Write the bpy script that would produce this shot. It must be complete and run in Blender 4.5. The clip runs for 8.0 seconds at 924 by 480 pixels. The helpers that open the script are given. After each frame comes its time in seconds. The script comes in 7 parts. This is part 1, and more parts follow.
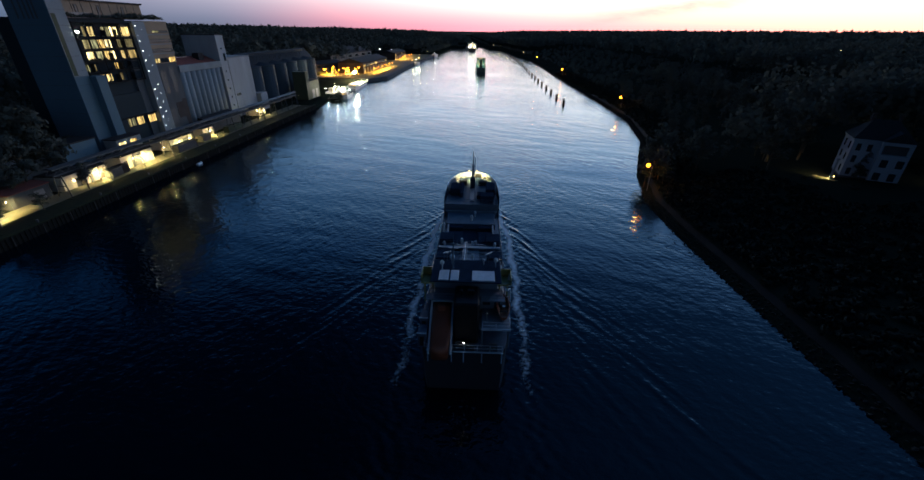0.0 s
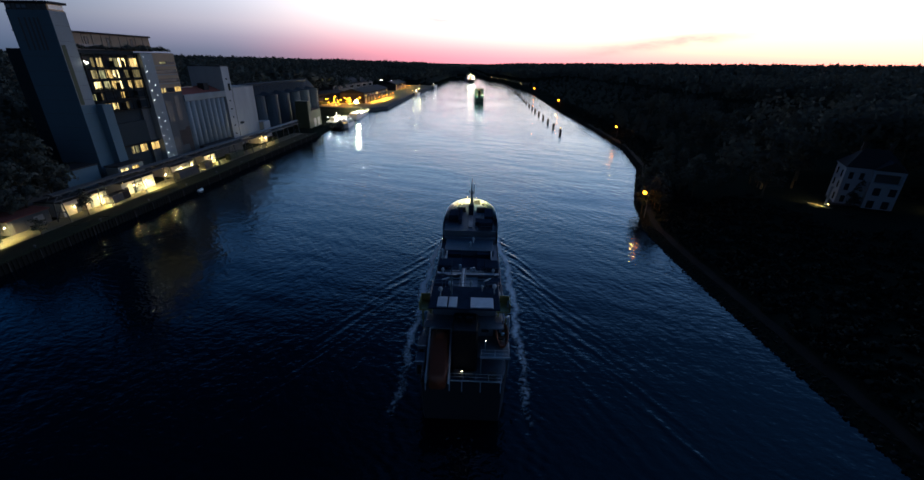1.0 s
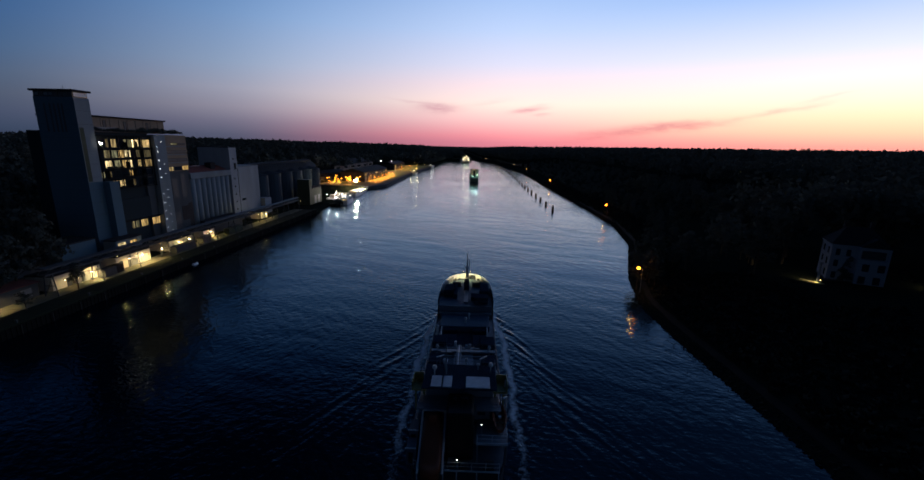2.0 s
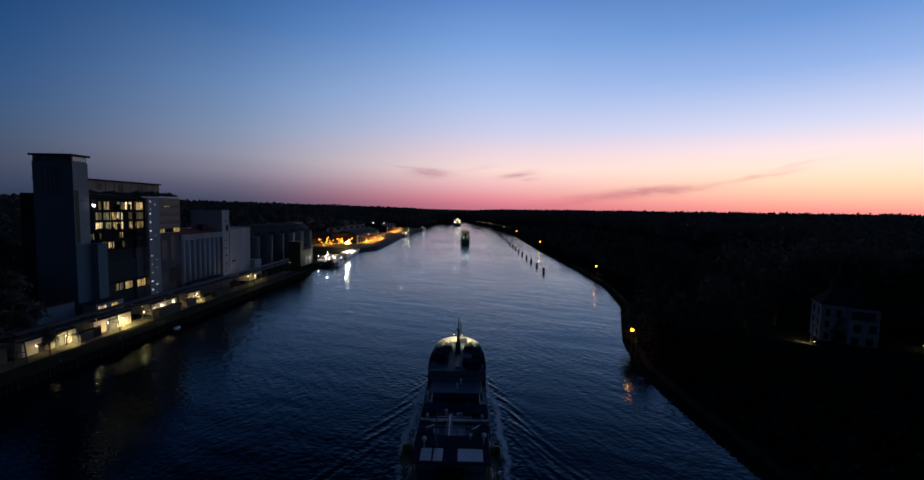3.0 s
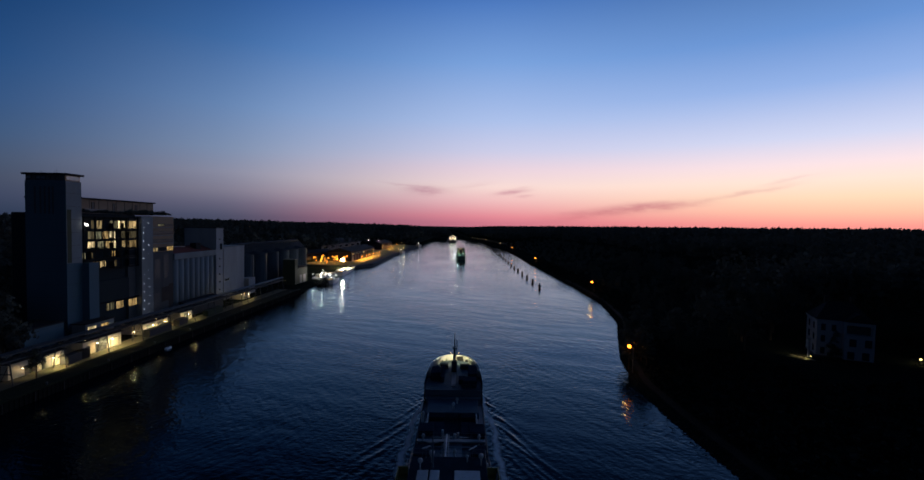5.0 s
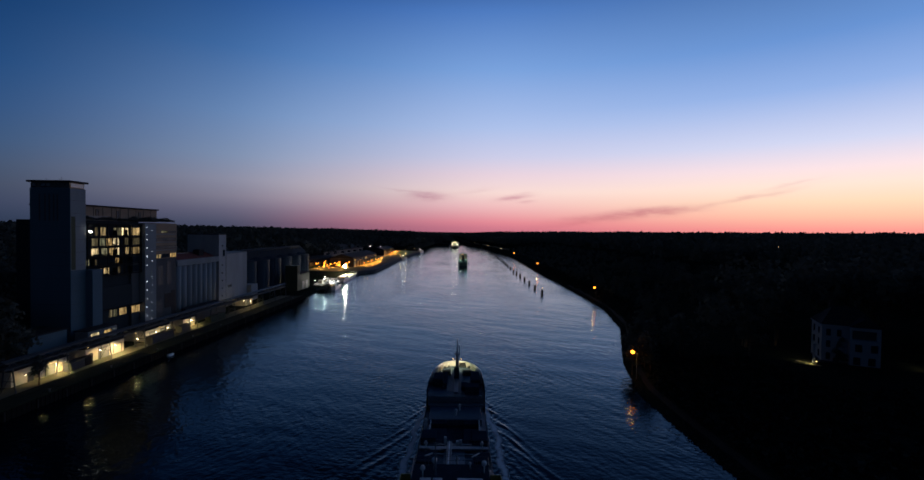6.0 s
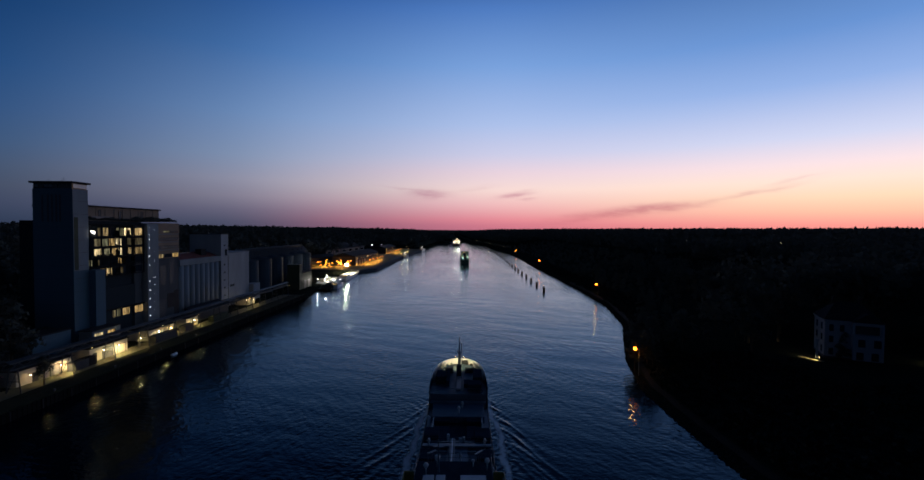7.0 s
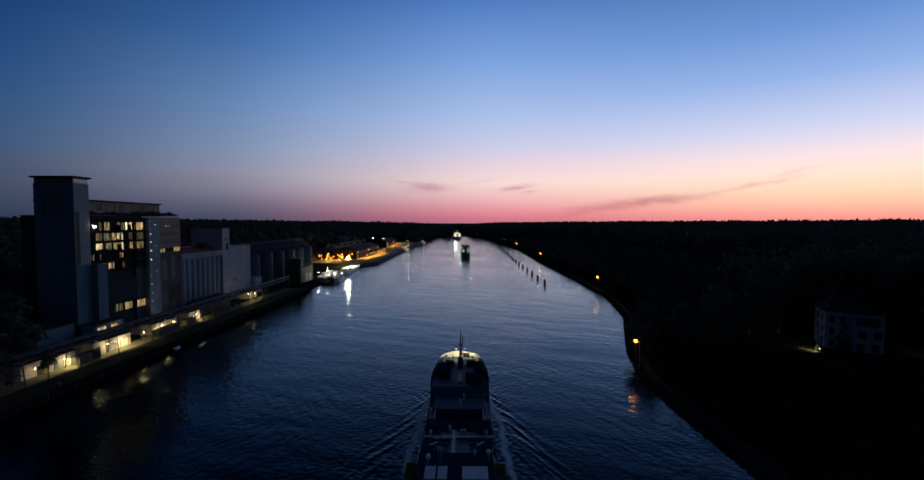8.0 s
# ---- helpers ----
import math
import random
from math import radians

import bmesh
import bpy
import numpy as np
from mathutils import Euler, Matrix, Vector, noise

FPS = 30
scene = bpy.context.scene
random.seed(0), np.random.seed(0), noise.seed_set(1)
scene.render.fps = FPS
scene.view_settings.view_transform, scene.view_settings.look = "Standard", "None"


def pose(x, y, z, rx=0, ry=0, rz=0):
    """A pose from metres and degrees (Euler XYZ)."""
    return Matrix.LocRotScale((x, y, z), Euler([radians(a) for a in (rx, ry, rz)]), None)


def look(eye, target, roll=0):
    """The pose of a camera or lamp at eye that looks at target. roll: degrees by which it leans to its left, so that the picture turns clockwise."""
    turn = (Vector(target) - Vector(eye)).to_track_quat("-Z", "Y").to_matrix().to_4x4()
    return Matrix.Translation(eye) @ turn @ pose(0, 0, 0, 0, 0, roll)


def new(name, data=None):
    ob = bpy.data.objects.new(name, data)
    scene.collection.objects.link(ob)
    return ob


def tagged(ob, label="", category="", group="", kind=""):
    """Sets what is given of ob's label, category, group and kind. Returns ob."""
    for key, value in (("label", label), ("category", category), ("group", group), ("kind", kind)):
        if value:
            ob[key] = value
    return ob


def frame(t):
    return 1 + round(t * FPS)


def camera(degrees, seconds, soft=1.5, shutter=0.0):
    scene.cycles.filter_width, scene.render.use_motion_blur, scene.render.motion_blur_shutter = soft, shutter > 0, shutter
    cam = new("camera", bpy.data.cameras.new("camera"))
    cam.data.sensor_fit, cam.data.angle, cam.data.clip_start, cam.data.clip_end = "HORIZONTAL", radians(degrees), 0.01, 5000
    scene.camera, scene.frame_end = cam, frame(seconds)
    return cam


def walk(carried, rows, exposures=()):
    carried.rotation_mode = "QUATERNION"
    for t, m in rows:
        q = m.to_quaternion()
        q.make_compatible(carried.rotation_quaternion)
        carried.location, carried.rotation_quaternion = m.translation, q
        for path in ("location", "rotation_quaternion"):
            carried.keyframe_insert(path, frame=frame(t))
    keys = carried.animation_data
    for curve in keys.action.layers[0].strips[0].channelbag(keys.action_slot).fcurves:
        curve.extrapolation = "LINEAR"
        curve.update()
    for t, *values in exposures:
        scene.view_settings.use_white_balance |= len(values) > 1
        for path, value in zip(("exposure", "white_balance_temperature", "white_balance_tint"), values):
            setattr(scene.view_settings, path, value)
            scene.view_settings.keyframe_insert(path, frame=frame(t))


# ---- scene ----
# camera and its walk
cam = camera(97.0, 8.0)
PATH = (
    (0.0, 0.0, 0.0, 44.0, -0.57, -27.16, -0.70),
    (0.5, 0.0, 0.0, 44.0, -0.65, -26.72, -0.76),
    (1.0, 0.0, 0.0, 44.0, -0.71, -23.46, -0.89),
    (1.5, 0.0, 0.0, 44.0, -0.87, -17.37, -1.06),
    (2.0, 0.0, 0.0, 44.0, -1.27, -12.99, -1.24),
    (2.2, 0.0, 0.0, 44.0, -1.48, -11.35, -1.29),
    (3.3, 0.0, 0.0, 44.0, -2.72, -3.29, -1.30),
    (3.5, 0.0, 0.0, 44.0, -2.80, -3.24, -1.26),
    (4.0, 0.0, 0.0, 44.0, -3.13, -2.86, -1.09),
    (4.5, 0.0, 0.0, 44.0, -3.19, -2.51, -1.04),
    (6.0, 0.0, 0.0, 44.0, -2.85, -1.20, -0.81),
    (6.5, 0.0, 0.0, 44.0, -2.76, -1.27, -0.59),
    (7.0, 0.0, 0.0, 44.0, -2.65, -1.51, -0.40),
    (7.5, 0.0, 0.0, 44.0, -2.52, -2.17, -0.29),
    (8.0, 0.0, 0.0, 44.0, -2.54, -2.46, -0.19),
)
walk(cam, [(t, pose(x, y, z, 90 + pitch, roll, yaw)) for t, x, y, z, yaw, pitch, roll in PATH],
     exposures=((0.0, 1.62, 7250, -2), (0.5, 1.62, 7250, -2), (1.0, 1.42, 7200, 0), (1.5, 0.74, 7000, 4), (2.0, 0.38, 6850, 7), (3.5, 0.0, 6500, 10), (8.0, 0.0, 6500, 10)))


# world: clear dusk sky, the sun gone down ahead and to the right
def srgb(r, g, b):
    out = []
    for c in (r, g, b):
        c /= 255
        out.append(c / 12.92 if c <= 0.04045 else ((c + 0.055) / 1.055) ** 2.4)
    return (*out, 1.0)


class Nodes:
    """A short hand for node trees."""

    def __init__(self, tree):
        self.tree = tree
        tree.nodes.clear()

    def add(self, kind, **sets):
        n = self.tree.nodes.new(kind)
        for key, value in sets.items():
            if key == "operation":
                n.operation = value
            elif key == "blend_type":
                n.blend_type = value
            elif key == "data_type":
                n.data_type = value
        return n

    def link(self, a, b):
        self.tree.links.new(a, b)

    def put(self, socket, value):
        if isinstance(value, bpy.types.NodeSocket):
            self.link(value, socket)
        else:
            socket.default_value = value

    def math(self, op, a, b=0.0, c=0.0, clamp=False):
        n = self.add("ShaderNodeMath", operation=op)
        n.use_clamp = clamp
        for i, v in enumerate((a, b, c)):
            self.put(n.inputs[i], v)
        return n.outputs[0]

    def ramp(self, fac, stops, smooth=False):
        n = self.add("ShaderNodeValToRGB")
        if smooth:
            n.color_ramp.interpolation = "EASE"
        els = n.color_ramp.elements
        while len(els) < len(stops):
            els.new(0.5)
        for e, (p, c) in zip(els, stops):
            e.position = p
            e.color = c if len(c) == 4 else (*c, 1)
        self.put(n.inputs[0], fac)
        return n.outputs[0]

    def mix(self, fac, a, b, mode="MIX"):
        n = self.add("ShaderNodeMix", data_type="RGBA", blend_type=mode)
        self.put(n.inputs[0], fac)
        self.put(n.inputs[6], a)
        self.put(n.inputs[7], b)
        return n.outputs[2]

    def noise(self, vec, scale, detail=3.0, rough=0.55):
        n = self.add("ShaderNodeTexNoise")
        self.put(n.inputs["Vector"], vec)
        n.inputs["Scale"].default_value = scale
        n.inputs["Detail"].default_value = detail
        n.inputs["Roughness"].default_value = rough
        return n.outputs[0]

    def scaled(self, vec, s):
        n = self.add("ShaderNodeVectorMath", operation="MULTIPLY")
        self.put(n.inputs[0], vec)
        n.inputs[1].default_value = s
        return n.outputs[0]


def make_world():
    w = bpy.data.worlds.new("dusk")
    w.use_nodes = True
    scene.world = w
    n = Nodes(w.node_tree)
    flat = n.add("ShaderNodeVectorMath", operation="NORMALIZE")
    n.link(n.scaled(n.add("ShaderNodeTexCoord").outputs["Generated"], (1.0, 1.133, 1.0)), flat.inputs[0])
    way = flat.outputs[0]
    sep = n.add("ShaderNodeSeparateXYZ")
    n.link(way, sep.inputs[0])
    x, y, z = sep.outputs
    el = n.math("MAXIMUM", z, 0.0)
    az = n.math("MULTIPLY", n.math("ARCTAN2", x, y), 180 / math.pi)

    def column(places, colours, stops_off=0.0, zenith=1.0):
        top = ((0.5, 0.42), (0.72, 0.20), (1.0, 0.14))
        last = colours[-1]
        g = 2.0 ** stops_off
        stops = [(q, (*[v * g for v in srgb(*c)[:3]], 1)) for q, c in zip(places, colours)]
        lin = [v * g * zenith for v in srgb(*last)[:3]]
        for q, k in top:
            if q > places[-1] + 0.02:
                k2 = k * 0.8 if q > 0.6 else (0.26 if places[-1] > 0.4 else 0.17)
                stops.append((q, (lin[0] * k2 * 0.45, lin[1] * k2 * 0.75, lin[2] * k2, 1)))
        return n.ramp(el, stops)

    def band(a, b):
        m = n.add("ShaderNodeMapRange")
        m.interpolation_type = "SMOOTHSTEP"
        for i, v in enumerate((az, a, b)):
            n.put(m.inputs[i], v)
        return m.outputs[0]

    left = column((0.0, 0.013, 0.035, 0.063, 0.09, 0.127, 0.179, 0.243, 0.324),
                  ((48, 59, 84), (53, 67, 93), (63, 75, 102), (68, 82, 107), (65, 86, 116), (57, 88, 128), (45, 84, 134), (28, 75, 130), (18, 62, 115)), -0.25, 0.5)
    left2 = column((0.0, 0.012, 0.035, 0.062, 0.095, 0.14, 0.218, 0.328, 0.42),
                   ((86, 88, 114), (95, 96, 122), (125, 120, 145), (159, 153, 174), (173, 173, 196), (157, 176, 210), (130, 165, 215), (82, 131, 196), (50, 100, 172)), -0.35, 0.45)
    mid = column((0.0, 0.007, 0.021, 0.053, 0.084, 0.122, 0.158, 0.218, 0.328, 0.426),
                 ((198, 116, 136), (206, 120, 140), (228, 137, 151), (240, 186, 190), (248, 219, 214), (232, 210, 222), (205, 205, 232), (174, 194, 235), (124, 164, 222), (80, 125, 195)), 0.0, 1.35)
    glow = column((0.0, 0.011, 0.035, 0.06, 0.09, 0.118, 0.163, 0.25, 0.33),
                  ((244, 140, 132), (248, 152, 142), (253, 192, 162), (255, 216, 182), (253, 225, 208), (245, 222, 225), (205, 210, 236), (142, 172, 224), (100, 142, 204)), 0.12, 2.1)
    sky = n.mix(band(-48.0, -12.0), left, left2)
    sky = n.mix(band(-26.0, 10.0), sky, mid)
    sky = n.mix(band(-2.0, 48.0), sky, glow)
    sky = n.mix(band(50.0, 82.0), sky, left2)
    # the sky away from the sunset is nearly night
    dark = n.math("MULTIPLY", band(-150.0, -45.0), band(150.0, 85.0))
    dark = n.math("ADD", n.math("MULTIPLY", n.math("POWER", dark, 1.5), 0.66), 0.34)
    fade = n.add("ShaderNodeCombineColor")
    for i in range(3):
        n.link(dark, fade.inputs[i])
    sky = n.mix(1.0, sky, fade.outputs[0], "MULTIPLY")
    # thin streaks of cloud low over the horizon: azimuth, height, half length, half height, slope, strength
    az = n.math("ARCTAN2", x, y)
    high = n.math("ARCSINE", z)
    wob = n.noise(n.scaled(way, (14, 14, 60)), 1.0, 4.0)
    wob2 = n.noise(n.scaled(way, (30, 30, 150)), 1.0, 3.0)
    total = None
    for a0, h0, la, lh, slope, s in ((-1.8, 4.3, 2.2, 0.5, -0.02, 0.9), (-4.6, 4.9, 2.2, 0.16, -0.08, 0.3), (8.9, 4.3, 1.9, 0.28, 0.14, 0.9), (10.4, 3.8, 1.0, 0.16, 0.05, 0.4),
                                     (20.5, 2.0, 6.0, 0.55, 0.13, 0.75), (26.0, 2.7, 4.5, 0.4, 0.05, 0.6), (34.5, 4.0, 3.6, 0.26, 0.2, 0.5), (4.0, 5.0, 2.2, 0.3, 0.12, 0.2), (38.0, 5.2, 2.0, 0.16, 0.2, 0.3)):
        da = n.math("SUBTRACT", az, radians(a0))
        dh = n.math("SUBTRACT", n.math("SUBTRACT", high, radians(h0)), n.math("MULTIPLY", da, slope))
        dh = n.math("ADD", dh, n.math("MULTIPLY", n.math("SUBTRACT", wob, 0.5), radians(0.9)))
        q = n.math("ADD", n.math("POWER", n.math("ABSOLUTE", n.math("DIVIDE", da, radians(la))), 2.0), n.math("POWER", n.math("ABSOLUTE", n.math("DIVIDE", dh, radians(lh))), 2.0))
        m = n.math("MULTIPLY", n.math("EXPONENT", n.math("MULTIPLY", q, -1.0)), s)
        total = m if total is None else n.math("ADD", total, m)
    total = n.math("MULTIPLY", total, n.math("ADD", n.math("MULTIPLY", wob2, 1.2), 0.2), clamp=True)
    veil = n.mix(1.0, sky, (0.66, 0.46, 0.58, 1), "MULTIPLY")
    sky = n.mix(total, sky, veil)
    # below the horizon the world is dark land
    below = n.math("LESS_THAN", z, -0.002)
    sky = n.mix(below, sky, (0.004, 0.005, 0.007, 1))
    bg = n.add("ShaderNodeBackground")
    n.link(sky, bg.inputs[0])
    bg.inputs[1].default_value = 1.0
    out = n.add("ShaderNodeOutputWorld")
    n.link(bg.outputs[0], out.inputs[0])


make_world()


def point_lamp(x, y, z, watts, colour, radius=0.25):
    d = bpy.data.lights.new("lamp_light", "POINT")
    d.energy, d.color, d.shadow_soft_size = watts, colour, radius
    ob = new("lamp_light", d)
    ob.location = (x, y, z)
    return ob


def spot_lamp(eye, target, watts, colour, size=110, radius=0.25):
    d = bpy.data.lights.new("spot_light", "SPOT")
    d.energy, d.color, d.shadow_soft_size, d.spot_size, d.spot_blend = watts, colour, radius, radians(size), 0.5
    ob = new("spot_light", d)
    ob.matrix_world = look(eye, target)
    return ob


WARM, SODIUM, COOL = (1.0, 0.75, 0.35), (1.0, 0.5, 0.12), (0.95, 0.95, 0.85)


# materials
def surface(name, colour, rough=0.7, metal=0.0, vary=0.25, grain=8.0, stain=0.6, bump=0.15, streak=False):
    """A procedural surface: colour varied by grain and by broad stains, fine relief. Sizes are per metre."""
    m = bpy.data.materials.new(name)
    m.use_nodes = True
    n = Nodes(m.node_tree)
    pos = n.add("ShaderNodeNewGeometry").outputs["Position"]
    fine = n.noise(pos, grain, 4.0)
    broad = n.noise(n.scaled(pos, (1, 1, 0.25)) if streak else pos, stain, 3.0)
    amount = n.math("ADD", n.math("MULTIPLY", n.math("SUBTRACT", fine, 0.5), vary), n.math("MULTIPLY", n.math("SUBTRACT", broad, 0.5), vary * 2.0))
    gain = n.math("ADD", amount, 1.0)
    grey = n.add("ShaderNodeCombineColor")
    for i in range(3):
        n.put(grey.inputs[i], gain)
    col = n.mix(1.0, (*colour, 1), grey.outputs[0], "MULTIPLY")
    b = n.add("ShaderNodeBsdfPrincipled")
    n.link(col, b.inputs["Base Color"])
    b.inputs["Metallic"].default_value = metal
    n.put(b.inputs["Roughness"], n.math("ADD", n.math("MULTIPLY", n.math("SUBTRACT", broad, 0.5), 0.3), rough, clamp=True))
    b.inputs["Specular IOR Level"].default_value = 0.5 if rough < 0.6 else 0.12 if rough < 1.0 else 0.0
    if bump:
        bn = n.add("ShaderNodeBump")
        bn.inputs["Strength"].default_value = bump
        bn.inputs["Distance"].default_value = 0.05
        n.link(fine, bn.inputs["Height"])
        n.link(bn.outputs[0], b.inputs["Normal"])
    o = n.add("ShaderNodeOutputMaterial")
    n.link(b.outputs[0], o.inputs[0])
    return m


def glowing(name, colour, power):
    """A thing that gives off light."""
    m = bpy.data.materials.new(name)
    m.use_nodes = True
    n = Nodes(m.node_tree)
    e = n.add("ShaderNodeEmission")
    e.inputs[0].default_value = (*colour, 1)
    e.inputs[1].default_value = power
    o = n.add("ShaderNodeOutputMaterial")
    n.link(e.outputs[0], o.inputs[0])
    return m


def water_surface():
    m = bpy.data.materials.new("canal_water")
    m.use_nodes = True
    n = Nodes(m.node_tree)
    pos = n.add("ShaderNodeNewGeometry").outputs["Position"]

    def ripples(angle, along_crest, across_crest, detail=2.0):
        """Waves whose crests lie at an angle to the canal: frequencies per metre along and across the crest."""
        turned = n.add("ShaderNodeVectorRotate")
        n.link(pos, turned.inputs["Vector"])
        turned.inputs["Angle"].default_value = radians(angle)
        return n.noise(n.scaled(turned.outputs[0], (along_crest, across_crest, 1.0)), 1.0, detail, 0.45)

    def calm(angle, low):
        """Patches where a set of waves dies down."""
        k = n.math("MULTIPLY", n.math("SUBTRACT", ripples(angle, 0.016, 0.03), 0.38), 5.0, clamp=True)
        return n.math("ADD", n.math("MULTIPLY", k, 1.0 - low), low)

    sets = ((57, 0.20, 0.54, 0.125, calm(20, 0.25)), (-52, 0.25, 0.64, 0.09, calm(-35, 0.2)), (10, 0.6, 1.05, 0.10, calm(75, 0.4)), (-24, 1.2, 2.0, 0.036, calm(5, 0.4)))
    h = n.math("MULTIPLY", ripples(24, 0.05, 0.14, 1.0), 0.16)
    for angle, fa, fc, tall, where in sets:
        h = n.math("ADD", h, n.math("MULTIPLY", n.math("MULTIPLY", ripples(angle, fa, fc), tall), where))
    bn = n.add("ShaderNodeBump")
    bn.inputs["Strength"].default_value = 1.0
    bn.inputs["Distance"].default_value = 1.0
    n.link(h, bn.inputs["Height"])
    # foam beside and behind the hull
    att = n.add("ShaderNodeAttribute")
    att.attribute_name = "foam"
    lace = n.noise(pos, 1.5, 6.0, 0.75)
    mask = n.math("MULTIPLY", n.math("SUBTRACT", n.math("ADD", lace, n.math("MULTIPLY", att.outputs["Fac"], 0.50)), 0.74), 4.0, clamp=True)
    mask = n.math("MULTIPLY", mask, n.math("MULTIPLY", att.outputs["Fac"], 1.4, clamp=True))
    body = n.add("ShaderNodeBsdfDiffuse")
    body.inputs[0].default_value = (0.0003, 0.0036, 0.0075, 1)
    gloss = n.add("ShaderNodeBsdfGlossy")
    gloss.inputs["Color"].default_value = (0.70, 0.88, 1.0, 1)
    gloss.inputs["Roughness"].default_value = 0.045
    fres = n.add("ShaderNodeFresnel")
    fres.inputs["IOR"].default_value = 1.33
    for node in (body, gloss, fres):
        n.link(bn.outputs[0], node.inputs["Normal"])
    b = n.add("ShaderNodeMixShader")
    n.link(n.math("MULTIPLY", n.math("POWER", fres.outputs[0], 1.22), 1.36, clamp=True), b.inputs[0])
    n.link(body.outputs[0], b.inputs[1])
    n.link(gloss.outputs[0], b.inputs[2])
    foam = n.add("ShaderNodeBsdfDiffuse")
    foam.inputs[0].default_value = (0.72, 0.76, 0.78, 1)
    mixer = n.add("ShaderNodeMixShader")
    n.link(mask, mixer.inputs[0])
    n.link(b.outputs[0], mixer.inputs[1])
    n.link(foam.outputs[0], mixer.inputs[2])
    o = n.add("ShaderNodeOutputMaterial")
    n.link(mixer.outputs[0], o.inputs[0])
    return m


def glass_surface(name, tint=(0.02, 0.03, 0.04), rough=0.08):
    m = bpy.data.materials.new(name)
    m.use_nodes = True
    b = m.node_tree.nodes["Principled BSDF"]
    b.inputs["Base Color"].default_value = (*tint, 1)
    b.inputs["Roughness"].default_value = rough
    b.inputs["IOR"].default_value = 1.5
    return m


WATER = water_surface()
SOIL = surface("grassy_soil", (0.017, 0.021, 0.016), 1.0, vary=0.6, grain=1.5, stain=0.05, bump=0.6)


def leaf_surface():
    """Leaves: matt, letting some light through, varied tree by tree and spray by spray."""
    m = bpy.data.materials.new("dark_leaves")
    m.use_nodes = True
    n = Nodes(m.node_tree)
    pos = n.add("ShaderNodeNewGeometry").outputs["Position"]
    k = n.math("ADD", n.math("MULTIPLY", n.noise(pos, 0.12, 3.0), 0.9), n.math("MULTIPLY", n.noise(pos, 1.5, 2.0), 0.5))
    col = n.ramp(k, ((0.35, (0.062, 0.072, 0.068)), (0.62, (0.070, 0.081, 0.074)), (0.9, (0.080, 0.091, 0.079))))
    a = n.add("ShaderNodeBsdfDiffuse")
    b = n.add("ShaderNodeBsdfTranslucent")
    n.link(col, a.inputs[0])
    n.link(col, b.inputs[0])
    mixer = n.add("ShaderNodeMixShader")
    mixer.inputs[0].default_value = 0.3
    n.link(a.outputs[0], mixer.inputs[1])
    n.link(b.outputs[0], mixer.inputs[2])
    o = n.add("ShaderNodeOutputMaterial")
    n.link(mixer.outputs[0], o.inputs[0])
    return m


LEAVES = leaf_surface()
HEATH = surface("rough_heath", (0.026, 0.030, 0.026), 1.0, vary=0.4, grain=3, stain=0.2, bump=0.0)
BARK = surface("bark", (0.09, 0.07, 0.05), 0.95, vary=0.4, grain=6, bump=0.6)
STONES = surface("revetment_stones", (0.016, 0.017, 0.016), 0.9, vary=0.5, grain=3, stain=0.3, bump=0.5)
PAVING = surface("quay_concrete", (0.115, 0.11, 0.08), 0.85, vary=0.35, grain=5, stain=0.2, bump=0.2)
# moss green, taken darker still for where the lamp pools fade out
MOSSY_DIM = surface("mossy_concrete_dim", (0.018, 0.022, 0.012), 0.95, vary=0.6, grain=3, stain=0.4, bump=0.4)
CONCRETE = surface("weathered_concrete", (0.19, 0.218, 0.235), 0.85, vary=0.4, grain=4, stain=0.15, bump=0.2, streak=True)
CONCRETE_DARK = surface("dark_concrete", (0.075, 0.08, 0.085), 0.85, vary=0.35, grain=4, stain=0.12, bump=0.2, streak=True)
FACADE = surface("dark_facade_panels", (0.018, 0.028, 0.035), 0.8, vary=0.3, grain=3, stain=0.15, bump=0.1, streak=True)
TOWER_SKIN = surface("tower_panels", (0.072, 0.126, 0.166), 0.7, vary=0.22, grain=3, stain=0.08, bump=0.1, streak=True)
PLASTER = surface("white_plaster", (0.28, 0.30, 0.32), 0.8, vary=0.4, grain=5, stain=0.15, bump=0.15, streak=True)
CLADDING = surface("ochre_cladding", (0.25, 0.19, 0.135), 0.7, vary=0.3, grain=3, stain=0.2, bump=0.1)
BRICK_WALL = surface("dark_brickwork", (0.055, 0.045, 0.042), 0.9, vary=0.35, grain=9, stain=0.3, bump=0.3)
STEEL_BLUE = surface("painted_silo_steel", (0.034, 0.054, 0.075), 0.75, 0.0, vary=0.25, grain=2, stain=0.15, bump=0.05, streak=True)
SILO_ROOF = surface("dark_blue_roof_sheet", (0.012, 0.021, 0.032), 0.8, vary=0.3, grain=2, stain=0.1, bump=0.05)
STEEL_DARK = surface("dark_painted_steel", (0.06, 0.065, 0.07), 0.55, 0.4, vary=0.4, grain=4, stain=0.4)
STEEL_GREY = surface("grey_painted_steel", (0.16, 0.165, 0.17), 0.5, 0.2, vary=0.3, grain=4, stain=0.4)
GREEN_SHEET = surface("green_sheet_metal", (0.058, 0.07, 0.046), 0.6, 0.1, vary=0.25, grain=3, stain=0.2)
VILLA_WHITE = surface("villa_plaster", (0.27, 0.31, 0.35), 0.8, vary=0.15, grain=5, stain=0.3, bump=0.15, streak=True)
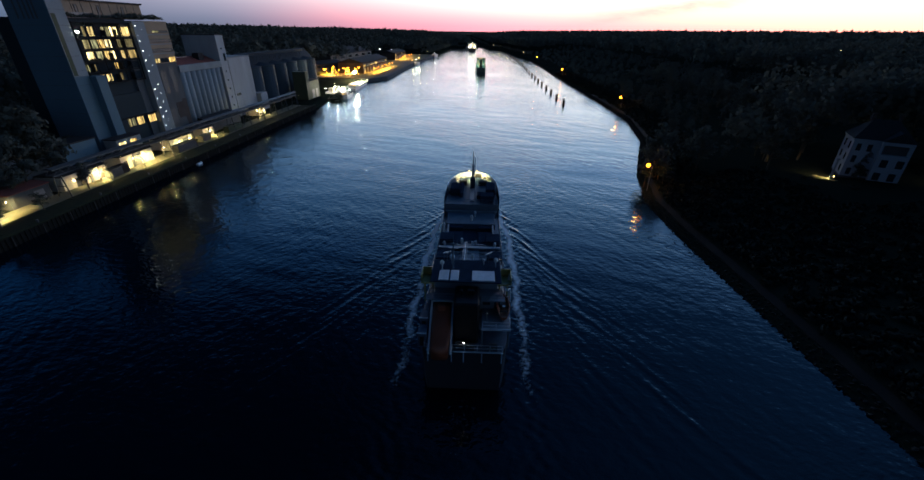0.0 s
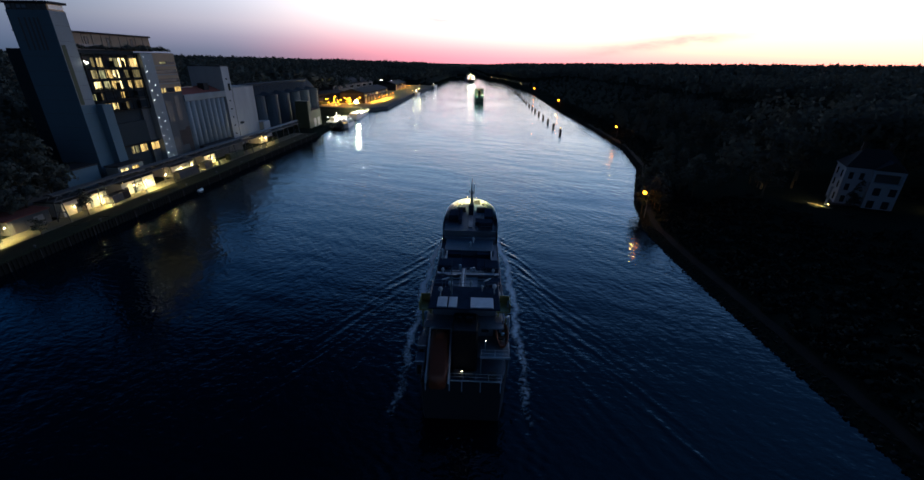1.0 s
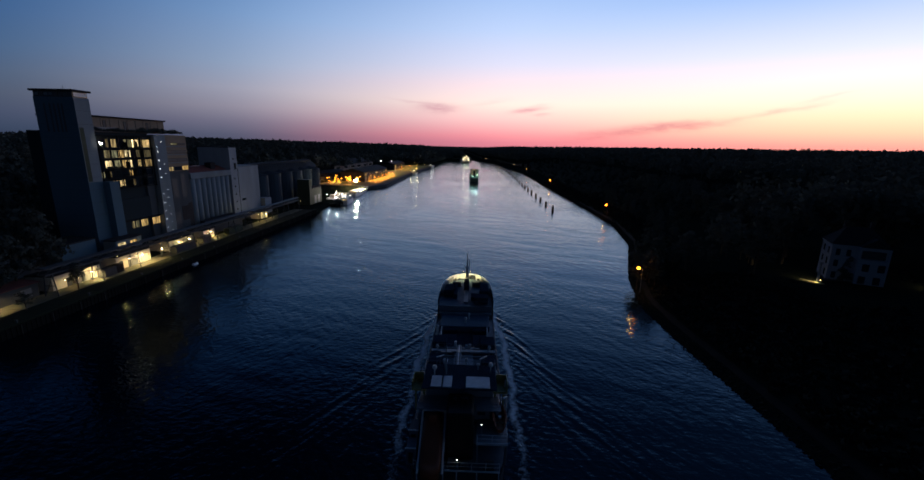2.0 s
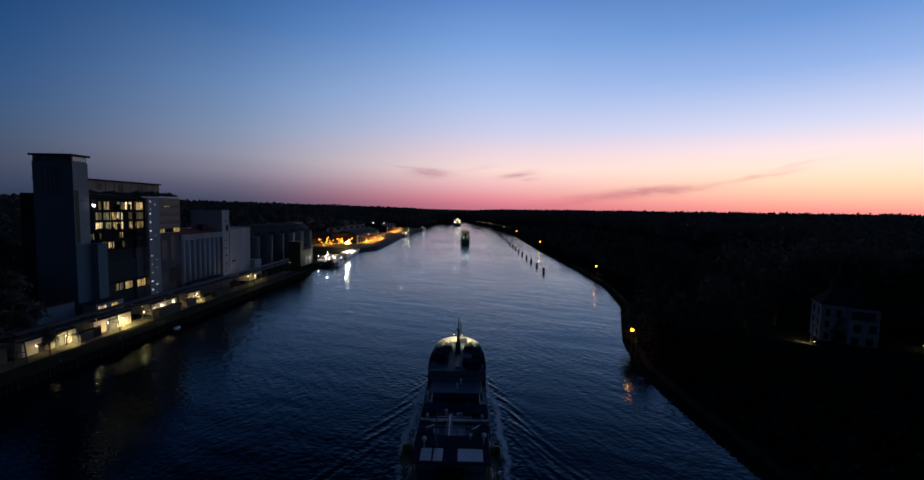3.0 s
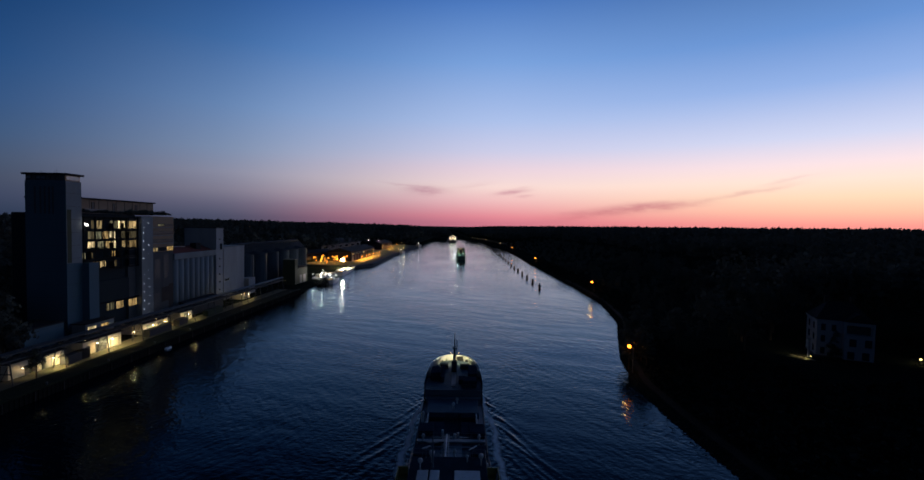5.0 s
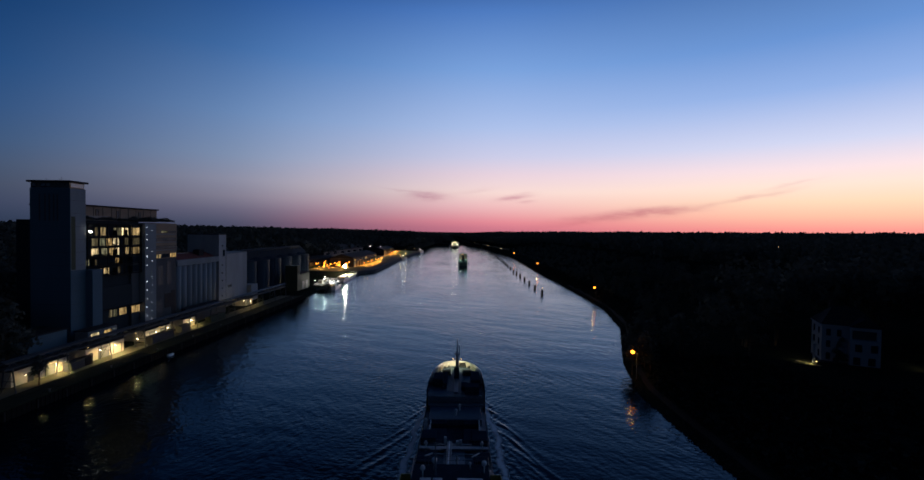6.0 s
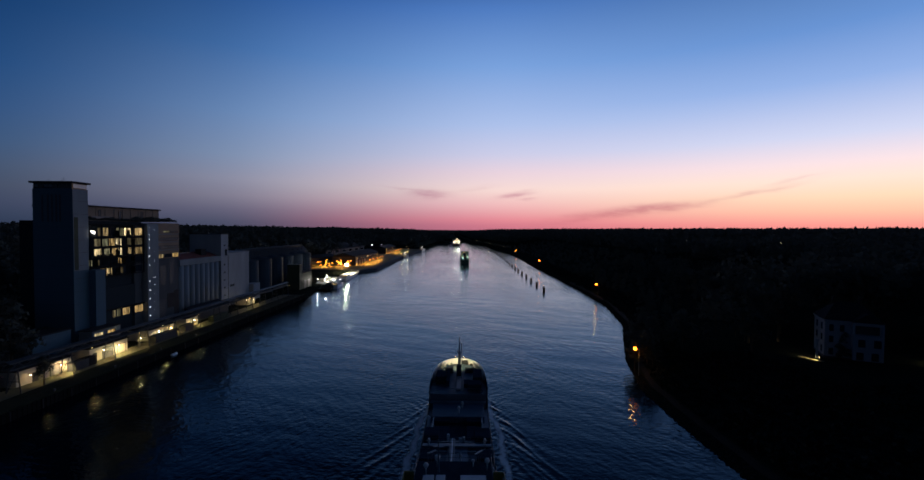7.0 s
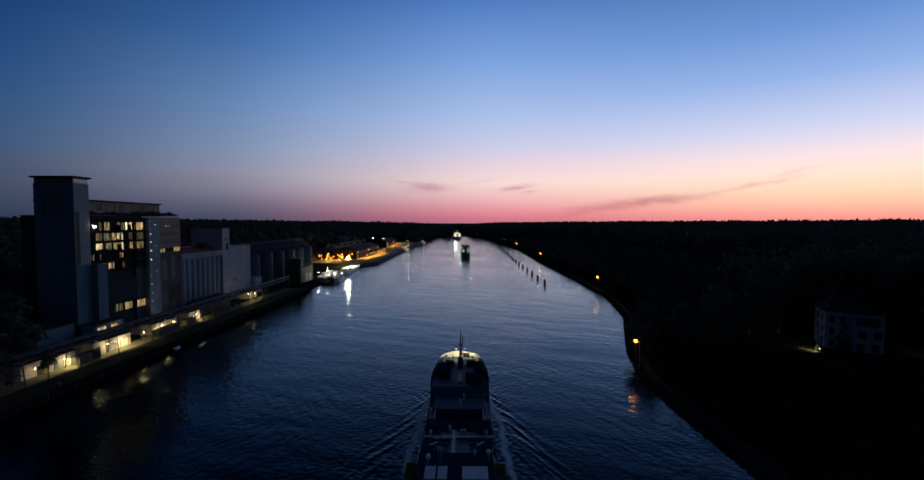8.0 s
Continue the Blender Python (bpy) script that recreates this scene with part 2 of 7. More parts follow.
ROOF_RED = surface("red_roof", (0.17, 0.06, 0.05), 0.85, vary=0.4, grain=5, stain=0.3, bump=0.3)
ROOF_DARK = surface("dark_roof", (0.025, 0.025, 0.028), 0.85, vary=0.4, grain=4, stain=0.3, bump=0.2)
SHED_WALL = surface("pale_shed_wall", (0.50, 0.46, 0.38), 0.8, vary=0.3, grain=4, stain=0.4, bump=0.15)
TIMBER_DARK = surface("tarred_timber", (0.035, 0.03, 0.028), 0.9, vary=0.4, grain=6, stain=0.5, bump=0.4)
DECK = surface("ship_deck_paint", (0.055, 0.085, 0.12), 0.6, 0.1, vary=0.45, grain=3, stain=0.5, bump=0.15)
DECK_PALE = surface("ship_pale_deck", (0.15, 0.185, 0.225), 0.6, 0.1, vary=0.5, grain=3, stain=0.6, bump=0.15)
DECK_DARK = surface("ship_dark_deck", (0.018, 0.032, 0.052), 1.0, 0.0, vary=0.5, grain=3, stain=0.5, bump=0.15)
HULL = surface("ship_hull_paint", (0.022, 0.027, 0.035), 0.45, 0.1, vary=0.4, grain=2, stain=0.3, bump=0.1)
SHIP_WHITE = surface("ship_white_paint", (0.55, 0.57, 0.59), 0.45, vary=0.2, grain=3, stain=0.4, bump=0.05)
SHIP_GREY = surface("ship_grey_paint", (0.095, 0.13, 0.165), 0.5, vary=0.3, grain=3, stain=0.5, bump=0.1)
SHIP_PANEL = surface("ship_pale_panel", (0.30, 0.38, 0.44), 0.5, vary=0.35, grain=3, stain=0.6)
SHIP_YELLOW = surface("ship_ochre_paint", (0.26, 0.22, 0.07), 0.5, vary=0.3, grain=3, stain=0.5)
SHIP_ORANGE = surface("lifeboat_orange", (0.21, 0.054, 0.025), 0.5, vary=0.2, grain=3, stain=0.5)
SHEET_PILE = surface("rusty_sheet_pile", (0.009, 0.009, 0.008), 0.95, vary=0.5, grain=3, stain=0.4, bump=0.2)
FRAME_DARK = surface("dark_window_frame", (0.015, 0.017, 0.02), 0.85, vary=0.3)
FUNNEL = surface("sooty_funnel", (0.012, 0.012, 0.015), 0.6, vary=0.4)
BOAT_WHITE = surface("boat_white", (0.75, 0.75, 0.74), 0.4, vary=0.15)
PANE_DARK = glass_surface("dark_pane")


def lit_room(name, warm, pale, power):
    """A lit room behind glass: curtains hang in uneven bands, and no two rooms are equally bright."""
    m = bpy.data.materials.new(name)
    m.use_nodes = True
    n = Nodes(m.node_tree)
    pos = n.add("ShaderNodeNewGeometry").outputs["Position"]
    rnd = n.add("ShaderNodeObjectInfo").outputs["Random"]
    bands = n.math("MULTIPLY", n.math("SUBTRACT", n.noise(n.scaled(pos, (1.0, 1.0, 0.18)), 1.1, 3.0), 0.36), 3.4, clamp=True)
    blots = n.noise(n.scaled(pos, (1.0, 1.0, 1.4)), 0.8, 2.0)
    k = n.math("MULTIPLY", n.math("ADD", n.math("MULTIPLY", bands, 0.85), 0.15), n.math("ADD", n.math("MULTIPLY", blots, 1.4), 0.2))
    k = n.math("MULTIPLY", k, n.math("ADD", n.math("MULTIPLY", rnd, 1.1), 0.4))
    e = n.add("ShaderNodeEmission")
    n.link(n.mix(n.math("FRACT", n.math("MULTIPLY", rnd, 7.3)), (*warm, 1), (*pale, 1)), e.inputs[0])
    n.put(e.inputs[1], n.math("MULTIPLY", k, power))
    o = n.add("ShaderNodeOutputMaterial")
    n.link(e.outputs[0], o.inputs[0])
    return m


PANE_LIT = lit_room("lit_pane", (1.0, 0.62, 0.22), (1.0, 0.74, 0.36), 0.66)
PANE_DIM = lit_room("dim_lit_pane", (0.9, 0.62, 0.3), (0.72, 0.72, 0.45), 0.26)
PANE_BRIGHT = lit_room("bright_lit_pane", (1.0, 0.74, 0.36), (1.0, 0.82, 0.48), 1.3)
LED = glowing("white_led", (0.85, 0.93, 1.0), 2.2)
BULB_SODIUM = glowing("sodium_bulb", (1.0, 0.33, 0.03), 4.2)
BULB_BANK = glowing("bank_lamp_bulb", (1.0, 0.22, 0.015), 10.0)
BULB_WARM = glowing("warm_bulb", (1.0, 0.66, 0.24), 4.5)
BULB_QUAY = glowing("bright_quay_bulb", (1.0, 0.78, 0.42), 30.0)
BULB_FLOOD = glowing("flood_lamp_bloom", (1.0, 0.84, 0.5), 160.0)
BULB_SHIP = glowing("ship_deck_bulb", (1.0, 0.80, 0.45), 7.0)
BULB_WHITE = glowing("white_bulb", (1.0, 0.95, 0.8), 10.0)
BULB_GREEN = glowing("greenish_bulb", (0.55, 1.0, 0.8), 5.0)


# mesh helpers
def box(bm, x0, x1, y0, y1, z0, z1, bevel=0.0):
    r = bmesh.ops.create_cube(bm, size=1.0)
    vs = r["verts"]
    for v in vs:
        v.co = Vector(((x0 + x1) / 2 + v.co.x * (x1 - x0), (y0 + y1) / 2 + v.co.y * (y1 - y0), (z0 + z1) / 2 + v.co.z * (z1 - z0)))
    if bevel:
        es = list({e for v in vs for e in v.link_edges})
        bmesh.ops.bevel(bm, geom=es, offset=bevel, segments=1, affect="EDGES")
    return bm


def rod(bm, a, b, r, r2=None, seg=8):
    """A round bar from a to b."""
    a, b = Vector(a), Vector(b)
    d = b - a
    m = Matrix.Translation((a + b) / 2) @ d.to_track_quat("Z", "Y").to_matrix().to_4x4()
    bmesh.ops.create_cone(bm, cap_ends=True, segments=seg, radius1=r, radius2=r if r2 is None else r2, depth=d.length, matrix=m)
    return bm


def ball(bm, x, y, z, r, seg=10, squash=1.0):
    bmesh.ops.create_uvsphere(bm, u_segments=seg, v_segments=max(5, seg // 2 + 1), radius=r, matrix=Matrix.Translation((x, y, z)) @ Matrix.Diagonal((1, 1, squash, 1)))
    return bm


def prism(bm, outline, z0, z1):
    """An upright block over an outline of (x, y)."""
    lo = [bm.verts.new((x, y, z0)) for x, y in outline]
    hi = [bm.verts.new((x, y, z1)) for x, y in outline]
    k = len(outline)
    bm.faces.new(lo[::-1])
    bm.faces.new(hi)
    for i in range(k):
        bm.faces.new((lo[i], lo[(i + 1) % k], hi[(i + 1) % k], hi[i]))
    return bm


def along(bm, section, y0, y1):
    """A bar along y with a section of (x, z)."""
    a = [bm.verts.new((x, y0, z)) for x, z in section]
    b = [bm.verts.new((x, y1, z)) for x, z in section]
    k = len(section)
    bm.faces.new(a)
    bm.faces.new(b[::-1])
    for i in range(k):
        bm.faces.new((a[(i + 1) % k], a[i], b[i], b[(i + 1) % k]))
    return bm


def mesh_of(name, bm, material):
    bmesh.ops.recalc_face_normals(bm, faces=bm.faces)
    me = bpy.data.meshes.new(name)
    bm.to_mesh(me)
    bm.free()
    me.materials.append(material)
    return me


def part(name, bm, material, parent=None, label="", smooth=False):
    """Links a bmesh, or a mesh that is shared, as one object under a thing."""
    me = mesh_of(name, bm, material) if isinstance(bm, bmesh.types.BMesh) else bm
    if smooth:
        me.shade_smooth()
    ob = new(name, me)
    if parent is not None:
        ob.parent = parent
    if label:
        ob["label"] = label
    return ob


def thing(name, m, label, category, group="", kind=""):
    ob = new(name)
    ob.matrix_world = m
    ob.empty_display_size = 0.5
    return tagged(ob, label, category, group, kind)


def bm_new():
    return bmesh.new()


HARBOUR = pose(-97, 97.1, 0, 0, 0, -3.74) @ Matrix.Diagonal((1, 0.8826, 1, 1))


def at_harbour(x, y, z=0.0, rz=0.0):
    return HARBOUR @ pose(x, y, z, 0, 0, rz)


# the large structure: canal, banks, land, woods
def between(v, table):
    return float(np.interp(v, [a for a, _ in table], [b for _, b in table]))


RIGHT_BANK = ((-529.6, 53), (91.8, 54), (109.4, 55), (135.9, 62.7), (185.3, 83.7), (233, 94.5), (300.1, 98.9), (353, 101), (403.3, 103), (495.1, 107), (569.3, 112), (683.1, 118), (804.9, 116), (973.5, 105), (1147.4, 100), (1253.3, 66), (1323.9, 62))
LEFT_BANK = ((-529.6, -136), (-53, -107), (97.1, -97), (261.2, -86.3), (291.3, -86.5), (388.3, -88), (402.5, -86), (428.9, -69), (585.2, -62), (872, -40), (1193.3, -14), (1270.9, 58), (1323.9, 61))


def bank_right(y):
    return between(y, RIGHT_BANK)


def bank_left(y):
    return between(y, LEFT_BANK)


def rise_right(d, y):
    k = min(max((y - 291) / 176, 0), 1)
    near = between(d, ((-9, -6), (-1.5, -1.2), (0, 0.0), (5, 2.6), (9, 3.4), (16, 3.8), (45, 7.0), (60, 8), (84, 8.2), (150, 13), (260, 19), (700, 24), (1800, 30), (3500, 32)))
    far = between(d, ((-9, -6), (-1.5, -1.2), (0, 0.0), (5, 2.6), (9, 3.2), (16, 3.6), (60, 6), (150, 14), (260, 20), (700, 26), (1800, 32), (3500, 34)))
    return near * (1 - k) + far * k


def rise_left(d, y):
    quay = between(d, ((-9, -6), (-0.5, -6), (0.0, -6), (0.3, 2.5), (55, 2.6), (90, 9), (170, 20), (700, 25), (1800, 32), (3500, 34)))
    wild = between(d, ((-9, -6), (-1.5, -1.2), (0, 0.0), (3, 2.4), (75, 3.0), (130, 9), (240, 20), (700, 26), (1800, 34), (3500, 36)))
    k = min(max((y - 261) / 9, 0), 1)
    return quay * (1 - k) + wild * k


def land_height(x, y):
    xr, xl = bank_right(y), bank_left(y)
    if x > (xr + xl) / 2:
        return rise_right(x - xr, y)
    return rise_left(xl - x, y)


def make_ground():
    ys = [-600, -400, -250, -140, -60] + list(range(-40, 420, 8)) + list(range(420, 1520, 30)) + [1600, 1750, 2000, 2400, 3000, 3800, 4700]
    offs = [-9, -4, -1.5, -0.5, 0, 0.3, 1.5, 3, 5, 9, 16, 25, 35, 45, 60, 84, 110, 150, 200, 260, 400, 700, 1200, 1800, 3500]
    verts, faces = [], []
    for y in ys:
        row = []
        xl, xr = bank_left(y), bank_right(y)
        end = min(max((y - 1253) / 53, 0), 1)
        for d in reversed(offs):
            row.append((xl - d, y, max(rise_left(d, y), -6 + 10 * end)))
        for d in offs:
            row.append((xr + d, y, max(rise_right(d, y), -6 + 10 * end)))
        row.sort(key=lambda p: p[0])
        for x, yy, z in row:
            wild = 0.0 if z < 2.7 else min((z - 2.7) * 0.2, 1.6)
            verts.append((x, yy, z + wild * noise.noise((x * 0.02, yy * 0.02, 3.0))))
    k = 2 * len(offs)
    for j in range(len(ys) - 1):
        for i in range(k - 1):
            a = j * k + i
            faces.append((a, a + 1, a + 1 + k, a + k))
    me = bpy.data.meshes.new("ground")
    me.from_pydata(verts, [], faces)
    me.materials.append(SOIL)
    me.shade_smooth()
    tagged(new("ground", me), "dark grassy land and banks along the canal", "ground", kind="structure")


SHIP_YAW = -3.0
SHIP_AT = (1.05, 40.8)
SHIP = pose(*SHIP_AT, 0, 0, 0, SHIP_YAW) @ Matrix.Diagonal((1, 0.96, 1, 1))
SHIP_LONG = 72.0


def make_water():
    xs = [-170, -140, -115, -95, -80, -68, -58, -51, -45, -40] + list(np.arange(-36, 40.1, 0.3)) + [43, 48, 53, 60, 66, 74, 84, 96, 110, 130, 160, 200]
    ys = [-400, -200, -100, -40, -10] + list(np.arange(6, 120.1, 0.3)) + [123, 128, 135, 145, 158, 175, 195, 220, 260, 310, 370, 450, 550, 700, 900, 1100, 1300, 1480]
    gx, gy = np.meshgrid(np.array(xs, float), np.array(ys, float))
    a = radians(SHIP_YAW)
    rx, ry = gx - SHIP_AT[0], gy - SHIP_AT[1]
    c = rx * math.cos(a) + ry * math.sin(a)
    s = -rx * math.sin(a) + ry * math.cos(a)
    back = SHIP_LONG * 0.96 - 1 - s
    h = 0.0 * gx
    # waves thrown off the two shoulders of the bow: start abreast, spread, length, angle of the crests, height, first and last metre astern
    for sd in (1, -1):
        for a0, spread, wave, crest, tall, first, last in ((5.4, 0.30, 2.3, 31, 0.26, 1, 40), (6.4, 0.38, 2.9, 36, 0.14, 12, 60), (7.5, 0.22, 1.9, 26, 0.09, 14, 50)):
            a_ = sd * c - a0
            b_ = np.maximum(back - first, 0)
            wide = 0.75 + 0.05 * b_
            env = np.exp(-((a_ - spread * b_ - 0.6) / wide) ** 2) * np.clip((back - first) / 4, 0, 1) * np.exp(-b_ / last)
            k = 2 * math.pi / wave
            phase = k * (a_ * math.cos(radians(crest)) - b_ * math.sin(radians(crest))) + 0.9 * np.sin(b_ * 0.19 + sd) + 0.6 * np.sin(a_ * 0.5 + 2 * sd)
            broken = (0.9 if sd > 0 else 0.7) * (0.62 + 0.38 * np.sin(b_ * 0.62 + 1.7 * sd + a_ * 0.5) * np.sin(a_ * 1.1 - b_ * 0.27))
            h += tall * env * broken * (1.7 * np.exp(1.7 * (np.sin(phase) - 1)) - 0.6)
    h += 0.05 * np.exp(-(c / 9) ** 2) * np.clip(-s / 8, 0, 1) * np.sin(2 * np.pi * s / 5.5)
    h += 0.05 * np.exp(-((np.abs(c) - 9) / 2.5) ** 2) * np.clip(back / 10, 0, 1) * np.sin(gx * 3.1 + 2 * np.sin(gy * 0.9)) * np.sin(gy * 2.3)
    # foam thrown off the bow drifts in two bands past the stern
    mid = np.interp(back, (0, 8, 20, 30, 72), (6.5, 7.4, 8.8, 9.2, 9.3))
    mid = mid + 0.28 * np.sin(gy * 0.37 + np.sign(c)) + 0.2 * np.sin(gy * 1.1 + 2 * np.sign(c))
    wide = 0.7 + 0.45 * np.clip(back / 60, 0, 1)
    foam = np.exp(-((np.abs(c) - mid) / wide) ** 2) * np.clip(back / 5, 0, 1) * np.interp(back, (0, 30, 48, 62, 72), (1.3, 1.2, 0.9, 0.7, 0.42)) * np.exp(-np.maximum(-s, 0) / 6) * (0.88 + 0.14 * np.sin(gy * 0.6 + 3 * np.sign(c)) * np.sin(gy * 0.23))
    veil = 0.08 * np.clip(back / 10, 0, 1) * (np.abs(c) < mid) * np.exp(-np.maximum(-s, 0) / 10)
    foam = np.maximum(foam, veil)
    churn = 0.35 * np.exp(-(c / 5.0) ** 2) * np.clip(-s / 3, 0, 1) * np.exp(-np.maximum(-s, 0) / 22)
    foam = np.clip(foam + churn, 0, 1.35)
    verts = np.stack([gx.ravel(), gy.ravel(), h.ravel()], 1)
    nx, ny = len(xs), len(ys)
    i = np.arange(ny - 1)[:, None] * nx + np.arange(nx - 1)[None, :]
    faces = np.stack([i, i + 1, i + 1 + nx, i + nx], -1).reshape(-1, 4)
    me = bpy.data.meshes.new("water")
    me.from_pydata(verts.tolist(), [], faces.tolist())
    me.attributes.new("foam", "FLOAT", "POINT").data.foreach_set("value", foam.ravel().astype(np.float32))
    me.materials.append(WATER)
    me.shade_smooth()
    tagged(new("water", me), "dark rippled canal water with a ship's wake", "water", kind="structure")


make_ground()
make_water()


def leaf_cloud(name, centres, radii, per, size, seed):
    """Many small crossed leaf sprays round the given centres, as one mesh."""
    rng = np.random.default_rng(seed)
    n = len(centres)
    d = rng.normal(size=(n, per, 3))
    d /= np.linalg.norm(d, axis=2, keepdims=True)
    d[:, :, 2] = np.abs(d[:, :, 2]) * 1.15 - 0.35
    r = rng.uniform(0.55, 1.08, (n, per, 1))
    p = centres[:, None, :] + d * r * radii[:, None, :]
    u = rng.normal(size=(n, per, 3))
    u /= np.linalg.norm(u, axis=2, keepdims=True)
    v = np.cross(u, d + rng.normal(size=d.shape) * 0.4)
    v /= np.linalg.norm(v, axis=2, keepdims=True) + 1e-6
    k = size * rng.uniform(0.6, 1.3, (n, per, 1)) * (radii.mean(axis=1)[:, None, None])
    quad = np.stack([p - u * k, p + v * k * 0.8, p + u * k, p - v * k * 0.7], 2).reshape(-1, 3)
    faces = np.arange(len(quad)).reshape(-1, 4)
    me = bpy.data.meshes.new(name)
    me.from_pydata(quad.tolist(), [], faces.tolist())
    me.materials.append(LEAVES)
    out = d * (1.0 / radii[:, None, :])
    out /= np.linalg.norm(out, axis=2, keepdims=True)
    me.normals_split_custom_set_from_vertices(np.repeat(out.reshape(-1, 3), 4, axis=0).tolist())
    return me


def tree_model(seed, tall, spread):
    """A tree: tapered trunk, limbs and a crown of leaf sprays in uneven clumps."""
    rng = random.Random(seed)
    bm = bm_new()
    lean = (rng.uniform(-0.4, 0.4), rng.uniform(-0.4, 0.4))
    top = Vector((lean[0], lean[1], tall * 0.72))
    rod(bm, (0, 0, -0.6), top * 0.5, tall * 0.022, tall * 0.015, 7)
    rod(bm, top * 0.5, top, tall * 0.015, tall * 0.005, 6)
    clumps = []
    for i in range(11):
        f = rng.uniform(0.3, 0.95)
        start = top * f
        a = i * 2.4 + rng.uniform(-0.5, 0.5)
        reach = spread * rng.uniform(0.45, 0.95) * (1.15 - 0.5 * f)
        end = start + Vector((math.cos(a) * reach, math.sin(a) * reach, tall * rng.uniform(0.06, 0.2)))
        rod(bm, start, end, tall * 0.007, tall * 0.002, 5)
        clumps.append(end)
        clumps.append((start + end) / 2 + Vector((0, 0, tall * 0.06)))
    clumps.append(top + Vector((0, 0, tall * 0.15)))
    clumps.append(top * 0.85 + Vector((rng.uniform(-1, 1), rng.uniform(-1, 1), tall * 0.12)))
    cs = np.array([tuple(c) for c in clumps])
    rr = np.array([[spread * rng.uniform(0.26, 0.4)] * 2 + [tall * rng.uniform(0.08, 0.12)] for _ in clumps])
    return mesh_of("trunk", bm, BARK), leaf_cloud("crown", cs, rr, 34, 0.26, seed)


TREE_MODELS = [tree_model(11, 14, 4.8), tree_model(12, 17, 5.4), tree_model(13, 12, 4.6), tree_model(14, 19, 5.6)]


def plant(x, y, scale, turn, model, label, group):
    t = thing("tree", Matrix.Translation((x, y, land_height(x, y))) @ pose(0, 0, 0, 0, 0, turn) @ Matrix.Scale(scale, 4), label, "tree", group)
    part("trunk", TREE_MODELS[model][0], None, t)
    part("crown", TREE_MODELS[model][1], None, t)


def free_land(x, y):
    """Whether trees may grow at this place."""
    xr, xl = bank_right(y), bank_left(y)
    if xl - 1 < x < xr + 1:
        return False
    if x > xr and 24 < y < 126 and x < 150 and not (x < 64 and y > 116):
        return False
    d = xl - x
    if x < xl:
        if y < 273 and d < 62:
            return False
        if 273 <= y < 794 and d < 78:
            return False
    return True


def make_trees():
    rng = random.Random(5)
    count = 0
    for i in range(2000):
        if count >= 150:
            break
        y = rng.uniform(85, 371)
        d = rng.uniform(2.5, 60) if rng.random() < 0.6 else rng.uniform(2.5, 14)
        x = bank_right(y) + d
        if (y < 104 and d < 14) or (y > 125 and d < 13):
            continue
        if not free_land(x, y):
            continue
        big = 0.45 + 0.35 * rng.random() if d < 10 else (0.7 + 0.4 * rng.random() if y < 132 or d > 45 else 0.3 + 0.25 * rng.random())
        plant(x, y, big, rng.uniform(0, 360), rng.randrange(4), "dark leafy tree growing on the canal bank", "trees on the canal bank")
        count += 1
    for x, y, s, m in ((-116, 68.8, 0.8, 1), (-122, 81.2, 0.9, 3), (-128, 91.8, 0.8, 0), (-113, 84.7, 0.55, 2), (-131, 74.1, 1, 1), (-120, 60, 0.9, 3), (-138, 86.5, 0.9, 0), (-109, 77.7, 0.5, 2), (-111, 91.8, 0.42, 0)):
        plant(x, y, s, s * 900, m, "dark tree standing beside the quay", "trees beside the quay")
    for x, y, s, m in ((-27, 14, 1.0, 1), (-31, 20, 1.1, 3), (-28, 26, 1.0, 0), (-34, 31, 1.1, 1), (-30, 37, 0.9, 2), (-37, 24, 1.2, 3), (-40, 12, 1.1, 1), (-29, 4, 0.9, 0), (-42, 34, 1.1, 3), (-25, -8, 0.8, 2), (-7.4, 14.5, 0.5, 1), (-6.2, -2.0, 0.42, 2), (-5.6, -14.0, 0.5, 0), (-16.0, 1.5, 0.8, 1)):
        w = HARBOUR @ Vector((x, y, 0))
        plant(w.x, w.y, s, x * 50, m, "dark tree standing among the quay sheds", "trees beside the quay")
    for x, y, s, m in ((-114, 113, 0.95, 3), (-118, 115, 1.25, 3), (-121, 113, 1.3, 1), (-114, 105, 0.95, 3), (-125, 110, 1.3, 3), (-119, 104, 1.1, 0)):
        plant(x, y, s, x * 31, m, "tall dark tree standing before the grey tower", "trees beside the quay")
    for x, y, s, m in ((59.6, 123.1, 0.6, 1), (62.6, 129.3, 0.6, 3), (66.4, 135, 0.95, 0), (70.5, 141.2, 0.9, 1), (64, 124.4, 0.65, 2), (69, 130.6, 1, 0), (75, 148.3, 0.9, 2)):
        plant(x, y, s, s * 777, m, "tall dark tree leaning over the water's edge", "trees on the canal bank")
    for x, y, s, m in ((152, 118.3, 0.8, 1), (96, 121.8, 0.8, 3), (146, 98.9, 0.8, 2), (128, 128.9, 0.9, 1), (112, 130.6, 0.9, 3), (140, 125.3, 1, 3)):
        plant(x, y, s, s * 700, m, "dark garden tree standing round the villa", "trees round the villa")


make_trees()


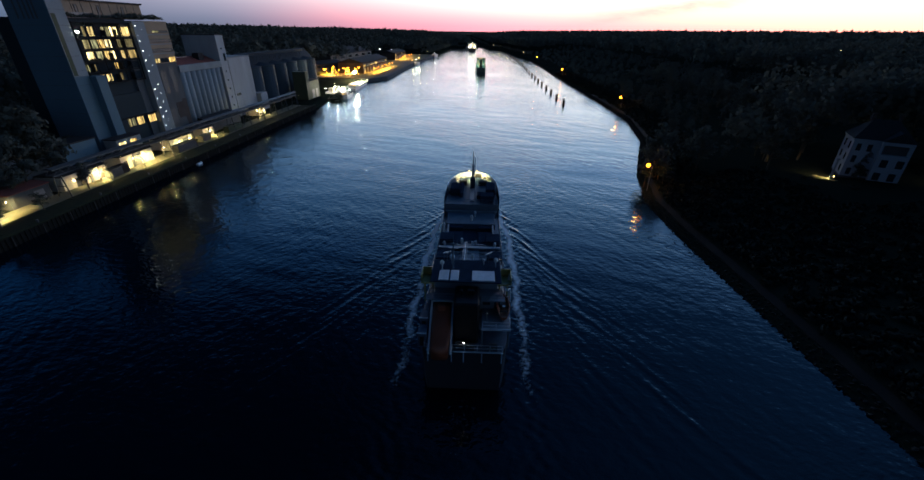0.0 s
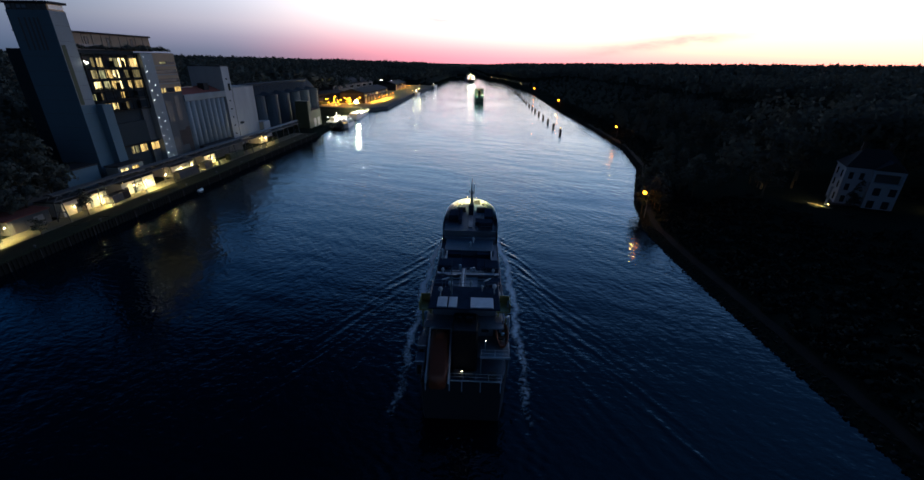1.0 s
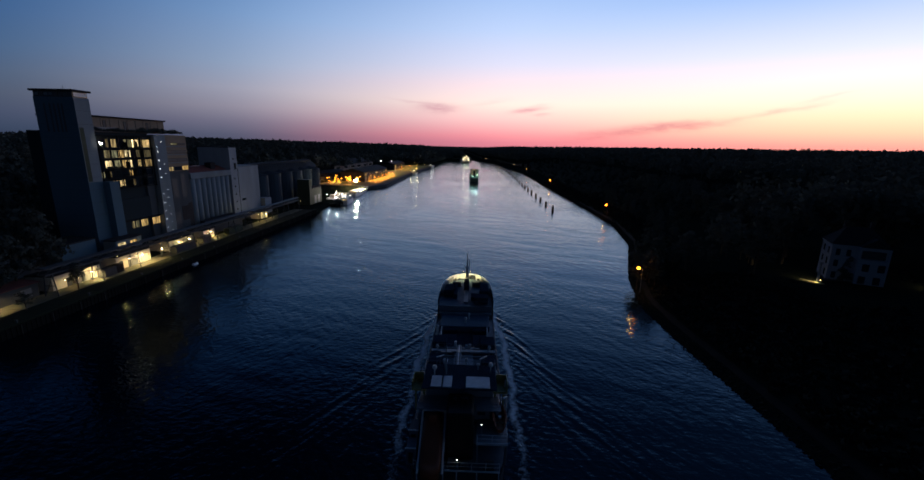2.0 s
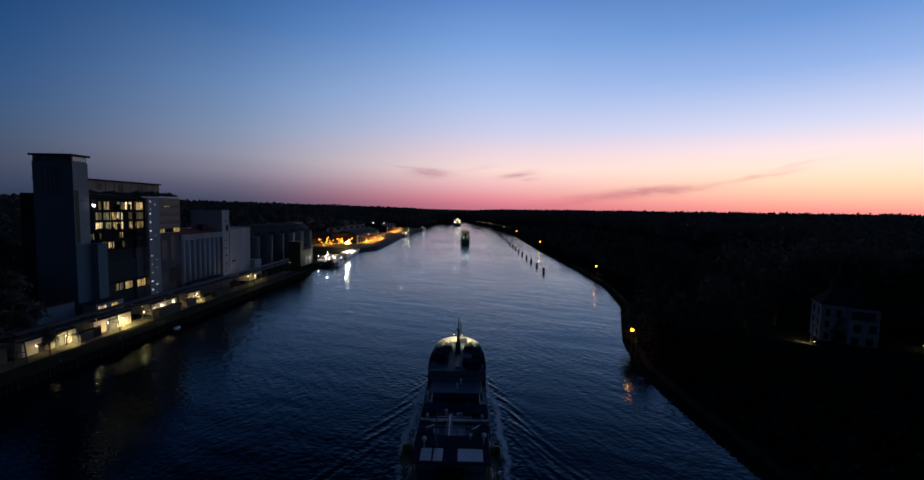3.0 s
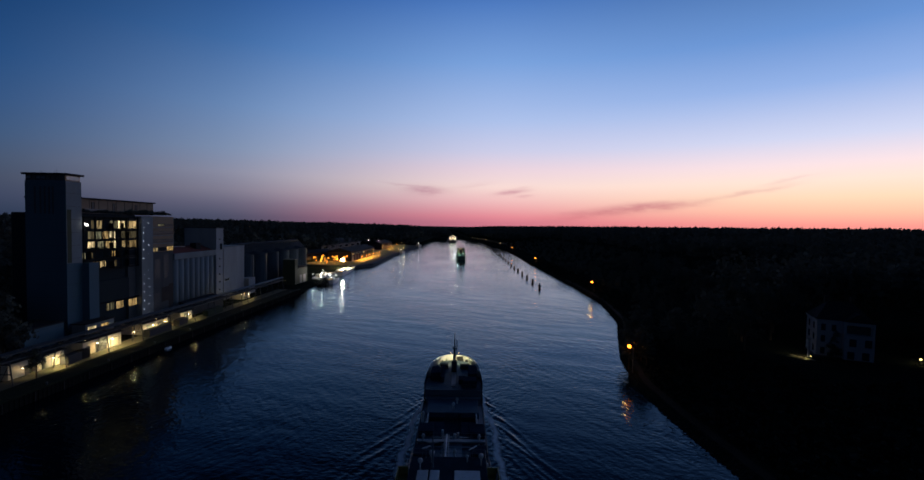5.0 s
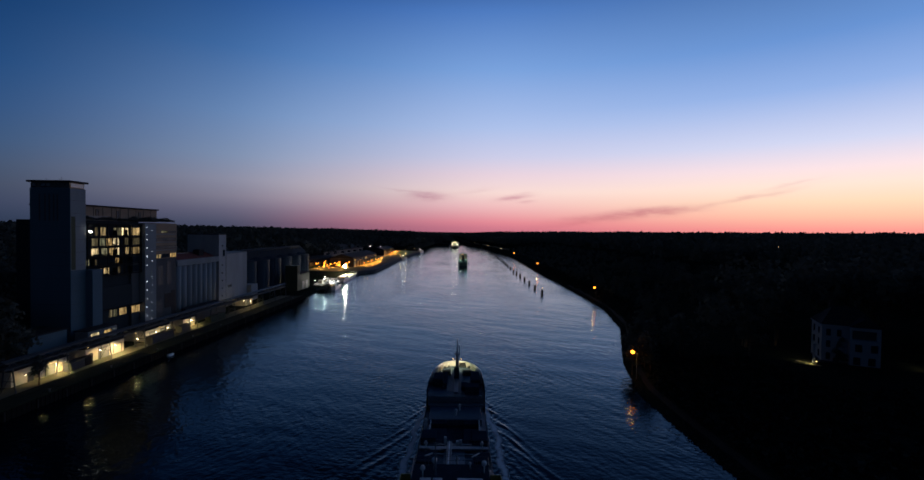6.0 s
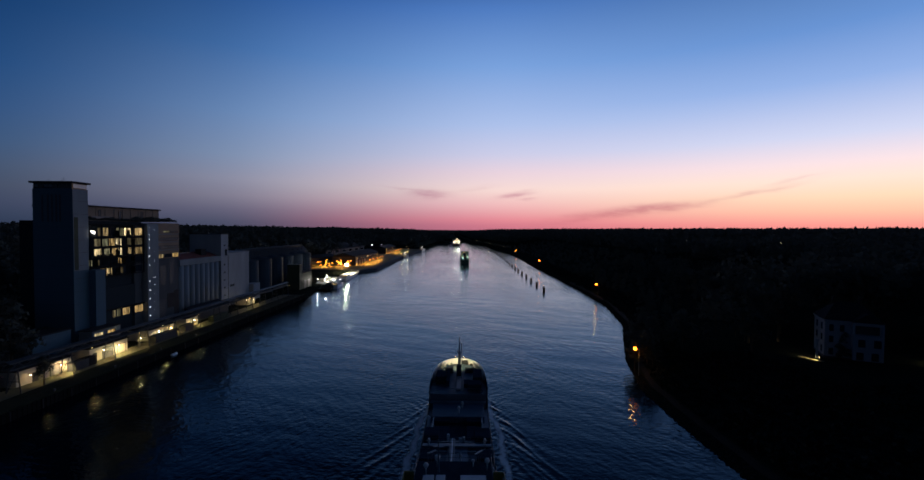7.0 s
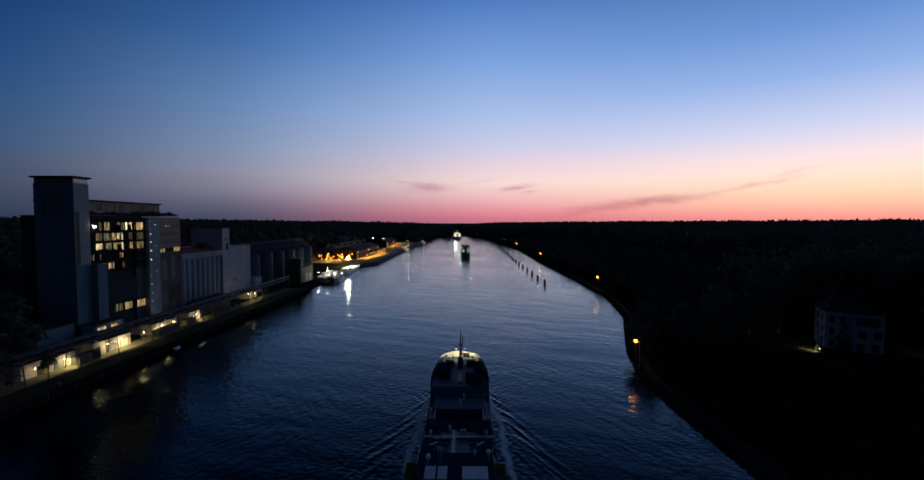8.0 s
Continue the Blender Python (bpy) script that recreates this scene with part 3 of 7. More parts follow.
def make_woods():
    """Woods on both sides, too many trees to count."""
    rng = np.random.default_rng(7)
    near, far = [], []
    for i in range(80000):
        side = 1 if i % 2 else -1
        y = -130 + 2820 * rng.random() ** 1.7
        d = 3 + 1500 * rng.random() ** 2.2
        x = bank_right(y) + d if side > 0 else bank_left(y) - d
        if y > 1280:
            x = 62 + side * d * 1.2
        if not free_land(x, y) or (side > 0 and y < 371 and y > 85 and d < 55 and rng.random() < 0.75) or (side > 0 and y > 124 and d < 14):
            continue
        if abs(x) > 1.53 * (y + 115) + 90:
            continue
        dist = math.hypot(x, y)
        if dist < 440:
            if len(near) < 2600 and rng.random() < 0.6:
                near.append((x, y, d))
        elif len(far) < 13000:
            far.append((x, y, d))
    for name, pts, per, size in (("woods", near, 120, 0.13), ("far_woods", far, 34, 0.27)):
        cs, rr = [], []
        for x, y, d in pts:
            tall = rng.uniform(18, 25) * (1.17 if x > 0 else 1.04) * (1 + (0.1 if x > 0 else 0.35) * noise.noise((x * 0.009, y * 0.006, 1.0))) if d > (110 if x > 0 and 176 < y < 883 else 48 if x > 0 and 132 < y < 794 else 25) else (rng.uniform(8, 15) if x < 0 or y < 132 else rng.uniform(4, 7) + d * 0.06)
            w = tall * rng.uniform(0.2, 0.3)
            cs.append((x, y, land_height(x, y) + tall * 0.62))
            rr.append((w, w, tall * 0.40))
        me = leaf_cloud(name, np.array(cs), np.array(rr), per, size, 21)
        tagged(new(name, me), "dense dark woods of leafy trees over the banks", "woods", kind="stuff")


make_woods()


def make_shrubs():
    """Low shrubs and rough grass on the open bank in front of the villa."""
    rng = np.random.default_rng(9)
    cs, rr = [], []
    for i in range(3000):
        y = rng.uniform(19, 126)
        x = bank_right(y) + 4.6 + 96 * rng.random() ** 1.4
        if 96 < x < 132 and 92 < y < 126 and rng.random() < 0.97:
            continue
        r = rng.uniform(0.5, 1.3)
        cs.append((x, y, land_height(x, y) + 0.15))
        rr.append((r * 1.3, r * 1.3, r * 0.7))
    for i in range(1500):
        y = 125 + 371 * rng.random() ** 1.3
        x = bank_right(y) + 4 + 13 * rng.random()
        r = rng.uniform(0.8, 1.6)
        cs.append((x, y, land_height(x, y) + 0.3))
        rr.append((r * 1.3, r * 1.3, r))
    me = leaf_cloud("shrubs", np.array(cs), np.array(rr), 34, 0.3, 33)
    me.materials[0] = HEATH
    tagged(new("shrubs", me), "low dark shrubs and rough grass on the bank", "shrubs", kind="stuff")


make_shrubs()


# the quay on the harbour side
def make_quay():
    q = thing("quay", HARBOUR, "concrete quay wall with coping, fenders and bollards along the water", "quay", kind="structure")
    bm = bm_new()
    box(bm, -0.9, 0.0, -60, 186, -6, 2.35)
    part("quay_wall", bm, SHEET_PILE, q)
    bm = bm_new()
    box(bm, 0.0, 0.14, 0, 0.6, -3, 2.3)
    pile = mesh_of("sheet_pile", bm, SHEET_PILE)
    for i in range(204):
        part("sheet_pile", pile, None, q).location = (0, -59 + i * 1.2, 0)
    for i in range(41):
        bm = bm_new()
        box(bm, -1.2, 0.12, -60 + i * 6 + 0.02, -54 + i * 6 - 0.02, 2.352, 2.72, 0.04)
        part("coping_stone", bm, MOSSY_DIM, q)
    bm = bm_new()
    box(bm, 0.0, 0.35, -0.15, 0.15, -0.8, 2.2, 0.05)
    post = mesh_of("fender", bm, TIMBER_DARK)
    for i in range(30):
        part("fender", post, None, q).location = (0.0, -58 + i * 8, 0)
    bm = bm_new()
    rod(bm, (0, 0, 0), (0, 0, 0.45), 0.2, 0.16)
    rod(bm, (0, 0, 0.45), (0, 0, 0.62), 0.3, 0.26)
    bol = mesh_of("bollard", bm, STEEL_DARK)
    for i in range(12):
        part("bollard", bol, None, q).location = (-0.6, -50 + i * 20, 2.72)
    # roadway slabs behind the coping; the outer two rows have the lamplight's fall-off in their colour
    k = 0
    for j in range(4):
        for i in range(30):
            bm = bm_new()
            x1 = -1.25 - j * 3.0
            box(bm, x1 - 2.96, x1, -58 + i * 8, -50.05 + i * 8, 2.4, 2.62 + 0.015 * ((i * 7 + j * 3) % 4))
            part("paving_slab", bm, MOSSY_DIM if j < 2 else PAVING, q)


make_quay()


def window_mesh(w, h, material):
    bm = bm_new()
    t = 0.09
    for a in ((-w / 2, -w / 2 + t, 0, h), (w / 2 - t, w / 2, 0, h), (-w / 2 + t, w / 2 - t, 0, t), (-w / 2 + t, w / 2 - t, h - t, h)):
        box(bm, -0.04, 0.08, a[0], a[1], a[2], a[3])
    if w > 1.6:
        box(bm, -0.04, 0.07, -t / 2, t / 2, t, h - t)
    fr = mesh_of("window_frame", bm, FRAME_DARK)
    bm = bm_new()
    box(bm, 0.0, 0.03, -w / 2 + t, w / 2 - t, t, h - t)
    return fr, mesh_of("pane", bm, material)


def put_window(parent, x, y, z, w, h, material, turn=0.0):
    """A window in a wall that faces +x of its house, or turned about z."""
    fr, pane = window_mesh(w, h, material)
    f = part("window", fr, None, parent)
    f.matrix_local = pose(x, y, z, 0, 0, turn)
    part("pane", pane, None, f)
    return f


def make_tower():
    b = thing("grain_tower", at_harbour(-24.3, 43.5), "tall windowless grey tower with a glazed top floor", "tower")
    bm = bm_new()
    box(bm, -13.2, 0, 0, 6.0, 2.4, 56.2, 0.05)
    part("shaft", bm, TOWER_SKIN, b)
    # paler sheet on the sunset side only, the glow put into its colour
    bm = bm_new()
    box(bm, -0.3, 0.012, 0.04, 5.96, 29.6, 56.1)
    part("side_cladding", bm, CONCRETE, b, "grey side face coloured paler for the sunset glow")
    bm = bm_new()
    box(bm, -0.35, 0.04, 0.3, 1.9, 29.8, 47.0)
    part("light_panel", bm, GREEN_SHEET, b, "pale greenish vertical panel")
    bm = bm_new()
    box(bm, -13.0, -0.25, 0.25, 5.75, 56.2, 57.9)
    part("top_floor", bm, PANE_DARK, b)
    # white strip: the bright band of the glazing is put into its colour
    bm = bm_new()
    box(bm, -0.03, 0.03, -2.4, 2.4, 0, 1.2)
    band = mesh_of("pale_band", bm, BOAT_WHITE)
    o = part("pale_band", band, None, b, "white strip for the bright glazing of the top floor")
    o.location = (-0.2, 3.0, 56.5)
    for i in range(8):
        if i in (1, 4):
            continue
        bm = bm_new()
        box(bm, -12.7 + i * 1.56, -11.4 + i * 1.56, 0.21, 0.26, 56.7, 57.5)
        part("top_window", bm, SHIP_GREY if i in (0, 2, 3) else PANE_DARK, b)
    for i in range(9):
        bm = bm_new()
        box(bm, -12.95 + i * 1.56, -12.8 + i * 1.56, 0.12, 0.35, 56.2, 57.9)
        part("mullion", bm, STEEL_DARK, b)
    bm = bm_new()
    box(bm, -13.7, 0.6, -0.7, 6.6, 57.9, 58.5, 0.05)
    part("roof_slab", bm, ROOF_DARK, b)
    for i, x in enumerate((-10.2, -8.4, -7.0, -5.6, -4.4)):
        bm = bm_new()
        box(bm, x, x + 0.55, -0.07, 0.05, 45.5, 54.2)
        part("rib", bm, CONCRETE_DARK, b)
    for j in range(12):
        bm = bm_new()
        box(bm, -13.22, 0.015, -0.012, 6.012, 6 + j * 4.2, 6.06 + j * 4.2)
        part("panel_joint", bm, CONCRETE_DARK, b)
    for x, z in ((-9.5, 0.9), (-4.5, 1.4), (-5.2, 0.8)):
        bm = bm_new()
        rod(bm, (x, 2, 58.5), (x, 2, 58.5 + z), 0.07, 0.03)
        part("antenna", bm, STEEL_DARK, b)
    bm = bm_new()
    box(bm, -8.0, 2.2, 6.0, 10.2, 2.4, 29.4, 0.05)
    part("annex", bm, TOWER_SKIN, b, "lower grey stair annex")
    bm = bm_new()
    rod(bm, (0.6, 7.2, 42.2), (-0.2, 7.2, 42.6), 0.08)
    ball(bm, 0.65, 7.2, 42.1, 0.45, 10, 0.7)
    part("flood_lamp", bm, BULB_WHITE, b)


make_tower()


def make_converted():
    """The converted warehouse: lit flats behind balconies, a light-dotted stair shaft, an ochre wing."""
    b = thing("converted_warehouse", at_harbour(-24, 0), "tall converted warehouse with lit windows, dark balconies and light-dotted stair shaft", "building")
    bm = bm_new()
    box(bm, -24, -1.6, 49.6, 76, 2.4, 46.0)
    part("main_body", bm, FACADE, b)
    levels = (2.6, 7.0, 10.6, 14.6, 18.6, 22.6, 26.6, 30.3, 33.4, 36.9, 40.3, 44.9)
    for z in (14.6, *levels[6:]):
        bm = bm_new()
        box(bm, -1.6, 0.0, 50.0, 75.8, z - 0.28, z, 0.03)
        part("balcony_slab", bm, FRAME_DARK, b)
    for y in (50.2, 55.1, 58.9, 63.2, 66.9, 70.9, 75.6):
        bm = bm_new()
        box(bm, -0.5, -0.2, y - 0.1, y + 0.1, 26.32, 44.62)
        part("column", bm, FRAME_DARK, b)
    for z in levels[6:11]:
        bm = bm_new()
        rod(bm, (-0.1, 50.0, z + 1.05), (-0.1, 75.6, z + 1.05), 0.03, seg=5)
        for i in range(52):
            rod(bm, (-0.1, 50.1 + i * 0.5, z), (-0.1, 50.1 + i * 0.5, z + 1.05), 0.018, seg=4)
        part("balcony_rail", bm, FRAME_DARK, b)
    # rows of windows: height above ground, then (place, width, material)
    L, D, H, K = PANE_LIT, PANE_DIM, PANE_BRIGHT, PANE_DARK
    rows = (
        (40.7, 2.8, ((52.4, 3.0, K), (55.4, 1.2, D), (58.4, 2.2, L), (61.4, 2.0, K), (65.0, 3.2, D), (68.8, 3.0, H), (73.3, 3.9, L))),
        (37.1, 2.6, ((51.6, 2.0, K), (54.7, 2.4, D), (57.8, 2.8, D), (61.2, 2.4, L), (64.4, 2.6, H), (67.2, 1.6, K), (69.4, 2.2, D), (73.3, 3.9, D))),
        (33.6, 2.6, ((51.2, 1.2, K), (55.0, 3.2, H), (59.2, 3.0, D), (62.3, 2.2, L), (65.0, 1.8, H), (67.4, 1.6, K), (69.8, 1.6, L), (73.3, 3.9, L))),
        (30.5, 2.0, ((51.2, 2.2, D), (54.6, 1.6, D), (58.0, 2.4, K), (61.6, 2.0, K), (64.8, 1.6, L), (68.6, 2.6, K), (73.3, 3.6, K))),
        (26.9, 2.3, ((52.0, 2.0, K), (56.2, 3.0, L), (59.8, 2.4, L), (65.8, 1.2, D), (69.0, 2.0, K), (73.3, 3.4, K))),
        (11.1, 2.6, ((61.2, 2.4, D), (63.9, 1.6, D), (67.6, 3.2, L), (73.3, 4.0, L))),
    )
    for z, h, items in rows:
        for y, w, m in items:
            put_window(b, -1.62 if y < 71 else -0.9, y, z, w * 1.14, h * 1.06, m)
    for y0, y1, z0, z1, m in ((56.4, 70.9, 14.7, 22.4, FACADE), (50.2, 56.2, 2.4, 22.4, FACADE), (56.4, 59.6, 2.4, 14.3, FACADE)):
        bm = bm_new()
        box(bm, -1.62, -0.4, y0, y1, z0, z1, 0.04)
        part("facade_panel", bm, m, b)
    bm = bm_new()
    box(bm, -1.6, -0.92, 71.2, 75.4, 2.4, 44.6)
    part("bay_wall", bm, CONCRETE_DARK, b)
    # stair shaft with points of light
    bm = bm_new()
    box(bm, -9, 0.9, 76.0, 82.6, 2.4, 45.4, 0.05)
    part("stair_shaft", bm, CONCRETE, b, "pale stair shaft dotted with small lights")
    bm = bm_new()
    ball(bm, 0, 0, 0, 0.16, 8)
    dot = mesh_of("led_dot", bm, LED)
    small = bm_new()
    ball(small, 0, 0, 0, 0.11, 8)
    dot2 = mesh_of("led_dot", small, LED)
    for i, z in enumerate((44.0, 41.0, 39.1, 35.8, 32.5, 29.0, 22.6, 19.1, 15.8, 12.4, 9.0)):
        part("led_dot", dot if i > 1 else dot2, None, b).location = (0.95, 77.1, z)
    for i, z in enumerate((42.8, 34.2, 30.6, 24.0, 20.8, 17.6, 14.0, 10.7, 7.4)):
        part("led_dot", dot2, None, b).location = (0.95, 79.9, z)
    # ochre wing
    bm = bm_new()
    box(bm, -18, 0, 82.6, 96.8, 2.4, 31.0, 0.05)
    part("wing_base", bm, CONCRETE_DARK, b)
    for k, (y0, z0, w, h) in enumerate(((83.6, 6, 4, 8), (89, 10, 5, 6), (84.5, 20, 3.4, 8), (93.5, 5, 3, 12))):
        bm = bm_new()
        box(bm, 0.0, 0.05, y0, y0 + w, z0, z0 + h)
        part("patched_panel", bm, BRICK_WALL if k % 2 else STEEL_DARK, b)
    bm = bm_new()
    box(bm, -18, 0.15, 82.62, 96.9, 31.0, 45.6, 0.05)
    part("wing_top", bm, CLADDING, b, "ochre clad upper floors")
    for z in (34.3, 37.6, 40.9):
        bm = bm_new()
        box(bm, 0.13, 0.3, 82.7, 96.8, z, z + 0.35)
        part("sill_band", bm, CONCRETE, b)
    for y, z, w, h, m in ((84.8, 31.2, 3.2, 1.7, L), (94.3, 31.2, 4.0, 1.9, L), (89.4, 31.3, 4.6, 1.6, K), (88.6, 41.7, 4.0, 0.8, D), (89.7, 38.3, 13.0, 1.3, STEEL_DARK), (89.7, 35.0, 13.0, 1.3, STEEL_DARK), (93.5, 41.7, 5.0, 0.8, STEEL_DARK)):
        put_window(b, 0.16, y, z, w, h, m)
    bm = bm_new()
    box(bm, -0.1, 0.04, 90.5, 93.2, 20, 29.5)
    part("loading_door", bm, STEEL_DARK, b)
    # set back penthouse and roof terrace
    bm = bm_new()
    box(bm, -20, -2.6, 51.0, 88.0, 46.0, 50.8, 0.05)
    part("penthouse", bm, CLADDING, b, "ochre set back penthouse")
    bm = bm_new()
    box(bm, -20.4, -2.0, 50.4, 88.6, 50.8, 51.3, 0.04)
    part("penthouse_roof", bm, ROOF_DARK, b)
    for y in (57.0, 66.5, 78.0):
        put_window(b, -2.58, y, 46.5, 1.3, 3.4, STEEL_DARK)
    for i in range(9):
        bm = bm_new()
        box(bm, -2.6, -2.5, 51.3 + i * 4.1, 51.38 + i * 4.1, 46.2, 50.7)
        part("panel_seam", bm, CONCRETE_DARK, b)
    bm = bm_new()
    box(bm, -1.75, -1.68, 51.0, 62.0, 46.0, 47.6, 0.01)
    part("glass_screen", bm, STEEL_GREY, b, "pale glazed screen along the terrace")
    bm = bm_new()
    rod(bm, (-0.2, 50, 47.0), (-0.2, 96, 47.0), 0.04, seg=5)
    for i in range(47):
        rod(bm, (-0.2, 50 + i, 45.2), (-0.2, 50 + i, 47.0), 0.03, seg=4)
    part("terrace_rail", bm, STEEL_DARK, b)
    rng = random.Random(17)
    tufts = [leaf_cloud("shrub", np.array([(0.0, 0.0, 0.5), (0.2, 0.5, 0.3), (-0.1, -0.5, 0.4)]), np.array([(0.7, 0.7, 0.8)] * 3), 70, 0.2, 40 + i) for i in range(3)]
    # planting along the terrace edge and on the balconies
    for i in range(26):
        o = part("shrub", tufts[i % 3], None, b)
        o.matrix_local = pose(-1.1, 51 + i * 1.75 + rng.uniform(-0.6, 0.6), 46.1, 0, 0, rng.uniform(0, 360)) @ Matrix.Scale(rng.uniform(0.6, 1.3) * (1.0 if i < 13 else 1.7), 4)
    for i in range(22):
        o = part("shrub", tufts[i % 3], None, b)
        o.matrix_local = pose(-0.75, rng.uniform(50.8, 70.4), rng.choice(levels[6:11]) + 0.1, 0, 0, rng.uniform(0, 360)) @ Matrix.Scale(rng.uniform(0.45, 0.85), 4)
    for i in range(13):
        y, z = rng.choice((53.2, 56.6, 60.4, 62.8, 66.1, 68.4, 70.6)), rng.choice(levels[6:11])
        bm = bm_new()
        box(bm, -1.55, -0.3, y - 0.05, y + 0.05, z, z + 2.3 + 0.02 * i)
        part("balcony_screen", bm, FRAME_DARK, b)


make_converted()


def make_concrete_silo():
    b = thing("concrete_silo", at_harbour(-24, 0), "pale ribbed concrete grain silo with a red roof", "silo")
    r = 2.05
    bm = bm_new()
    bmesh.ops.create_cone(bm, cap_ends=True, segments=20, radius1=r, radius2=r, depth=24.6, matrix=Matrix.Translation((0, 0, 14.7)))
    cell = mesh_of("silo_cell", bm, CONCRETE)
    cell.shade_smooth()
    for i in range(8):
        part("silo_cell", cell, None, b).location = (-1.7, 99.2 + i * 4.07, 0)
    bm = bm_new()
    box(bm, -15, -1.6, 97.2, 130.2, 2.4, 27.0)
    part("core", bm, CONCRETE_DARK, b)
    bm = bm_new()
    box(bm, -15, 0.5, 96.9, 130.6, 27.0, 29.6, 0.06)
    part("top_band", bm, CONCRETE, b)
    bm = bm_new()
    along(bm, ((-14.5, 29.6), (-1.0, 29.6), (-7.5, 32.2)), 97.5, 130.2)
    part("roof", bm, ROOF_RED, b)
    bm = bm_new()
    box(bm, -3.2, -2.9, 97.4, 110.0, 32.2, 32.5)
    part("ridge_strip", bm, STEEL_GREY, b)
    bm = bm_new()
    box(bm, -6, -3, 119, 123, 30.2, 33.4, 0.05)
    part("roof_hatch", bm, ROOF_DARK, b)

    h = thing("silo_head_house", at_harbour(-24, 131), "tall pale head house beside a white windowless block", "building")
    bm = bm_new()
    box(bm, -16, 0.25, 0, 7.0, 2.4, 40.5, 0.05)
    part("head_tower", bm, PLASTER, h)
    bm = bm_new()
    box(bm, -16.2, 0.4, -0.2, 7.2, 40.5, 40.9)
    part("head_roof", bm, ROOF_DARK, h)
    bm = bm_new()
    box(bm, -16, 0.0, 7.0, 30.2, 2.4, 30.4, 0.05)
    part("white_block", bm, PLASTER, h)
    bm = bm_new()
    box(bm, -16.1, 0.15, 7.02, 30.35, 30.4, 30.8)
    part("block_coping", bm, CONCRETE, h)
    for y, z, w, hh in ((4.6, 29.5, 1.8, 3.2), (3.2, 24.5, 0.9, 0.7), (3.2, 20.5, 0.9, 0.7), (3.2, 16.5, 0.9, 0.7), (3.2, 12.5, 0.9, 0.7), (3.2, 8.5, 0.9, 0.7), (11.2, 12.6, 4.2, 1.2), (3.2, 34.5, 0.9, 0.7)):
        put_window(h, 0.27 if y < 7 else 0.02, y, z, w, hh, PANE_DARK)
    bm = bm_new()
    box(bm, 0.0, 0.35, 6.6, 6.95, 2.4, 30.0)
    part("downpipe", bm, STEEL_DARK, h)
    bm = bm_new()
    box(bm, -6, 2.2, 31.0, 39.2, 2.4, 11.4, 0.05)
    part("annex", bm, PLASTER, h)


make_concrete_silo()


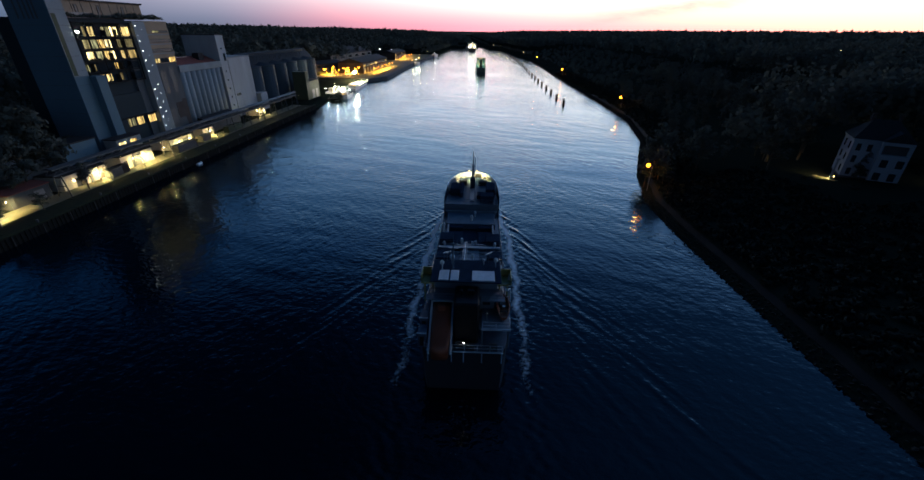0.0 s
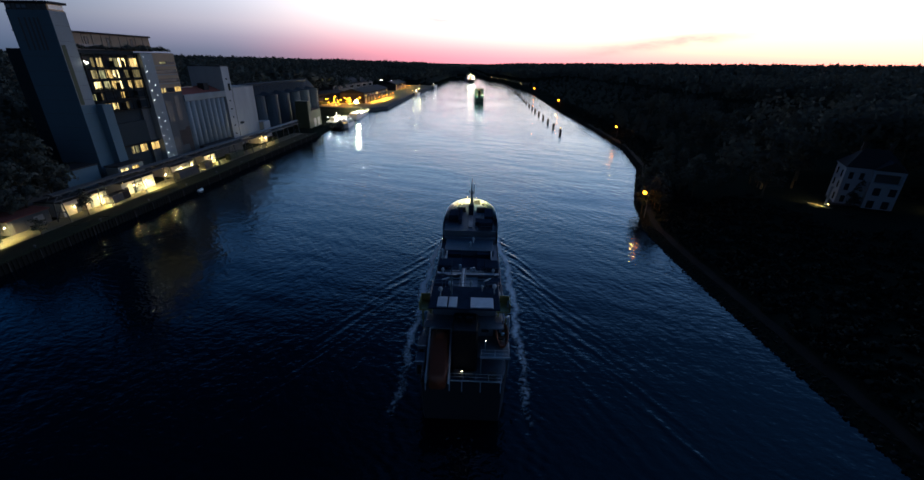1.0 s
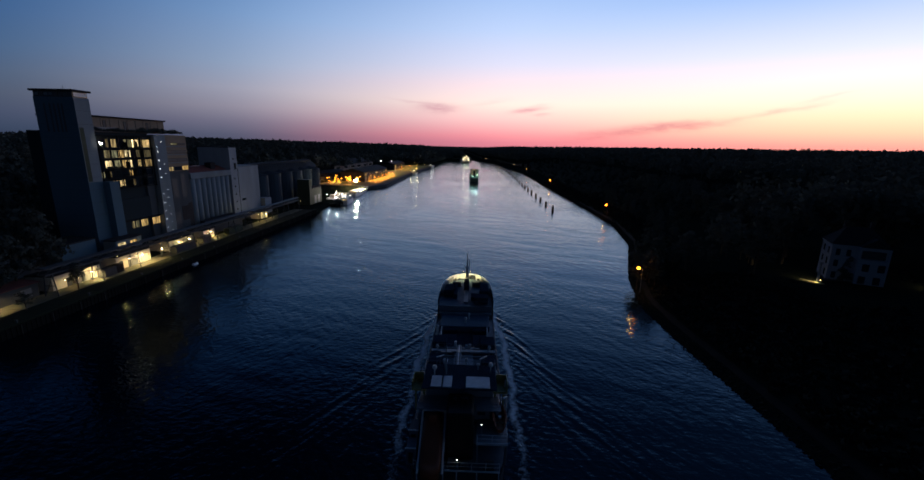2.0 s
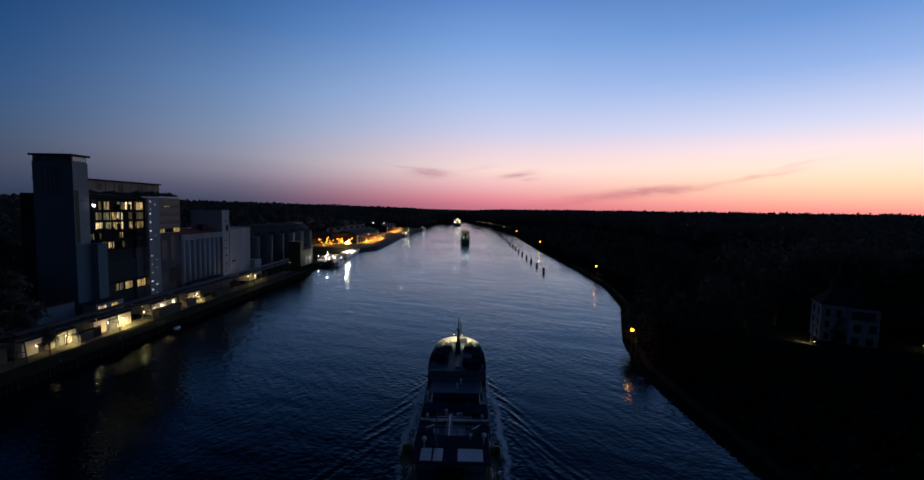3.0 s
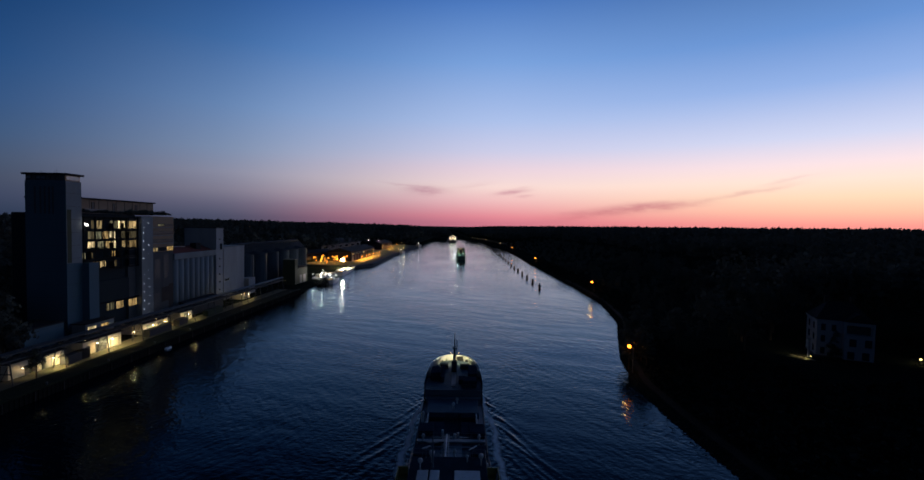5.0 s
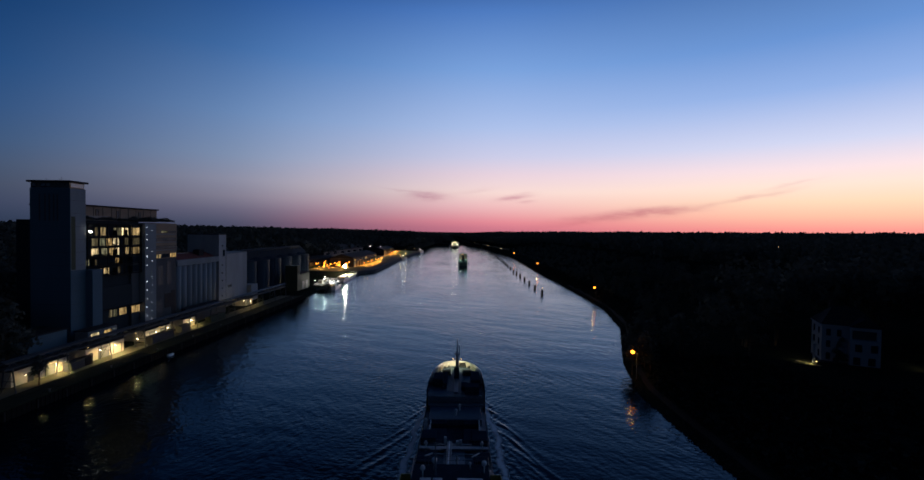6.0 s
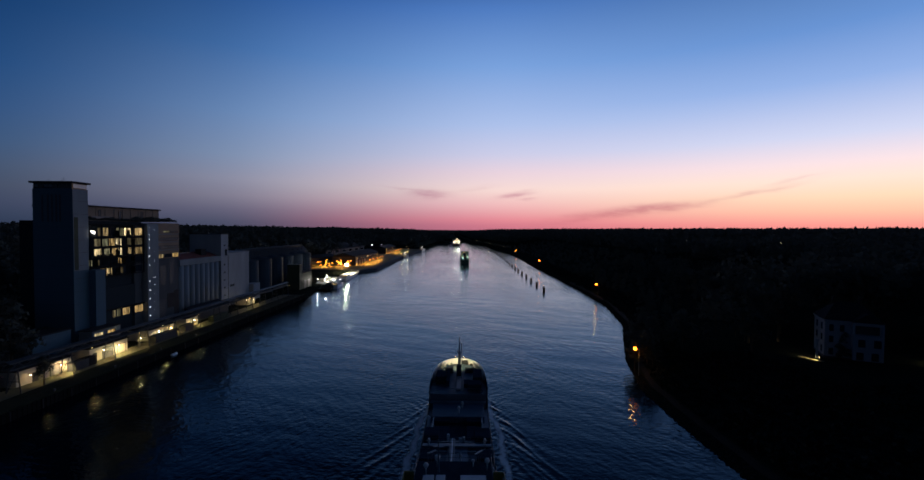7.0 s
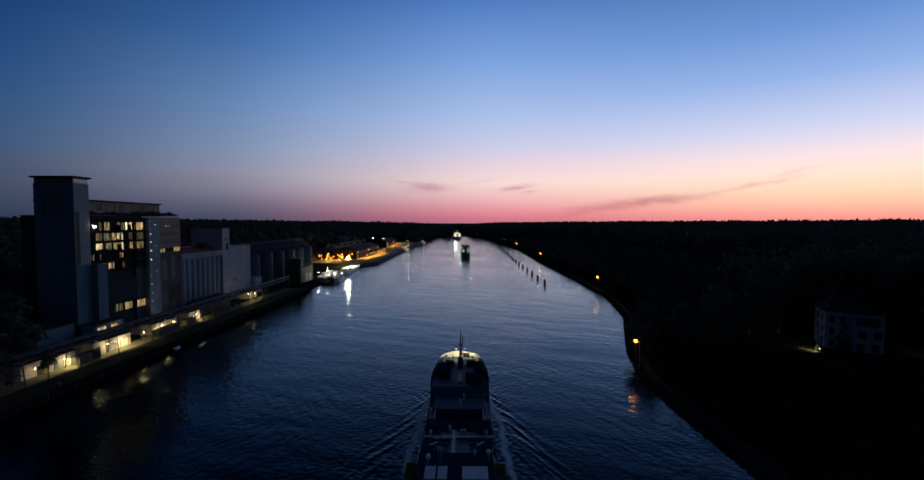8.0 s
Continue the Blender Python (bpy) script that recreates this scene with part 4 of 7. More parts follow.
def make_steel_silos():
    bm = bm_new()
    bmesh.ops.create_cone(bm, cap_ends=True, segments=40, radius1=8.1, radius2=8.1, depth=21.6, matrix=Matrix.Translation((0, 0, 13.2)) @ Matrix.Diagonal((1, 1.133, 1, 1)))
    shell = mesh_of("shell", bm, STEEL_BLUE)
    bm = bm_new()
    bmesh.ops.create_cone(bm, cap_ends=True, segments=40, radius1=8.4, radius2=1.2, depth=1.6, matrix=Matrix.Translation((0, 0, 24.8)) @ Matrix.Diagonal((1, 1.133, 1, 1)))
    cone = mesh_of("cone_roof", bm, SILO_ROOF)
    ribs = []
    for k in range(20):
        a = 2 * math.pi * k / 20
        bm = bm_new()
        rod(bm, (8.13 * math.cos(a), 9.21 * math.sin(a), 2.4), (8.13 * math.cos(a), 9.21 * math.sin(a), 24.0), 0.06, seg=5)
        ribs.append(mesh_of("stiffener", bm, STEEL_BLUE))
    bm = bm_new()
    for k in range(40):
        a0, a1 = 2 * math.pi * k / 40, 2 * math.pi * (k + 1) / 40
        rod(bm, (8.12 * math.cos(a0), 9.2 * math.sin(a0), 0), (8.12 * math.cos(a1), 9.2 * math.sin(a1), 0), 0.05, seg=4)
    hoop = mesh_of("hoop", bm, STEEL_BLUE)
    for row, x in enumerate((-33.5, -52)):
        for i in range(6):
            if row == 1 and i > 3:
                continue
            s = thing("steel_silo", at_harbour(x, 174.5 + i * 18.6), "round blue-grey steel grain silo with a conical roof", "silo", "row of steel silos")
            part("shell", shell, None, s)
            part("cone_roof", cone, None, s)
            for k in range(6):
                part("hoop", hoop, None, s).location = (0, 0, 4.5 + k * 3.6)
            for rib in ribs:
                part("stiffener", rib, None, s)
    w = thing("silo_hall", at_harbour(-36, 0), "dark blue-grey sheet hall behind the row of silos", "building")
    bm = bm_new()
    box(bm, -9, 0.5, 164, 282, 2.4, 24.6, 0.05)
    part("wall", bm, SILO_ROOF, w)
    bm = bm_new()
    along(bm, ((-9.4, 24.62), (3.0, 24.62), (3.0, 25.0), (-1.4, 29.2), (-9.4, 29.2)), 163.6, 284.4)
    part("roof", bm, SILO_ROOF, w)
    g = thing("silo_gallery", at_harbour(-33.5, 0), "long conveyor gallery running over the silo roofs", "conveyor")
    bm = bm_new()
    box(bm, -1.2, 1.2, 163, 268, 29.4, 30.6, 0.05)
    part("gallery_body", bm, SILO_ROOF, g)
    bm = bm_new()
    along(bm, ((-1.5, 30.6), (1.5, 30.6), (0, 31.2)), 162.6, 268.4)
    part("gallery_roof", bm, SILO_ROOF, g)
    for i in range(12):
        for sx in (-1.3, 1.3):
            bm = bm_new()
            rod(bm, (sx, 165 + i * 9.3, 26.0), (sx * 0.8, 165 + i * 9.3, 29.4), 0.12, seg=6)
            part("trestle_leg", bm, STEEL_DARK, g)
    s = thing("loading_shed", at_harbour(-11, 0), "pale green sheet metal loading shed on the quay", "shed")
    bm = bm_new()
    box(bm, -9, 0, 206.8, 228.8, 2.4, 13.2, 0.05)
    part("shed_body", bm, GREEN_SHEET, s)
    bm = bm_new()
    box(bm, -8, 0.06, 205.0, 210.0, 2.4, 19.4, 0.05)
    part("elevator_shaft", bm, GREEN_SHEET, s)
    bm = bm_new()
    box(bm, -9.3, 0.3, 210.02, 229.1, 13.2, 13.6)
    part("shed_roof", bm, ROOF_DARK, s)
    for y in (214, 221):
        bm = bm_new()
        box(bm, 0.0, 0.07, y, y + 4.4, 2.6, 8.0)
        part("roller_door", bm, STEEL_GREY, s)


make_steel_silos()


def make_conveyor():
    g = thing("quay_conveyor", at_harbour(-9, 0), "long steel conveyor gallery on trestles above the quay", "conveyor")
    bm = bm_new()
    box(bm, -1.1, 1.1, 6, 178, 8.7, 9.0)
    part("gallery_floor", bm, STEEL_DARK, g)
    bm = bm_new()
    along(bm, ((-1.35, 10.5), (1.35, 10.5), (1.35, 10.62), (0, 11.0), (-1.35, 10.62)), 6, 178)
    part("gallery_roof", bm, STEEL_DARK, g)
    for sx in (-1.15, 1.15):
        for z in (8.8, 10.4):
            bm = bm_new()
            box(bm, sx - 0.08, sx + 0.08, 6, 178, z - 0.1, z + 0.1)
            part("chord", bm, STEEL_DARK, g)
    bm = bm_new()
    rod(bm, (0, 0, 8.8), (0, 2.0, 10.4), 0.06, seg=5)
    dia = mesh_of("diagonal", bm, STEEL_GREY)
    bm = bm_new()
    rod(bm, (0, 2.0, 10.4), (0, 4.0, 8.8), 0.06, seg=5)
    dia2 = mesh_of("diagonal", bm, STEEL_GREY)
    for i in range(43):
        for sx in (-1.15, 1.15):
            part("diagonal", dia, None, g).location = (sx, 6 + i * 4, 0)
            part("diagonal", dia2, None, g).location = (sx, 6 + i * 4, 0)
    bm = bm_new()
    for sx in (-1, 1):
        rod(bm, (sx * 1.9, 0, 2.5), (sx * 1.1, 0, 8.7), 0.17, seg=6)
    rod(bm, (-1.5, 0, 5.6), (1.5, 0, 5.6), 0.1, seg=6)
    rod(bm, (-1.8, 0, 2.8), (1.2, 0, 8.5), 0.07, seg=5)
    leg = mesh_of("trestle", bm, STEEL_DARK)
    for i in range(12):
        part("trestle", leg, None, g).location = (0, 8 + i * 15.3, 0)


make_conveyor()


def shed(x0, x1, y0, y1, z1, wall, label, roof=None, doors=(), eave=0.4):
    s = thing("shed", at_harbour(x1, y0), label, "shed", "sheds along the quay")
    w, l = x1 - x0, y1 - y0
    bm = bm_new()
    box(bm, -w, 0, 0, l, 2.4, z1, 0.04)
    part("wall", bm, wall, s)
    bm = bm_new()
    along(bm, ((-w - eave, z1), (eave, z1), (eave, z1 + 0.2), (-w / 2, z1 + 0.2 + w * 0.06), (-w - eave, z1 + 0.2)), -eave, l + eave)
    part("roof", bm, roof or ROOF_DARK, s)
    for y, dw, dh, m in doors:
        bm = bm_new()
        box(bm, -0.1, 0.05, y, y + dw, 2.5, 2.5 + dh)
        part("door", bm, m, s)
        bm = bm_new()
        for a, b_ in ((y - 0.15, y), (y + dw, y + dw + 0.15)):
            box(bm, -0.05, 0.1, a, b_, 2.5, 2.5 + dh + 0.15)
        box(bm, -0.05, 0.1, y, y + dw, 2.5 + dh, 2.5 + dh + 0.15)
        part("door_frame", bm, STEEL_DARK, s)
    return s


def make_sheds():
    shed(-21, -13.4, -3, 9.0, 6.2, CONCRETE_DARK, "low grey garage with a reddish roof by the quay", roof=ROOF_RED, doors=((1.5, 3, 2.8, STEEL_DARK), (7, 3, 2.8, STEEL_GREY)))
    shed(-23, -15.0, -20, -6, 5.6, SHED_WALL, "low pale shed behind a lit yard", doors=((3, 3, 2.8, STEEL_DARK), (9, 3, 2.8, STEEL_GREY)))
    c = thing("yard_canopy", at_harbour(-14.2, -22), "dark open canopy on slanted posts over a lit yard", "canopy")
    bm = bm_new()
    along(bm, ((-3.2, 6.9), (2.6, 6.9), (2.6, 7.1), (-0.3, 7.9), (-3.2, 7.1)), 0, 13)
    part("canopy_roof", bm, ROOF_DARK, c)
    for i in range(3):
        for sx in (-2.9, 2.3):
            bm = bm_new()
            rod(bm, (sx * 1.15, 0.6 + i * 5.3, 2.5), (sx, 0.9 + i * 5.3, 6.9), 0.16, seg=6)
            part("post", bm, STEEL_DARK, c)
    shed(-20, -12.6, 12.2, 18.0, 6.6, SHED_WALL, "low pale shed with a dark roof beside the conveyor", doors=((4.6, 1.4, 2.5, STEEL_DARK),))
    shed(-19, -12.2, 19.4, 28.4, 6.4, SHED_WALL, "brightly lit pale shed under the conveyor", doors=((2, 2.8, 3.0, STEEL_GREY), (7.6, 1.2, 2.3, STEEL_DARK)))
    shed(-19, -11.6, 34.0, 49.5, 6.8, SHED_WALL, "brightly lit long pale shed under the conveyor", doors=((1.2, 1.3, 2.6, STEEL_DARK), (5, 4, 3.4, STEEL_GREY), (11, 3.4, 3.0, SHED_WALL)))
    shed(-21, -13, 62, 76.0, 6.4, SHED_WALL, "pale shed lit by a warm lamp under the conveyor", doors=((2, 3, 3.0, STEEL_GREY), (8, 3, 3.0, STEEL_DARK)))
    shed(-21, -13, 84, 92.0, 6.4, SHED_WALL, "small pale shed lit by a warm lamp", doors=((2.4, 2.6, 3.0, STEEL_GREY),))
    shed(-22.5, -15.5, 142, 150.0, 6.0, SHED_WALL, "small pale shed at the foot of the white block", doors=((2.4, 2.6, 3.0, STEEL_GREY),))
    low = thing("workshop", at_harbour(-16.5, 26), "grey flat roofed workshop behind the conveyor", "building")
    bm = bm_new()
    box(bm, -14, -6.0, 1, 14, 2.4, 11.6, 0.05)
    part("wall", bm, TOWER_SKIN, low)
    bm = bm_new()
    box(bm, -14.3, -5.7, 0.7, 14.3, 11.6, 12.0)
    part("roof", bm, ROOF_DARK, low)
    low = thing("office", at_harbour(-15.2, 34.5), "flat roofed office with two lit windows behind the conveyor", "building")
    bm = bm_new()
    box(bm, -7, -2.6, 8, 20, 2.4, 10.2, 0.05)
    part("wall", bm, CONCRETE, low)
    bm = bm_new()
    box(bm, -7.3, -2.2, 7.7, 20.3, 10.2, 10.5)
    part("roof", bm, ROOF_DARK, low)
    put_window(low, -2.58, 10.6, 7.4, 3.6, 2.0, PANE_BRIGHT)
    put_window(low, -2.58, 16.0, 7.5, 3.4, 1.9, PANE_LIT)
    low = thing("store_building", at_harbour(-17, 4), "low grey store with a pale sheet roof near the quay", "building")
    bm = bm_new()
    box(bm, -10, -3, 0, 15, 2.4, 9.6, 0.05)
    part("wall", bm, CONCRETE_DARK, low)
    bm = bm_new()
    along(bm, ((-10.4, 9.6), (-2.6, 9.6), (-2.6, 9.9), (-6.5, 11.4), (-10.4, 9.9)), -0.4, 15.4)
    part("roof", bm, STEEL_GREY, low)
    low = thing("long_store", at_harbour(-19, 98), "low dark store at the foot of the concrete silo", "building")
    bm = bm_new()
    box(bm, -3, 2.5, 0, 26, 2.4, 7.0, 0.05)
    part("wall", bm, CONCRETE_DARK, low)
    bm = bm_new()
    along(bm, ((-3.3, 7.0), (2.8, 7.0), (2.8, 7.2), (-3.3, 8.4)), -0.3, 26.3)
    part("roof", bm, ROOF_DARK, low)


make_sheds()


def quay_lamp(x, y, z, bulb, radius, watts, tint, label="steel lamp post with a warm lamp on the quay"):
    s = thing("lamp_post", at_harbour(x, y, 2.5), label, "lamp", "lamps on the quay")
    bm = bm_new()
    rod(bm, (0, 0, 0), (0, 0, z - 2.5), 0.09, 0.06, 8)
    rod(bm, (0, 0, z - 2.5), (0.7, 0, z - 2.4), 0.05, 0.05, 6)
    part("pole", bm, STEEL_DARK, s)
    bm = bm_new()
    box(bm, 0.45, 1.05, -0.16, 0.16, z - 2.46, z - 2.34, 0.03)
    part("lamp_head", bm, STEEL_GREY, s)
    bm = bm_new()
    ball(bm, 0.75, 0, z - 2.62, radius, 8, 0.7)
    part("bulb", bm, bulb, s)
    if watts:
        w = HARBOUR @ Vector((x + 0.75, y, z - 0.75))
        point_lamp(w.x, w.y, w.z, watts, tint)


def wall_lamp(x, y, z, watts, tint, bulb, radius=0.22):
    s = thing("wall_lamp", at_harbour(x, y, z), "small warm wall lamp on a shed front", "lamp", "wall lamps on the sheds")
    bm = bm_new()
    rod(bm, (-0.6, 0, 0.25), (0.1, 0, 0.25), 0.04, seg=6)
    box(bm, -0.1, 0.4, -0.25, 0.25, 0.15, 0.32, 0.03)
    part("lamp_arm", bm, STEEL_DARK, s)
    bm = bm_new()
    ball(bm, 0.15, 0, 0.0, radius, 8, 0.6)
    part("bulb", bm, bulb, s)
    spot_lamp(HARBOUR @ Vector((x + 1.5, y, z + 0.1)), HARBOUR @ Vector((x + 0.2, y, 2.6)), watts * 2.3, tint, 168, 0.3)


def make_quay_lamps():
    wall_lamp(-12.8, -4.5, 5.2, 300, WARM, BULB_QUAY, 0.14)
    wall_lamp(-12.2, -11, 5.4, 1500, WARM, BULB_QUAY)
    wall_lamp(-11.8, 15.2, 5.0, 30, WARM, BULB_QUAY, 0.16)
    wall_lamp(-11.5, 24.0, 5.2, 754, WARM, BULB_QUAY)
    wall_lamp(-10.9, 38.5, 5.6, 300, WARM, BULB_QUAY)
    wall_lamp(-10.9, 44.5, 5.6, 850, WARM, BULB_QUAY)
    quay_lamp(-10.0, 52.5, 6.0, BULB_QUAY, 0.2, 260, WARM)
    wall_lamp(-12.2, 66, 5.2, 333, WARM, BULB_QUAY)
    wall_lamp(-12.2, 73, 5.2, 261, WARM, BULB_QUAY)
    wall_lamp(-12.2, 88, 5.2, 478, WARM, BULB_QUAY)
    quay_lamp(-13, 134, 6.5, BULB_QUAY, 0.24, 435, WARM)
    wall_lamp(-14.6, 146, 5.0, 290, WARM, BULB_QUAY)
    for y in (16.0, 31.0, 50.5, 62.5, 85.0, 129.0):
        s = thing("gallery_lamp", at_harbour(-8.3, y, 8.7), "small warm lamp hanging under the conveyor gallery", "lamp", "lamps under the conveyor")
        bm = bm_new()
        rod(bm, (0, 0, 0.0), (0, 0, -0.3), 0.03, seg=6)
        box(bm, -0.14, 0.14, -0.14, 0.14, -0.42, -0.3, 0.02)
        part("lamp_stem", bm, STEEL_DARK, s)
        bm = bm_new()
        ball(bm, 0, 0, -0.48, 0.12, 8, 0.7)
        part("bulb", bm, BULB_WARM, s)
        w = HARBOUR @ Vector((-7.9, y, 7.9))
        point_lamp(w.x, w.y, w.z, 28, WARM, 0.12)
    quay_lamp(-7, 176, 9.0, BULB_WARM, 0.12, 0, WARM)


make_quay_lamps()


def container(x, y, l, rz, material, label):
    s = thing("container", at_harbour(x, y, 2.6, rz), label, "container", "containers on the quay")
    bm = bm_new()
    box(bm, -1.2, 1.2, 0, l, 0.12, 2.6, 0.04)
    part("container_box", bm, material, s)
    bm = bm_new()
    box(bm, 0, 0.04, 0, 0.25, 0.3, 2.45)
    fold = mesh_of("corrugation", bm, material)
    for i in range(int(l / 0.6)):
        for sx in (-1.24, 1.2):
            part("corrugation", fold, None, s).location = (sx, 0.2 + i * 0.6, 0)
    for sx in (-1.1, 0.9):
        for yy in (0.05, l - 0.25):
            bm = bm_new()
            box(bm, sx, sx + 0.2, yy, yy + 0.2, 0, 0.12)
            part("corner_foot", bm, STEEL_DARK, s)


container(-9.9, 25.6, 5.0, 4, STEEL_DARK, "dark steel container standing on the quay under the conveyor")
container(-10.4, 29.6, 4.2, -2, TIMBER_DARK, "dark container beside a lit shed on the quay")
container(-9.3, 58.5, 12.2, 1, STEEL_DARK, "long dark container standing on the quay")
container(-10.0, 76.5, 6.1, 2, STEEL_DARK, "dark container under the conveyor")
container(-9.5, 96.0, 12.2, 0, GREEN_SHEET, "greenish container standing under the conveyor")


# the wooded bank across the water: lamps, mooring piles, villa
def make_bank():
    s = thing("revetment", pose(0, 0, 0), "sloping stone revetment along the wooded bank", "revetment", kind="structure")
    rng = random.Random(3)
    models = []
    for k in range(5):
        bm = bm_new()
        bmesh.ops.create_icosphere(bm, subdivisions=1, radius=0.5)
        for v in bm.verts:
            v.co = v.co * rng.uniform(0.8, 1.15)
            v.co.z *= 0.55
        models.append(mesh_of("stone", bm, STONES))
    n = 0
    y = 30.0
    while n < 290:
        for j in range(4):
            d = 0.1 + j * 0.65 + rng.uniform(-0.15, 0.15)
            yy = y + rng.uniform(-0.4, 0.4)
            o = part("stone", models[rng.randrange(5)], None, s)
            o.matrix_local = Matrix.Translation((bank_right(yy) + d, yy, rise_right(d, yy) + 0.12)) @ pose(0, 0, 0, rng.uniform(-20, 20), -25, rng.uniform(0, 360)) @ Matrix.Diagonal((1, 1, 0.6, 1)) @ Matrix.Scale(rng.uniform(0.5, 0.9), 4)
            n += 1
        y += 1.1
    # the rest of the stones along the bank, past counting
    verts, faces = [], []
    while y < 371:
        for j in range(3):
            d = 0.1 + j * 0.8 + rng.uniform(-0.3, 0.3)
            x, z, r = bank_right(y) + d, rise_right(d, y) + 0.1, rng.uniform(0.4, 0.8)
            k = len(verts)
            for a in range(5):
                verts.append((x + r * math.cos(a * 1.257) * rng.uniform(0.8, 1.1), y + r * math.sin(a * 1.257), z - 0.25))
            verts.append((x + rng.uniform(-0.2, 0.2), y + rng.uniform(-0.2, 0.2), z + 0.45))
            faces += [(k + a, k + (a + 1) % 5, k + 5) for a in range(5)]
        y += 1.9
    me = bpy.data.meshes.new("riprap")
    me.from_pydata(verts, [], faces)
    me.materials.append(STONES)
    tagged(new("riprap", me), "loose grey stones along the waterline", "stones", kind="stuff")


make_bank()


def make_towpath():
    """A gravel path along the top of the revetment, in short slabs that follow the bank."""
    verts, faces = [], []
    ys = np.arange(14.0, 330.0, 4.0)
    for y in ys:
        for d in (2.4, 3.7):
            x = bank_right(y) + d + 0.15 * math.sin(y * 0.7)
            verts.append((x, y, rise_right(d, y) + 0.14))
        for d in (3.85, 2.25):
            x = bank_right(y) + d + 0.15 * math.sin(y * 0.7)
            verts.append((x, y, rise_right(d, y) - 0.3))
    for i in range(len(ys) - 1):
        for k in range(4):
            faces.append((4 * i + k, 4 * i + (k + 1) % 4, 4 * i + 4 + (k + 1) % 4, 4 * i + 4 + k))
    me = bpy.data.meshes.new("towpath")
    me.from_pydata(verts, [], faces)
    me.materials.append(surface("towpath_gravel", (0.017, 0.017, 0.016), 0.95, vary=0.5, grain=6, stain=0.3, bump=0.3))
    tagged(new("towpath", me), "dark gravel towpath along the top of the bank", "path", kind="structure")


make_towpath()


def make_bank_lamps():
    bm = bm_new()
    rod(bm, (0, 0, -0.5), (0, 0, 5.2), 0.1, 0.06, 8)
    rod(bm, (0, 0, 5.2), (-1.1, 0, 5.6), 0.05, 0.05, 6)
    pole = mesh_of("pole", bm, STEEL_GREY)
    bm = bm_new()
    box(bm, -1.6, -0.9, -0.18, 0.18, 5.55, 5.7, 0.04)
    head = mesh_of("lamp_head", bm, STEEL_GREY)
    bulbs = {}
    # oversized balls: each takes in the glow round its lamp
    for r in (0.5, 0.55, 0.65, 0.75):
        bm = bm_new()
        ball(bm, -1.25, 0, 5.3, r, 10, 0.9)
        bulbs[r] = mesh_of("bulb", bm, BULB_BANK if r > 0.5 else BULB_WARM)
    for x, y, r in ((58.4, 118, 0.55), (100.8, 259.8, 0.65), (110.9, 459.8, 0.75), (123.5, 680.5, 0.75), (128, 855.2, 0.5), (119, 1041.5, 0.5), (110, 1147.4, 0.5), (101, 1235.6, 0.5)):
        z = land_height(x, y)
        s = thing("street_lamp", pose(x, y, z), "tall steel lamp with an orange bulb on the canal bank", "lamp", "lamps along the wooded bank")
        part("pole", pole, None, s).scale = (1, 1, (9.0 - z) / 5.4)
        part("lamp_head", head, None, s).location = (0, 0, 9.0 - z - 5.4)
        part("bulb", bulbs[r], None, s).location = (0, 0, 9.0 - z - 5.4)
        if y < 530:
            point_lamp(x - 2.6, y - 1.0, 8.6, 220, SODIUM)


make_bank_lamps()


def make_dolphins():
    bm = bm_new()
    for a in range(3):
        dx, dy = 0.5 * math.cos(a * 2.1), 0.5 * math.sin(a * 2.1)
        rod(bm, (dx * 1.5, dy * 1.5, -4), (dx * 0.9, dy * 0.9, 2.7), 0.42, 0.4, 8)
    piles = mesh_of("piles", bm, TIMBER_DARK)
    bm = bm_new()
    rod(bm, (0, 0, 2.5), (0, 0, 3.0), 1.0, 0.95, 10)
    cap = mesh_of("cap", bm, STEEL_DARK)
    line = ((0, 72.3, 288.6), (7, 82.7, 483.7), (11, 91.7, 620.5), (14, 98.5, 732.6), (20, 104.5, 917.9), (24, 100, 1023.8))
    for i in range(25):
        x = float(np.interp(i, [p[0] for p in line], [p[1] for p in line]))
        y = float(np.interp(i, [p[0] for p in line], [p[2] for p in line]))
        s = thing("mooring_dolphin", pose(x, y, 0, 0, 0, i * 37), "dark timber mooring dolphin standing in the water", "dolphin", "row of mooring dolphins")
        part("piles", piles, None, s)
        part("cap", cap, None, s)
        if i == 0:
            bm = bm_new()
            rod(bm, (0, 0, 3.0), (0, 0, 3.9), 0.55, 0.5, 10)
            part("light_drum", bm, SHIP_WHITE, s, "white drum marking the end of the row")
            bm = bm_new()
            ball(bm, 0, 0, 4.05, 0.15, 8)
            part("bulb", bm, BULB_WARM, s)


make_dolphins()


